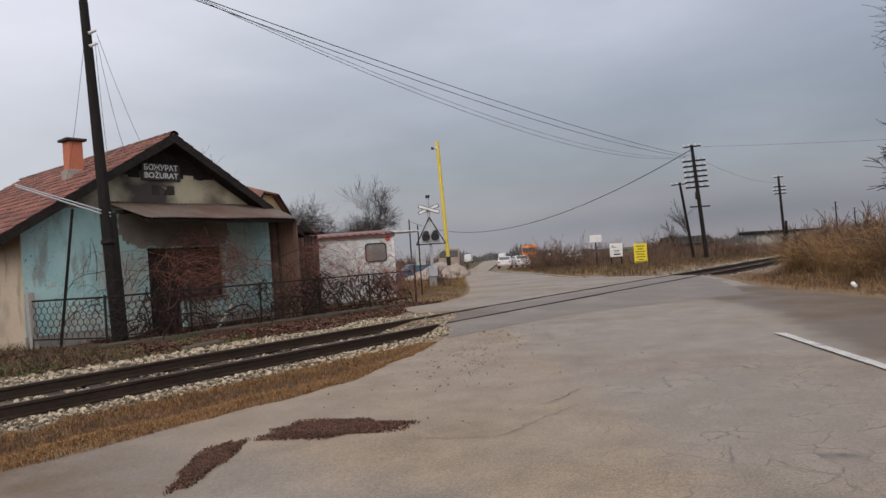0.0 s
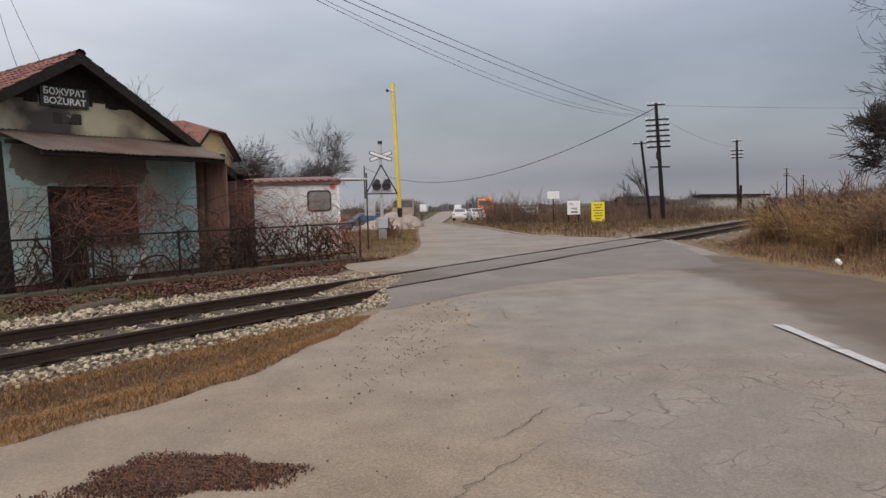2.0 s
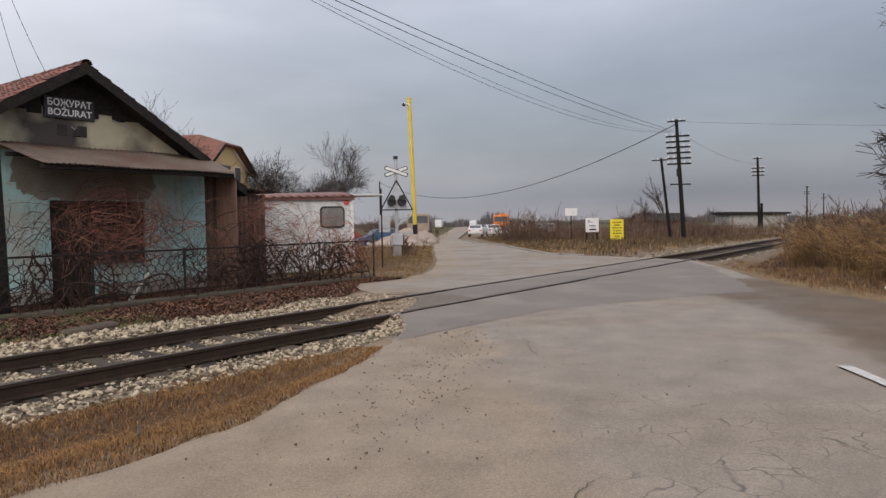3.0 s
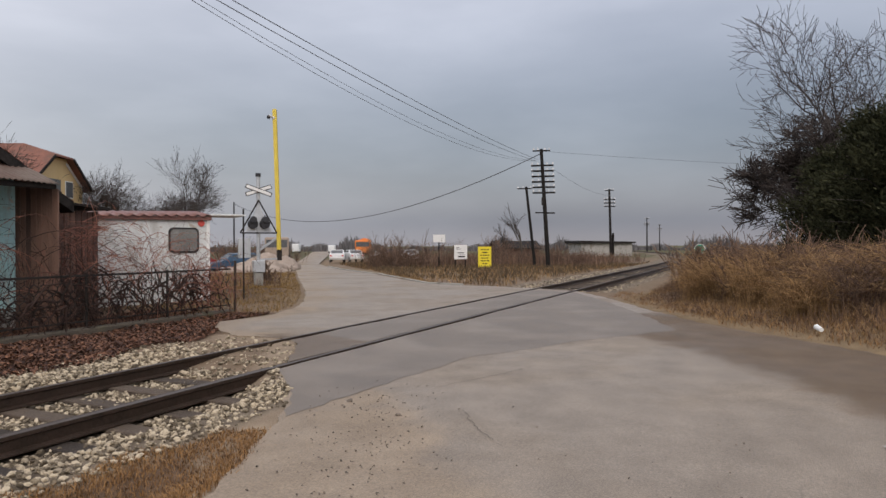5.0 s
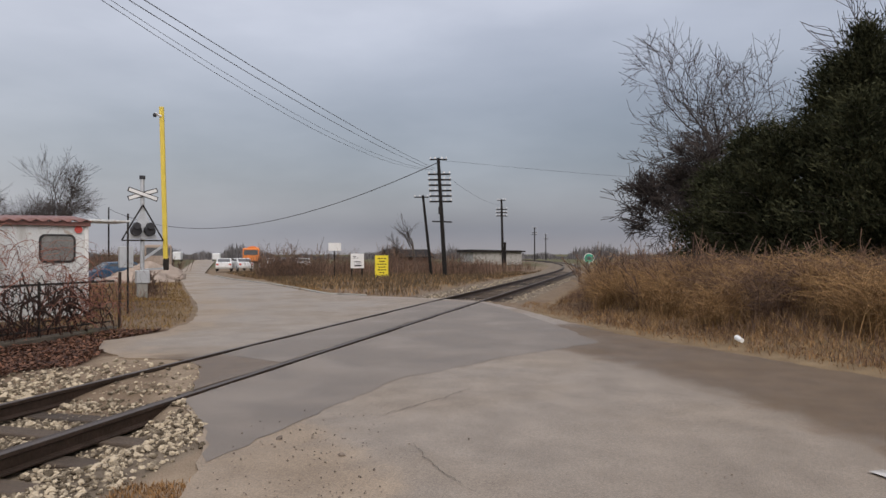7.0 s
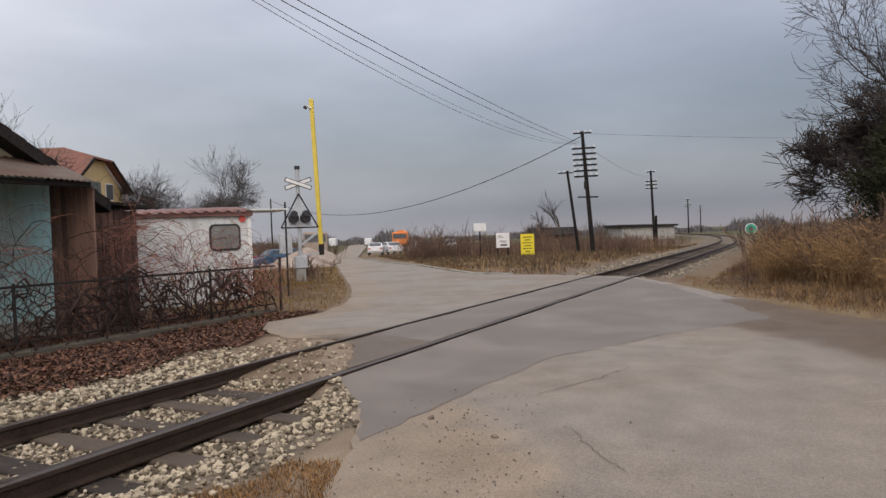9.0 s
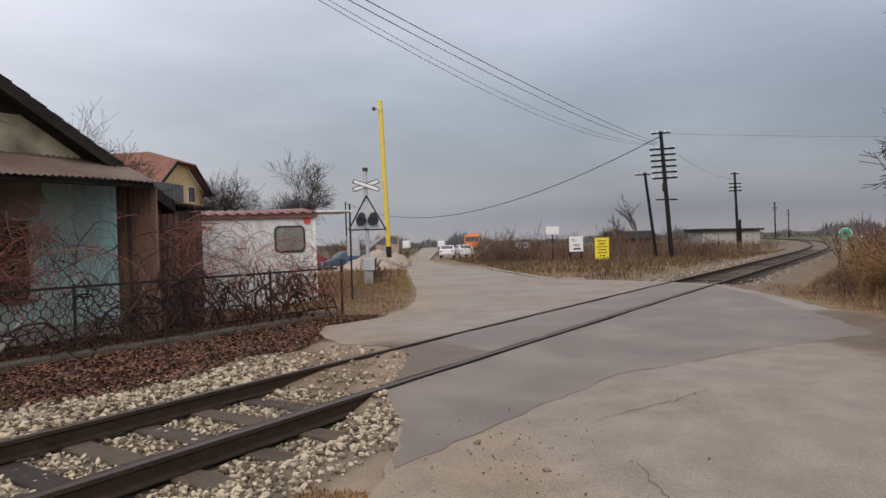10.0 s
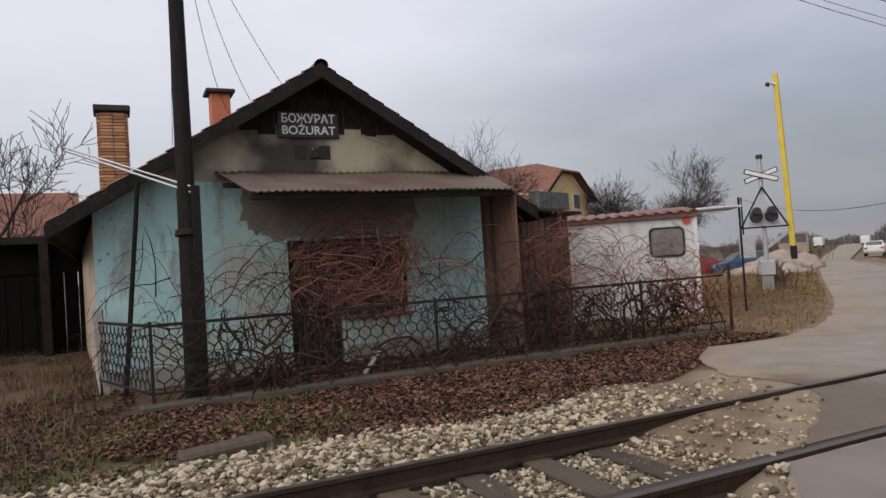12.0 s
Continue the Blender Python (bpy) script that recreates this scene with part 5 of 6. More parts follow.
    for x, z in ((-2.2, 2.6), (1.8, 2.6), (1.8, 6.2)):
        wi = part("window", span(x - 0.6, x + 0.6, -0.05, 0.02, z - 0.7, z + 0.7), M["white"], b)
        part("pane", span(x - 0.52, x + 0.52, -0.07, -0.051, z - 0.62, z + 0.62), M["darkglass"], wi)
    return b


half_hip_house((30.9, 45.35, 0), 25, 8.0, 11.0, 6.35, 3.45, 8.75)
simple_house("red_roof_house", (-6.0, 29.5, 0), 6, 9, 2.9, 2.35, M["beige"], M["redtile"], 90, "old house with dull red tiled roof behind a yard", ((-1.5, 1.5, 1.1, 1.2), (1.6, 1.5, 1.1, 1.2)))
sh = thing("dark_barn", (-9.0, 16.5, 0), "dark tarred barn behind the station house, open front filled with shade-black boards", "barn")
part("back", span(-4.5, 3.3, 2.5, 2.7, -0.3, 3.0), M["soot"], sh)
part("side", span(-4.6, -4.4, 0, 2.5, -0.3, 2.8), M["soot"], sh)
part("side", span(3.2, 3.4, -0.6, 2.5, -0.3, 2.6), M["soot"], sh)
# near-black lintel and added boards fill the doorway with its shade
part("lintel", span(-4.6, 4.35, -0.1, 0.1, 1.9, 2.6), M["barnshade"], sh)
for i in range(28):
    part("board", span(-4.5 + i * 0.315, -4.2 + i * 0.315, -0.05, -0.02, -0.3, 1.9), M["barnshade"], sh)
for x in (-4.5, -1.5, 0.8):
    part("post", span(x - 0.08, x + 0.08, -0.1, 0.08, -0.3, 1.9), M["soot"], sh)
bm = prism(bmesh.new(), [(-4.9, 2.62), (4.4, 2.62), (4.4, 2.8), (-4.9, 2.8)], -0.5, 3.0)
part("roof", bm, M["soot"], sh)
wh = thing("low_warehouse", (113, 17.5, -0.4), "long low grey-brown warehouse beyond the telegraph poles", "warehouse", rz=-60)
part("wall", span(-4.5, 4.5, 0, 8, -0.5, 2.2), M["concrete"], wh)
bm = prism(bmesh.new(), [(-5, 2.21), (5, 2.21), (5, 2.5), (-5, 2.7)], -0.5, 8.5)
part("roof", bm, M["soot"], wh)
for i in range(2):
    part("bay_door", span(-3.5 + i * 4, -1 + i * 4, -0.06, 0.02, -0.3, 1.8), M["concrete"], wh)
simple_house("dark_roof_house", (128, 35, -0.5), 8, 8, 1.4, 1.3, M["brownwood"], M["soot"], 30, "distant house with dark hipped roof")

# ---- vehicles ----


def car_mesh(bm_, prof, half):
    """A car's shell: a side outline drawn across, pinched towards the roof."""
    n = len(prof)
    rings = []
    for f in (-1, -0.86, 0.86, 1):
        ring = []
        for x, z in prof:
            tuck = 0.16 * max(0, z - 0.85) / 0.55
            ring.append(bm_.verts.new((x, half * f * (1 - tuck) if abs(f) > 0.9 else half * f * (1 - tuck), z + (0.02 if abs(f) < 0.9 else 0))))
        rings.append(ring)
    for a, b in zip(rings, rings[1:]):
        for i in range(n):
            bm_.faces.new((a[i], a[(i + 1) % n], b[(i + 1) % n], b[i]))
    bm_.faces.new(rings[0][::-1])
    bm_.faces.new(rings[-1])
    bmesh.ops.recalc_face_normals(bm_, faces=bm_.faces[:])
    return bm_


CAR = [(-2.0, 0.3), (2.0, 0.3), (2.08, 0.5), (2.02, 0.72), (1.15, 0.9), (0.5, 1.36), (-0.9, 1.4), (-1.55, 0.98), (-2.05, 0.9), (-2.1, 0.5)]


def parked_car(at, rz, paint, label, group=""):
    c = thing("parked_car", at, label, "car", group, rz=rz)
    part("body", car_mesh(bmesh.new(), CAR, 0.83), paint, c)
    for s in (-1, 1):
        bm = prism(bmesh.new(), [(-1.3, 0.98), (0.95, 0.96), (0.45, 1.29), (-0.85, 1.32)], s * 0.755 - 0.008, s * 0.755 + 0.008)
        part("side_glass", bm, M["darkglass"], c)
    part("windscreen", box(bmesh.new(), (0.86, 0, 1.14), (0.62, 1.3, 0.02), Matrix.Rotation(radians(35), 3, "Y")), M["darkglass"], c)
    part("rear_glass", box(bmesh.new(), (-1.27, 0, 1.2), (0.6, 1.3, 0.02), Matrix.Rotation(radians(-33), 3, "Y")), M["darkglass"], c)
    for x in (-1.3, 1.3):
        for s in (-1, 1):
            w = part("wheel", rod(bmesh.new(), (x, s * 0.68, 0.3), (x, s * 0.84, 0.3), 0.31, 0.31, 18), M["rubber"], c)
            part("rim", rod(bmesh.new(), (x, s * 0.845, 0.3), (x, s * 0.855, 0.3), 0.19, 0.17, 14), M["galv"], w)
    for s in (-1, 1):
        part("headlight", span(1.98, 2.07, s * 0.6 - 0.15, s * 0.6 + 0.15, 0.6, 0.72), M["porcelain"], c)
        part("tail_light", span(-2.12, -2.04, s * 0.65 - 0.12, s * 0.65 + 0.12, 0.68, 0.84), M["redpaint"], c)
    return c


parked_car((29.8, 26.2, -0.35), 150, M["bluecar"], "dark blue hatchback parked on the verge")
parked_car((27.6, 28.6, -0.35), 160, M["redcar"], "red hatchback parked beside a blue car")
lot = ((61.3, 38.6), (63.0, 37.6), (66.0, 35.0), (64.9, 33.2), (68.0, 34.4), (70.5, 36.0), (67.0, 32.0))
for i, (x, y) in enumerate(lot):
    parked_car((x, y, -0.35), 30 + 17 * (i % 3), M["whitecar"] if i != 3 else M["bluecar"], "white car parked in the roadside lot" if i != 3 else "blue car parked in the roadside lot", "cars in the lot")


def lorry(at, rz, cab_paint, load_paint, label, drum=False):
    t = thing("parked_lorry", at, label, "lorry", rz=rz)
    part("chassis", span(-3.4, 3.0, -0.9, 0.9, 0.6, 0.85, 0.03), M["iron"], t)
    cab = part("cab", span(1.5, 3.2, -1.1, 1.1, 0.86, 2.7, 0.12), cab_paint, t)
    part("windscreen", span(3.205, 3.22, -0.95, 0.95, 1.75, 2.45), M["darkglass"], cab)
    for s in (-1, 1):
        part("side_glass", span(2.0, 2.9, s * 1.105 - 0.006, s * 1.105 + 0.006, 1.75, 2.4), M["darkglass"], cab)
    if drum:
        part("drum", rod(bmesh.new(), (-3.2, 0, 2.3), (1.2, 0, 1.9), 0.7, 1.1, 18), load_paint, t)
    else:
        part("bed", span(-3.4, 1.35, -1.15, 1.15, 0.86, 1.9, 0.03), load_paint, t)
    for x in (-2.4, -1.3, 2.3):
        for s in (-1, 1):
            part("wheel", rod(bmesh.new(), (x, s * 0.8, 0.5), (x, s * 1.1, 0.5), 0.5, 0.5, 18), M["rubber"], t)
    return t


lorry((48.0, 36.9, -0.35), 216, M["sand"], M["rail"], "brown dump lorry standing at the roadside")
lorry((82, 47.2, -0.35), 205, M["orange"], M["orange"], "orange mixer lorry parked in the lot", True)
for x, y, h in ((150, 109, 3.0), (160, 104, 2.6)):
    b = thing("white_van", (x, y, -0.4), "small white van far along the road", "van", rz=30)
    part("body", span(-2.4, 2.4, -1, 1, 0.4, h - 0.4, 0.2), M["whitecar"], b)
    for wx in (-1.5, 1.5):
        for s in (-1, 1):
            part("wheel", rod(bmesh.new(), (wx, s * 0.8, 0.35), (wx, s * 1.02, 0.35), 0.35, 0.35, 12), M["rubber"], b)


def heap(name, c, r, h, material, label):
    bm = bmesh.new()
    bmesh.ops.create_icosphere(bm, subdivisions=4, radius=1)
    for v in bm.verts:
        f = 1 + 0.35 * noise.noise(v.co * 1.9 + Vector(c)) + 0.12 * noise.noise(v.co * 6)
        v.co = Vector((c[0] + v.co.x * r[0] * f, c[1] + v.co.y * r[1] * f, c[2] + max(-0.1, v.co.z) * h * f))
    ob = part(name, bm, material, smooth=True)
    return tagged(ob, label, "heap")


heap("sand_mound", (27.6, 22.6, -0.35), (2.6, 1.5), 0.85, M["sand"], "heap of pinkish sand at the roadside")
heap("sand_mound", (31.2, 24.6, -0.4), (2.8, 1.5), 1.25, M["sand"], "heap of pinkish sand at the roadside")

# ---- plants ----


def grow(rnd, start, way, length, radius, depth, out, droop=0.0, spread=0.6, forks=3, wiggle=0.16, keep=0.62):
    """A branching limb: appends lines with radii, by depth."""
    n = 5 if depth > 1 else 4
    pts, rad = [np.array(start, float)], [radius]
    d = np.array(way, float)
    d /= np.linalg.norm(d)
    for i in range(n):
        d = d + np.array([rnd.gauss(0, wiggle), rnd.gauss(0, wiggle), rnd.gauss(0, wiggle * 0.6) - droop])
        d /= np.linalg.norm(d)
        pts.append(pts[-1] + d * length / n)
        rad.append(radius * (1 - 0.45 * (i + 1) / n))
    out.setdefault(depth, []).append((pts, rad))
    if depth == 0:
        return
    for k in range(forks + (rnd.random() < 0.4)):
        i = min(n, max(1, int(n * (0.35 + 0.65 * (k + rnd.random()) / (forks + 0.5)))))
        axis_ = np.array([rnd.gauss(0, 1), rnd.gauss(0, 1), rnd.gauss(0, 0.6)])
        side_ = axis_ - d * np.dot(axis_, d)
        side_ /= np.linalg.norm(side_) + 1e-6
        w = d + side_ * rnd.uniform(spread * 0.6, spread * 1.4)
        grow(rnd, pts[i], w, length * keep * rnd.uniform(0.8, 1.15), rad[i] * 0.62, depth - 1, out, droop, spread, forks, wiggle, keep)


def bare_tree(at, height, seed, label, depth=5, forks=3, spread=0.7, trunk=0.3, thick=1.0, group="bare trees", min_r=0.012):
    rnd = random.Random(seed)
    out = {}
    grow(rnd, (0, 0, -0.2), (rnd.gauss(0, 0.05), rnd.gauss(0, 0.05), 1), height * trunk, height * 0.022 * thick, depth, out, -0.035, spread, forks, 0.13, 0.72)
    top = max(p[2] for ls in out.values() for l in ls for p in l[0])
    k = height / top
    for d in out:
        out[d] = [([q * k for q in p], rr) for p, rr in out[d]]
    t = thing("bare_tree", at, label, "tree", group)
    big = [l for d, ls in out.items() if d >= depth - 1 for l in ls]
    small = [(p, [max(r, min_r) for r in rr]) for d, ls in out.items() if d < depth - 1 for p, rr in ls]
    V, F = tubes(big, 7)
    raw("trunk", V, F, M["bark"], t, smooth=True)
    V, F = tubes(small, 3)
    raw("crown", V, F, M["twig"], t)
    return t


bare_tree((37.7, 39.4, -0.3), 10.6, 11, "leafless rounded tree behind the hut", 5, 4, 0.62, 0.3, min_r=0.009)
bare_tree((39.3, 47.0, -0.3), 9.6, 12, "leafless spreading tree behind the hut", 5, 4, 0.75, 0.24, min_r=0.008)
bare_tree((37.6, 48.2, -0.3), 9.0, 13, "leafless spreading tree behind the hut", 5, 4, 0.75, 0.24, min_r=0.008)
bare_tree((41.0, 46.0, -0.3), 8.2, 23, "leafless spreading tree behind the hut", 5, 4, 0.8, 0.22, min_r=0.008)
bare_tree((14.5, 31.7, -0.3), 10.2, 14, "leafless tree behind the station house", 5, 4, 0.7, 0.3, min_r=0.008)
bare_tree((-8.6, 24.0, -0.3), 7.8, 15, "leafless tree beside the dark barn", 5, 3, 0.8, 0.28, min_r=0.011)
bare_tree((-8.6, 13.0, -0.2), 4.2, 19, "low leafless tree in the yard", 5, 4, 0.85, 0.25, min_r=0.006)
bare_tree((31.0, -10.0, 0.1), 15.2, 16, "tall leafless tree beside the evergreens", 6, 3, 0.85, 0.2, min_r=0.011)
bare_tree((30.0, -9.0, 0.1), 8.8, 17, "dense dark leafless tree at the brush edge", 6, 4, 0.95, 0.15, min_r=0.019)
bare_tree((35.0, -8.8, 0.1), 8.4, 18, "dense dark leafless tree at the brush edge", 6, 4, 0.95, 0.15, min_r=0.019)
bare_tree((26.0, -19.0, 0.1), 14.0, 20, "tall leafless tree beside the evergreens", 5, 4, 0.62, 0.3, min_r=0.014)
for k_, (x, y, h) in enumerate(((108.6, 31.4, 9.5), (112, 36, 6.0))):
    bare_tree((x, y, -0.4), h, 200 + k_, "slender leafless poplar far beyond the verge", 4, 3, 0.28, 0.5, min_r=0.02)


def evergreen(at, height, width, seed, label):
    """A conifer: limbs round a trunk, each with sprays of small dark needles."""
    rnd = np.random.RandomState(seed)
    t = thing("evergreen_tree", at, label, "tree", "evergreen trees")
    lines = [([(0, 0, -0.2), (0.1, 0, height * 0.5), (0, 0.05, height * 0.97)], [height * 0.018, height * 0.012, 0.02])]
    V = []
    for i in range(int(height * 11)):
        u = rnd.rand() ** 0.8
        z = height * (0.04 + 0.94 * u)
        reach = width * (1 - u) ** 0.65 * (0.55 + 0.6 * rnd.rand()) + 0.2
        a = rnd.rand() * 6.283
        tip = np.array([math.cos(a) * reach, math.sin(a) * reach, z + reach * (0.25 + 0.35 * rnd.rand())])
        lines.append(([(0, 0, z), tuple(tip * (0.5, 0.5, 1) - (0, 0, 0.1)), tuple(tip)], [0.04, 0.025, 0.01]))
        m = int(120 + 150 * reach)
        f = (0.12 + 0.93 * rnd.rand(m) ** 0.7)[:, None]
        c = np.array([0, 0, z]) + (tip - (0, 0, z)) * f + rnd.randn(m, 3) * 0.22
        d = rnd.randn(m, 3) * 0.6 + (math.cos(a), math.sin(a), 0.7)
        d /= np.linalg.norm(d, axis=1, keepdims=True)
        s = np.cross(d, rnd.randn(m, 3))
        s /= np.linalg.norm(s, axis=1, keepdims=True) + 1e-6
        ln, wd = (0.10 + 0.17 * rnd.rand(m))[:, None], (0.008 + 0.014 * rnd.rand(m))[:, None]
        V.append(np.stack([c - s * wd, c + s * wd, c + d * ln * 0.6 + s * wd * 1.2, c + d * ln, c + d * ln * 0.6 - s * wd * 1.2], 1).reshape(-1, 3))
    V = np.concatenate(V)
    tagged(raw("foliage", V, np.arange(len(V)).reshape(-1, 5), M["needle"], t), kind="stuff")
    V2, F2 = tubes(lines, 5)
    raw("trunk", V2, F2, M["bark"], t)
    return t


for i, (x, y, h, w) in enumerate(((24.6, -9.6, 6.4, 2.6), (26.0, -8.6, 5.4, 2.3), (22.3, -12.0, 8.6, 2.5), (21.0, -12.75, 9.5, 2.1), (22.6, -10.3, 6.6, 2.6), (20.0, -14.1, 8.6, 2.8), (18.0, -15.0, 8.0, 3.0), (20.0, -17.5, 9.5, 3.2), (16.0, -17.0, 7.6, 3.0), (19.6, -12.2, 6.6, 2.6))):
    evergreen((x, y, 0.1), h, w, 30 + i, "dense dark green conifer behind dry grass")


def blades(name, pts, material, parent=None, height=(0.4, 1.0), width=0.008, lean=0.5, seed=0, label="", category="", segs=2):
    """Many thin bent grass blades, one at each x, y, z."""
    rnd = np.random.RandomState(seed)
    n = len(pts)
    pts = np.asarray(pts, float)
    h = rnd.uniform(*height, n)
    if pts.shape[1] > 3:
        h = h * pts[:, 3]
    a = rnd.uniform(0, 6.283, n)
    l = np.abs(rnd.normal(0, lean, n)) * h
    dx, dy = np.cos(a), np.sin(a)
    b = rnd.uniform(0, 6.283, n)
    wx, wy = np.cos(b) * width, np.sin(b) * width
    p = pts[:, :3]
    V = np.empty((n, 5, 3))
    V[:, 0] = p + np.stack([wx, wy, 0 * h - 0.02], -1)
    V[:, 1] = p - np.stack([wx, wy, 0 * h + 0.02], -1)
    mid = p + np.stack([dx * l * 0.35, dy * l * 0.35, h * 0.6], -1)
    V[:, 2] = mid - np.stack([wx, wy, 0 * h], -1) * 0.8
    V[:, 3] = mid + np.stack([wx, wy, 0 * h], -1) * 0.8
    V[:, 4] = p + np.stack([dx * l, dy * l, h * (1 - 0.25 * np.minimum(1, l / h))], -1)
    base = np.arange(n)[:, None] * 5
    q = np.concatenate([base + [[0, 1, 2]], base + [[0, 2, 3]], base + [[3, 2, 4]]])
    ob = raw(name, V.reshape(-1, 3), q, material, parent)
    return tagged(ob, label, category, kind="stuff")


def scatter(n, x0, x1, y0, y1, keep, seed, tall=None):
    rnd = np.random.RandomState(seed)
    x, y = rnd.uniform(x0, x1, n), rnd.uniform(y0, y1, n)
    k = keep(x, y) & ~inside(ROAD, x, y)
    x, y = x[k], y[k]
    cols = [x, y, ground_z(x, y)]
    if tall is not None:
        cols.append(tall(x, y))
    return np.stack(cols, -1)


def from_right(x, y):
    return near_line(RIGHT, x, y)


# brush south of the track
def brush_keep(x, y):
    return (y < -1.9 - 0.035 * x) & (from_right(x, y) > 0.55)


def brush_tall(x, y):
    d = from_right(x, y)
    return np.clip(0.14 + 0.24 * (d - 0.4), 0.12, 1.0) * (0.72 + 0.28 * ripple(x, y, 0.7)) * np.clip((-1.6 - y) / 2.6, 0.12, 1.0)


blades("dry_grass", scatter(170000, 2, 26, -20, -1.5, lambda x, y: brush_keep(x, y) & ((x < 10.5) | (ripple(x, y, 0.6) > 0.35)), 1, brush_tall), M["straw"], None, (0.25, 0.9), 0.0045, 1.5, 2, "tall dry straw grass along the road verge", "grass")
blades("dead_brush", scatter(90000, 4, 34, -16, -1.8, lambda x, y: brush_keep(x, y) & ((ripple(x, y, 0.4) > 0.1) | (x > 10)), 3, brush_tall), M["shrub"], None, (0.5, 1.2), 0.005, 1.2, 4, "rust-brown dead brush among the dry grass", "brush")
blades("verge_grass", scatter(52000, 2, 40, -12, -1.0, lambda x, y: (from_right(x, y) > 0.25) & (from_right(x, y) < 1.6) & (y < -1.5), 5), M["rustgrass"], None, (0.03, 0.14), 0.005, 1.6, 6, "short rusty grass along the road edge", "grass")


def brush_clump(name, at, n, reach, height, seed, material, label):
    """A rounded bush of fine arching stems."""
    rnd = np.random.RandomState(seed)
    lines = []
    for _ in range(n):
        a, L = rnd.uniform(0, 6.283), rnd.uniform(0.5, 1.0)
        b = np.array([rnd.normal(0, 0.22 * reach), rnd.normal(0, 0.22 * reach), -0.05])
        d = np.array([math.cos(a), math.sin(a), 0])
        h, r = height * L * rnd.uniform(0.6, 1.05), reach * L * rnd.uniform(0.25, 1.0)
        bend = rnd.randn(4, 3) * 0.05
        pts = [b + d * r * u * u + (0, 0, h * (1.7 * u - 0.75 * u * u)) + bend[k] * u for k, u in enumerate((0.0, 0.4, 0.75, 1.0))]
        lines.append((pts, [0.007, 0.005, 0.004, 0.002]))
        for k in (1, 2):
            e = rnd.randn(3) * (0.3, 0.3, 0.15) + (0, 0, 0.12)
            q = pts[k]
            lines.append(([q, q + e * 0.3, q + e * 0.65 - (0, 0, 0.02), q + e * 0.9 - (0, 0, 0.06)], [0.004, 0.003, 0.003, 0.002]))
    t = thing(name, at, label, "bush", "roadside bushes")
    V, F = tubes(lines, 3)
    tagged(raw("stem_mass", V, F, material, t), kind="stuff")
    return t


rb_ = random.Random(12)
n_clump = 0
while n_clump < 64:
    x, y = rb_.uniform(5.5, 24), rb_.uniform(-14, -2.6)
    e = float(near_line(RIGHT, np.array(x), np.array(y)))
    if inside(ROAD, np.array(x), np.array(y)) or e < 1.5 or e > 5.0 or y > -3.4 - 0.05 * x:
        continue
    n_clump += 1
    big_ = min(1.0, 0.45 + 0.17 * e)
    kind_ = rb_.random()
    brush_clump("roadside_bush", (x, y, float(ground_z(x, y))), 240, 1.25 * big_, 1.5 * big_, n_clump, M["shrub"] if kind_ < 0.15 + 0.06 * (x - 5) else M["straw"], "tangled brown roadside bush of bare stems" if kind_ < 0.15 + 0.06 * (x - 5) else "clump of arching straw-coloured stems")

# island with the signal, and the yard edge
blades("island_grass", scatter(85000, 4.4, 26, 4, 22, lambda x, y: (near_line(LEFT, x, y) > 0.12) & (near_line(LEFT, x, y) < 5.5) & (x > 4.6 + 0.2 * (y - 5)), 7), M["islandgrass"], None, (0.02, 0.1), 0.006, 1.3, 8, "short rusty grass round the crossing signal", "grass")
blades("island_weeds", scatter(2200, 11, 22, 9, 20, lambda x, y: (near_line(LEFT, x, y) > 0.8) & (near_line(LEFT, x, y) < 3.2) & (x > 12), 9), M["shrub"], None, (0.12, 0.5), 0.007, 0.7, 10, "bare reddish weeds round the crossing signal", "weeds")
# verge with the notice boards
blades("field_grass", scatter(20000, 17, 62, 3, 34, lambda x, y: (near_line(RIGHT, x, y) > 0.3) & (y > 3.6) & (y < 3 + 0.75 * (x - 13)), 11), M["straw"], None, (0.06, 0.26), 0.012, 0.8, 12, "dry straw grass on the far verge", "grass")
blades("field_brush", scatter(22000, 24, 80, 6, 40, lambda x, y: (near_line(RIGHT, x, y) > 1.5) & (y < 1 + 0.68 * (x - 13)) & (ripple(x, y, 0.3) > 0.0) & (x + 0.8 * y > 53), 13), M["shrub"], None, (0.5, 1.5), 0.018, 0.45, 14, "brown dead weeds on the far verge", "brush")
blades("field_weeds", scatter(60000, 17, 62, 3, 34, lambda x, y: (near_line(RIGHT, x, y) > 0.6) & (y > 3.6) & (y < 3 + 0.75 * (x - 13)) & (ripple(x, y, 0.5) > -0.35), 111), M["yardweed"], None, (0.06, 0.4), 0.012, 1.0, 112, "rust-brown dead weeds on the far verge", "weeds")
# strip between road and ballast
blades("rail_side_grass", scatter(110000, -13, -2.4, -3.4, -1.0, lambda x, y: (near_line(LEFT, x, y) < 1.9) & (y < -1.15 - 0.15 * ripple(x, y, 2.0)) & (ripple(x * 1.5, y * 1.5, 1.2) > -2), 15), M["rustgrass"], None, (0.015, 0.055), 0.003, 1.4, 16, "matted rusty dead grass beside the ballast", "grass")
blades("yard_grass", scatter(20000, -12, -1.5, 2.8, 5.8, lambda x, y: (x < -2.2 - 0.5 * np.sin(y * 3)) & (ripple(x, y, 1.6) > 0.15), 17), M["greengrass"], None, (0.03, 0.13), 0.005, 1.4, 18, "thin green winter grass in front of the fence", "grass")
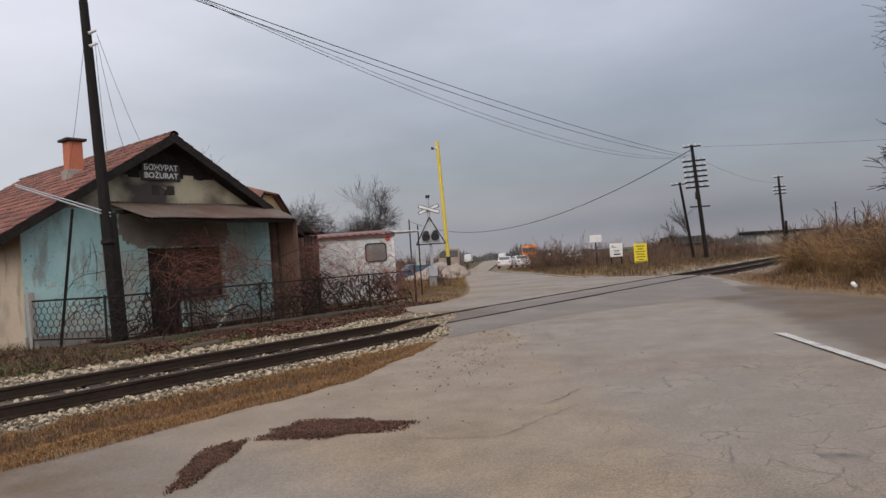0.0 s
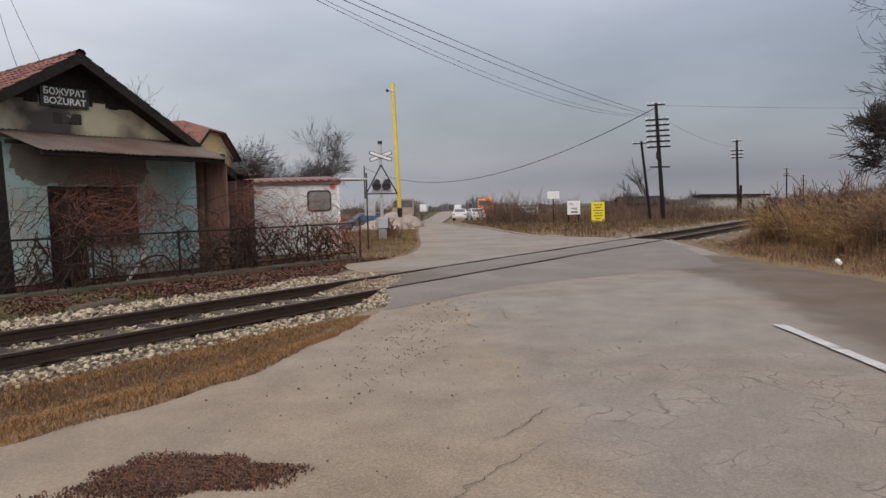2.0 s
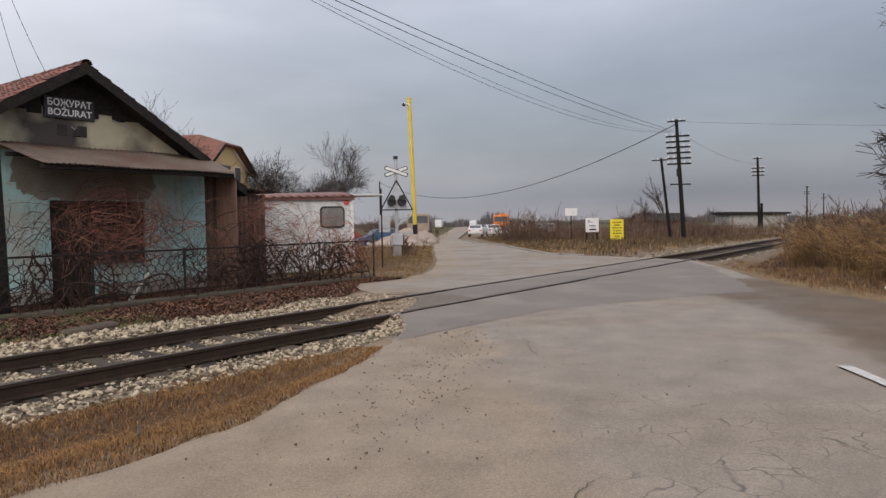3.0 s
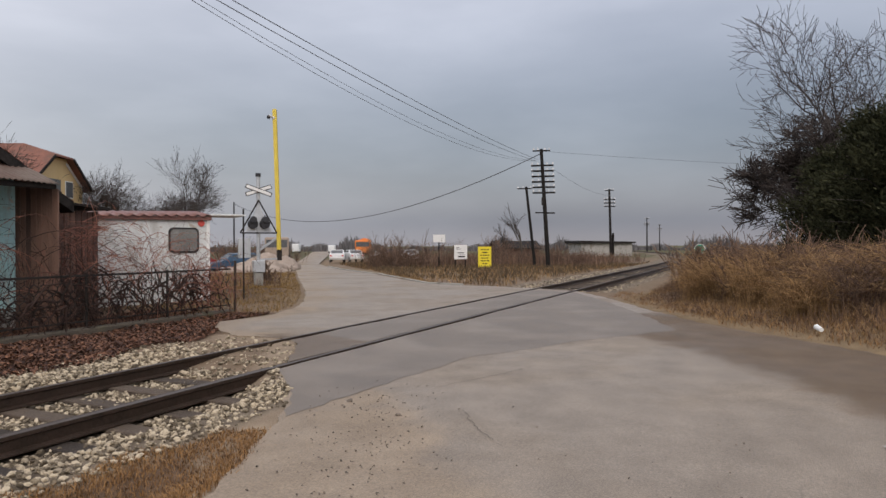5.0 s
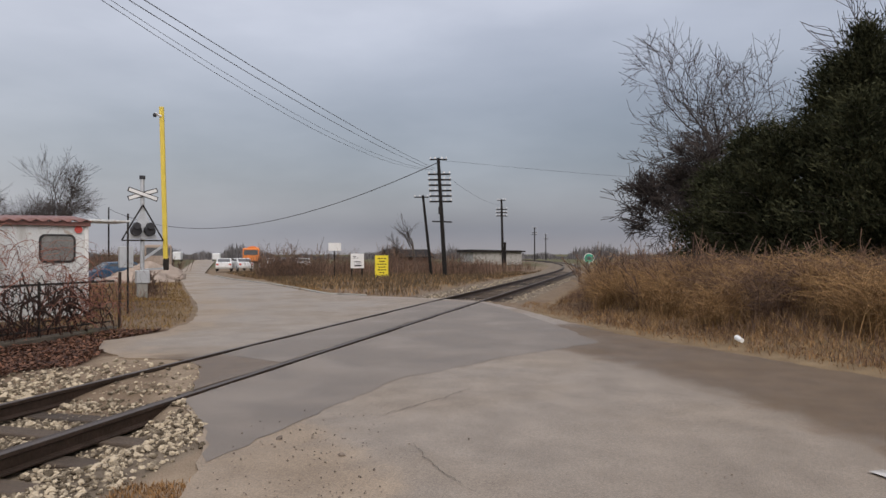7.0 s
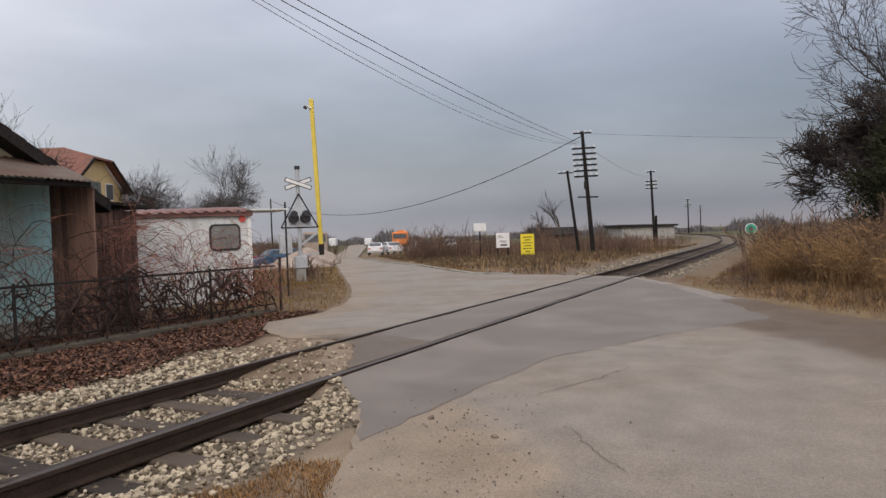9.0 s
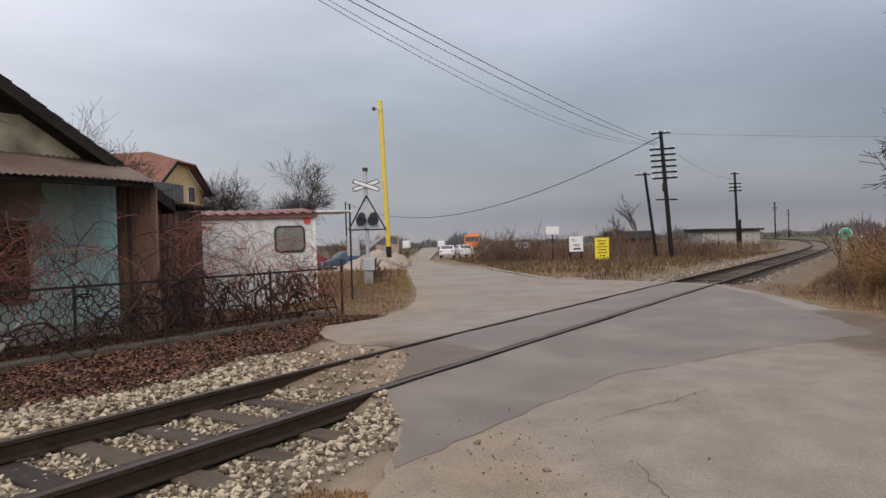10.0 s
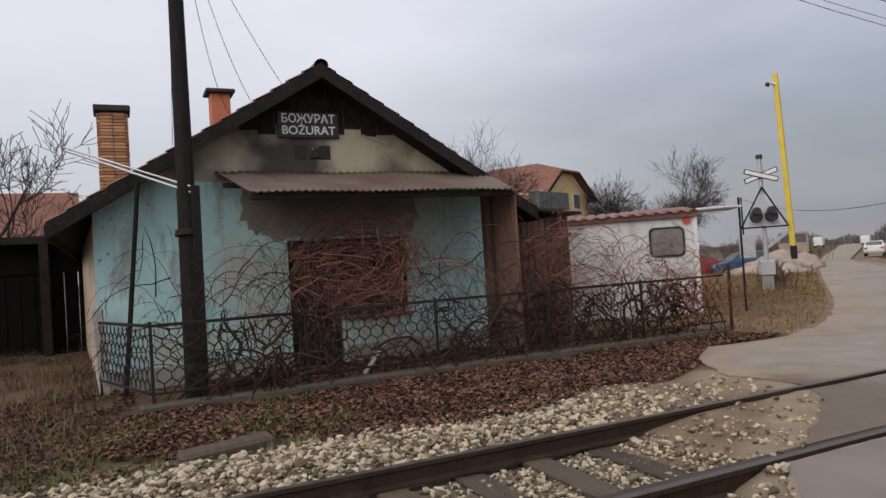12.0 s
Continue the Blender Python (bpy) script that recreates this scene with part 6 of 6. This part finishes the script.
blades("yard_weeds", scatter(26000, -14, -3.2, 3.0, 16, lambda x, y: (x < -4.4) & (ripple(x, y, 0.9) > -0.4), 19), M["yardweed"], None, (0.05, 0.3), 0.006, 1.7, 20, "dry brown weeds in the overgrown yard", "weeds")


def tufts_on_road(cx, cy, ax, ay, n, seed):
    rnd = np.random.RandomState(seed)
    r, a = rnd.rand(n) ** 0.65 * (0.85 + 0.35 * rnd.rand(n)), rnd.uniform(0, 6.283, n)
    r = r * (1 + 0.18 * np.sin(3 * a + seed) + 0.1 * np.sin(7 * a))
    px, py = r * np.cos(a) * ax[0], r * np.sin(a) * ay
    ca, sa = math.cos(radians(ax[1])), math.sin(radians(ax[1]))
    return np.stack([cx + px * ca - py * sa, cy + px * sa + py * ca, np.full(n, 0.002)], -1)


blades("grass_patch", tufts_on_road(-6.95, -4.34, (0.5, -55), 0.27, 11000, 21), M["leaf"], None, (0.004, 0.011), 0.005, 2.8, 22, "flat patch of rusty dead grass on the shoulder", "grass")
blades("grass_patch", tufts_on_road(-7.95, -4.2, (0.5, 37), 0.12, 5000, 23), M["leaf"], None, (0.004, 0.011), 0.005, 2.8, 24, "flat patch of rusty dead grass on the shoulder", "grass")


def leaves(n, x0, x1, y0, y1, keep, seed, name, label):
    p = scatter(n, x0, x1, y0, y1, keep, seed)
    rnd = np.random.RandomState(seed)
    n = len(p)
    a = rnd.uniform(0, 6.283, n)
    s = rnd.uniform(0.012, 0.042, n)
    u = np.stack([np.cos(a), np.sin(a), rnd.normal(0, 0.35, n)], -1) * s[:, None]
    v = np.stack([-np.sin(a), np.cos(a), rnd.normal(0, 0.35, n)], -1) * s[:, None] * 0.65
    c = p + np.stack([0 * a, 0 * a, rnd.uniform(0.01, 0.05, n)], -1)
    up = np.array([0, 0, 0.012])
    V = np.stack([c - u, c - v * 0.9 + up, c + u, c + v + up, c - u * 0.1 - v * 0.1], 1).reshape(-1, 3)
    b = np.arange(n)[:, None] * 5
    ob = raw(name, V, np.concatenate([b + [[0, 1, 4]], b + [[1, 2, 4]], b + [[2, 3, 4]], b + [[3, 0, 4]]]), M["leaf"])
    return tagged(ob, label, "leaves", kind="stuff")


leaves(40000, -5.5, 5.6, 2.6, 5.75, lambda x, y: (y > 2.75 + 0.2 * np.sin(2 * x) + np.where(x < -2, -(x + 2) * 0.5, 0)) & (y > 2.6 + np.clip(x - 1, 0, 5) * 0.42), 25, "fallen_leaves", "carpet of fallen brown leaves before the fence")
leaves(16000, -9.5, -4.0, 2.8, 8.0, lambda x, y: ripple(x, y, 1.3) > -0.6, 27, "fallen_leaves", "fallen brown leaves over the overgrown yard")
leaves(12000, -3.2, 5.4, 5.95, 8.1, lambda x, y: x > -9, 26, "fallen_leaves", "fallen brown leaves between fence and house")


def tangle(name, n, region, seed, material, r=(0.003, 0.008), length=(0.8, 2.0), rise=0.3, label="", wig=0.35, segs=9, twigs=2, droop=0.06):
    """Wild climbing stems: random wandering lines inside a box, with side twigs."""
    rnd = np.random.RandomState(seed)
    (x0, x1), (y0, y1), (z0, z1) = region
    lines, mains = [], []

    def stem(p, d, L, rad, kids):
        pts, k = [p], segs
        for i in range(k):
            d = d + rnd.randn(3) * wig * (1, 0.5, 1) + (0, 0, -droop * i)
            d /= np.linalg.norm(d)
            q = pts[-1] + d * L / k
            q[1] = min(max(q[1], y0), y1)
            q[2] = max(q[2], -0.1)
            if q[2] > z1 + 0.15:
                d[2] = -abs(d[2])
            pts.append(q)
        (mains if kids and r[1] > 0.015 else lines).append((pts, [rad * (1 - 0.6 * i / k) for i in range(k + 1)]))
        for _ in range(kids):
            i = rnd.randint(2, k)
            stem(np.array(pts[i]), d + rnd.randn(3) * (0.9, 0.4, 0.7), L * rnd.uniform(0.3, 0.6), rad * 0.55, 0)

    for _ in range(n):
        p = np.array([rnd.uniform(x0, x1), rnd.uniform(y0, y1), rnd.uniform(z0, z0 + (z1 - z0) * 0.75)])
        d = np.array([rnd.randn(), rnd.randn() * 0.3, rnd.randn() * 0.5 + rise])
        stem(p, d / np.linalg.norm(d), rnd.uniform(*length), rnd.uniform(*r), twigs)
    t = thing(name, ((x0 + x1) / 2, (y0 + y1) / 2, 0), label, "climbing plant", "bare climbing vines")
    V, F = tubes(lines, 4)
    mid = np.array(((x0 + x1) / 2, (y0 + y1) / 2, 0))
    V = np.array(V) - mid
    for line in mains:
        V1, F1 = tubes([line], 6)
        raw("stem", V1 - mid, F1, material, t, smooth=True)
    tagged(raw("twig_mass", V, F, material, t, smooth=True), kind="stuff")
    return t


tangle("climbing_vine", 60, ((-1.9, 0.9), (6.3, 7.3), (0.75, 2.3)), 41, M["redvine"], (0.004, 0.009), (1.0, 2.6), 0.25, "mass of reddish bare vine stems over the window", wig=0.17, droop=0.085)
tangle("climbing_vine", 30, ((-1.9, 0.9), (6.3, 7.3), (0.6, 2.2)), 51, M["vine"], (0.003, 0.0075), (1.0, 2.2), 0.25, "mass of brown bare vine stems over the window", wig=0.17, droop=0.085)
def vine_nest(at, reach, n, seed, material, label):
    """A rounded mass of long stems arching over one another."""
    rnd = np.random.RandomState(seed)
    lines = []
    for _ in range(n):
        size = 1 - 0.75 * rnd.rand() ** 1.6
        a0, sweep = rnd.uniform(0, 6.283), rnd.uniform(1.2, 3.6) * rnd.choice((-1, 1))
        mid = rnd.randn(3) * (0.16, 0.3, 0.14)
        squash, tip, rad = rnd.uniform(0.55, 1.1), rnd.normal(0, 0.35), rnd.uniform(0.003, 0.0075)
        pts = []
        for k in range(10):
            a = a0 + sweep * k / 9
            u, w = math.cos(a) * size, math.sin(a) * size * squash
            u, w = u * math.cos(tip) - w * math.sin(tip), u * math.sin(tip) + w * math.cos(tip)
            pts.append((np.array([u, 0.5 * math.sin(a * 0.7 + tip), w]) + mid + rnd.randn(3) * 0.045) * reach)
        lines.append((pts, [rad * (1 - 0.06 * k) for k in range(10)]))
        for k in rnd.randint(2, 9, 2):
            e = rnd.randn(3) * (0.22, 0.08, 0.2)
            q = pts[k]
            lines.append(([q, q + e * 0.5, q + e - (0, 0, 0.04)], [rad * 0.5, rad * 0.4, rad * 0.25]))
    t = thing("climbing_vine", at, label, "climbing plant", "bare climbing vines")
    V, F = tubes(lines, 4)
    tagged(raw("stem_mass", V, F, material, t, smooth=True), kind="stuff")


vine_nest((-0.75, 6.95, 1.62), (1.1, 0.3, 0.8), 85, 61, M["redvine"], "rounded mass of arching reddish vine before the window")
vine_nest((-0.65, 7.0, 1.5), (1.2, 0.3, 0.85), 40, 62, M["vine"], "rounded mass of arching brown vine before the window")
vine_nest((3.4, 6.9, 1.35), (1.1, 0.35, 0.7), 40, 63, M["redvine"], "reddish vine arching above the fence before the shed")
vine_nest((5.9, 7.2, 1.3), (0.9, 0.3, 0.6), 22, 64, M["redvine"], "reddish vine arching before the white hut")
tangle("climbing_vine", 70, ((-3.7, -1.6), (5.7, 6.6), (0.2, 2.0)), 42, M["darkvine"], (0.004, 0.010), (0.7, 1.8), 0.5, "bare dark vine stems round the wooden pole", wig=0.2, droop=0.06)
tangle("climbing_vine", 14, ((-3.2, -1.8), (5.75, 6.1), (0.0, 0.3)), 50, M["darkvine"], (0.012, 0.022), (1.0, 1.9), 1.0, "thick dark climbing trunks beside the pole", wig=0.25, twigs=3)
tangle("climbing_vine", 70, ((0.3, 2.6), (5.8, 7.4), (0.2, 1.9)), 43, M["darkvine"], (0.004, 0.011), (0.7, 1.8), 0.4, "bare dark brown vine on the fence and wall", wig=0.25)
tangle("climbing_vine", 75, ((1.6, 5.2), (5.75, 7.2), (0.2, 1.9)), 44, M["redvine"], (0.004, 0.010), (0.7, 1.7), 0.3, "reddish bare vine piled over the fence", wig=0.2)
tangle("climbing_vine", 26, ((-3.4, 1.0), (5.75, 5.95), (0.05, 0.85)), 45, M["darkvine"], (0.012, 0.028), (0.8, 1.9), 0.35, "thick dark vine stems woven through the fence", wig=0.42)
tangle("climbing_vine", 85, ((1.0, 5.3), (5.75, 5.98), (0.05, 0.95)), 46, M["darkvine"], (0.011, 0.027), (0.6, 1.5), 0.35, "thick dark vine stems woven through the fence", wig=0.42)
tangle("climbing_vine", 110, ((4.6, 5.6), (5.5, 6.3), (0.0, 1.3)), 47, M["redvine"], (0.003, 0.009), (0.5, 1.2), 0.8, "upright reddish shoots at the fence end", wig=0.2)
tangle("climbing_vine", 80, ((2.4, 4.6), (7.2, 8.3), (0.6, 2.4)), 48, M["redvine"], (0.004, 0.009), (0.5, 1.4), 0.4, "bare vine covering the plank shed", wig=0.22)
tangle("climbing_vine", 45, ((4.9, 7.3), (6.9, 8.3), (0.2, 1.8)), 49, M["vine"], (0.0035, 0.008), (0.6, 1.6), 0.5, "bare dark stems growing against the white hut", wig=0.22)


def shrub(at, height, n, seed, material, label, spread=0.35, r=0.012):
    rnd = random.Random(seed)
    out = {}
    for _ in range(n):
        a = rnd.uniform(0, 6.283)
        grow(rnd, (rnd.gauss(0, spread), rnd.gauss(0, spread), -0.1), (math.cos(a) * spread * 0.8, math.sin(a) * spread * 0.8, 1), height * rnd.uniform(0.55, 1.0) * 0.7, r, 2, out, -0.02, 0.4, 3, 0.1, 0.55)
    k = height / max(p[2] for ls in out.values() for l in ls for p in l[0])
    for d in out:
        out[d] = [([np.array((q[0], q[1], q[2] * k)) for q in p], rr) for p, rr in out[d]]
    t = thing("bare_shrub", at, label, "shrub", "bare shrubs")
    V, F = tubes([(p, [max(x, 0.008) for x in rr]) for ls in out.values() for p, rr in ls], 3)
    tagged(raw("twig_mass", V, F, material, t), kind="stuff")
    return t


for i, (x, y, h) in enumerate(((35.5, 18.4, 2.6), (37.0, 19.4, 3.0), (39.0, 20.6, 2.7), (41.5, 21.3, 2.9), (36.5, 17.5, 3.0), (38.5, 18.6, 3.2), (40.5, 19.6, 3.0), (42, 18.0, 2.8), (37.5, 16.0, 2.4), (45, 17.0, 2.6), (50, 15.5, 3.2), (52, 13.0, 2.2), (56, 17.5, 3.6), (48.5, 9.5, 1.9), (47.5, 7.5, 1.8), (53, 8.0, 2.0), (60, 12.0, 2.4), (64, 15, 3.0), (70, 21, 3.4), (44, 22, 2.2))):
    shrub((x, y, -0.4), h, 20, 60 + i, M["shrub"], "upright bare brown shrub on the far verge", 0.5, 0.02)
for i, (x, y, h) in enumerate(((42, 36, 2.2), (46, 41, 2.6), (52, 44, 3.0), (57, 50, 2.8), (62, 55, 3.4), (66, 52, 2.6), (72, 60, 3.4), (80, 66, 3.6), (90, 70, 3.4), (100, 80, 4.0), (38, 33, 1.8), (55, 40.5, 2.2))):
    shrub((x, y, -0.4), h, 22, 130 + i, M["shrub"], "bare grey-brown shrub beyond the sand heaps", 0.9, 0.022)
for i, (x, y, h) in enumerate(((15.0, 12.4, 1.1), (16.2, 13.2, 1.0), (15.8, 12.2, 0.9), (17.3, 14.0, 0.9))):
    shrub((x, y, -0.05), h, 9, 90 + i, M["shrub"], "low bare shrub beside the crossing signal", 0.25, 0.008)
for i, (x, y, h) in enumerate(((11.5, -5.2, 1.9), (13.5, -4.4, 1.7), (10.3, -6.0, 1.9), (15.5, -4.2, 1.8), (9.0, -8.0, 2.0), (12.3, -6.5, 2.2))):
    shrub((x, y, 0.1), h, 26, 100 + i, M["shrub"], "dense tangled brown shrub in dry grass", 0.5, 0.009)
for i, (x, y, h) in enumerate(((7.8, 10.6, 2.0), (8.6, 11.2, 1.8), (9.3, 10.4, 1.6))):
    shrub((x, y, -0.1), h, 9, 110 + i, M["vine"], "bare dark shrub behind the hut", 0.35, 0.01)

# far woods on the horizon
rnd = np.random.RandomState(77)
n = 30000
a = np.radians(rnd.uniform(-32, 120, n))
d = rnd.uniform(230, 420, n)
clump = np.clip(0.45 + 0.35 * np.sin(a * 23 + 1.0) + 0.3 * np.sin(a * 61) + 0.2 * np.sin(a * 140), 0.15, 1.1)
woods = np.stack([np.cos(a) * d, np.sin(a) * d, np.full(n, -0.6), clump], -1)
blades("far_woods", woods, M["farwood"], None, (2.5, 6.5), 0.22, 0.25, 78, "hazy line of bare woods on the horizon", "woods")

# ---- small litter ----
lt = thing("drink_cup", (5.25, -6.3, 0.16), "crushed white paper cup in the verge", "litter")
part("cup", rod(bmesh.new(), (0, 0, 0), (0.14, 0.06, 0.03), 0.035, 0.045, 12), M["paper"], lt)
stick = thing("stick", (-5.9, -2.55, 0.012), "short dark stick on the dirt shoulder", "stick")
part("twig", rod(bmesh.new(), (0, 0, 0), (0.1, 0.16, 0.01), 0.012, 0.008, 6), M["bark"], stick)
peb = [(-1.26, -1.8), (-1.57, -2.49)]
rnd = random.Random(9)
peb += [(rnd.uniform(-6.5, -0.8), rnd.uniform(-5.5, -1.9)) for _ in range(90)]
for _ in range(420):
    u = rnd.random()
    peb.append((-5.2 + 4.2 * u + rnd.gauss(0, 0.42), -4.1 + 2.2 * u + rnd.gauss(0, 0.32)))
stone_bed_ob = stone_bed("loose_pebbles", [(x, y, 0.006, rnd.uniform(0.004, 0.011) if i > 1 else 0.03) for i, (x, y) in enumerate(peb)], M["pebble"])
tagged(stone_bed_ob, "small dark pebbles scattered over the shoulder", "pebbles", kind="stuff")

# ---- roof tiles of the station house, one by one ----
def tile_shape():
    V, F = [], []
    n = 6
    for j, (v, lift) in enumerate(((0.0, 0.03), (0.36, 0.005))):
        for i in range(n + 1):
            u = i / n
            V.append((u * 0.225, v, lift + 0.028 * math.sin(u * math.pi) ** 2))
    for i in range(n):
        F.append((i, i + 1, i + n + 2, i + n + 1))
    b = len(V)
    V += [(x, y, z - 0.02) for x, y, z in V[:n + 1]]
    for i in range(n):
        F.append((b + i, b + i + 1, i + 1, i))
    return V, F


TV, TF = tile_shape()
tme = bpy.data.meshes.new("roof_tile")
tme.from_pydata(TV, [], TF)
tme.materials.append(M["tile"])
ang = math.atan(SL)
rest_v, rest_f = [], []
rnd = random.Random(3)
roof_left = thing("roof_tiling", (0, 0, 0))
roof_left.parent = house
count = 0
for sgn in (-1, 1):
    ex = EL if sgn < 0 else ER
    rows_n = int(abs(ex - RX) / math.cos(ang) / 0.32)
    cols = int((BY + 0.4 - (FY - ov)) / 0.23)
    for r in range(rows_n + 1):
        for c in range(cols):
            down = r * 0.32 + rnd.uniform(-0.012, 0.012)
            xx = ex - sgn * math.cos(ang) * down
            if sgn * (xx - RX) < 0.05:
                continue
            zz = roof_z(ex) + math.sin(ang) * down + 0.012
            yy = FY - ov - 0.03 + c * 0.23
            m = Matrix.Translation((xx, yy, zz)) @ (Matrix.Rotation(math.pi / 2 * (1 if sgn > 0 else -1), 4, "Z")) @ Matrix.Rotation(ang, 4, "X") @ Matrix.Rotation(rnd.uniform(-0.03, 0.03), 4, "Z")
            if sgn < 0:
                m = Matrix.Translation((0, 0.225, 0)) @ m
            if sgn < 0 and count < 295 and c < 22:
                o = new("roof_tile", tme)
                o.parent, o.matrix_basis = roof_left, m
                count += 1
            else:
                b = len(rest_v)
                rest_v += [m @ Vector(v) for v in TV]
                rest_f += [tuple(i + b for i in f) for f in TF]
for c in range(26):
    y0 = FY - ov - 0.05 + c * 0.36
    b = len(rest_v)
    for yy in (y0, y0 + 0.39):
        for i in range(7):
            a = math.pi * i / 6
            k = 0.12 if yy == y0 else 0.105
            rest_v.append(Vector((RX + k * math.cos(a), yy, RZ - 0.02 + k * 0.9 * math.sin(a))))
    rest_f += [(b + i, b + i + 1, b + 8 + i, b + 7 + i) for i in range(6)]
tagged(raw("tile_field", rest_v, rest_f, M["tile_rest"], roof_left), kind="stuff")
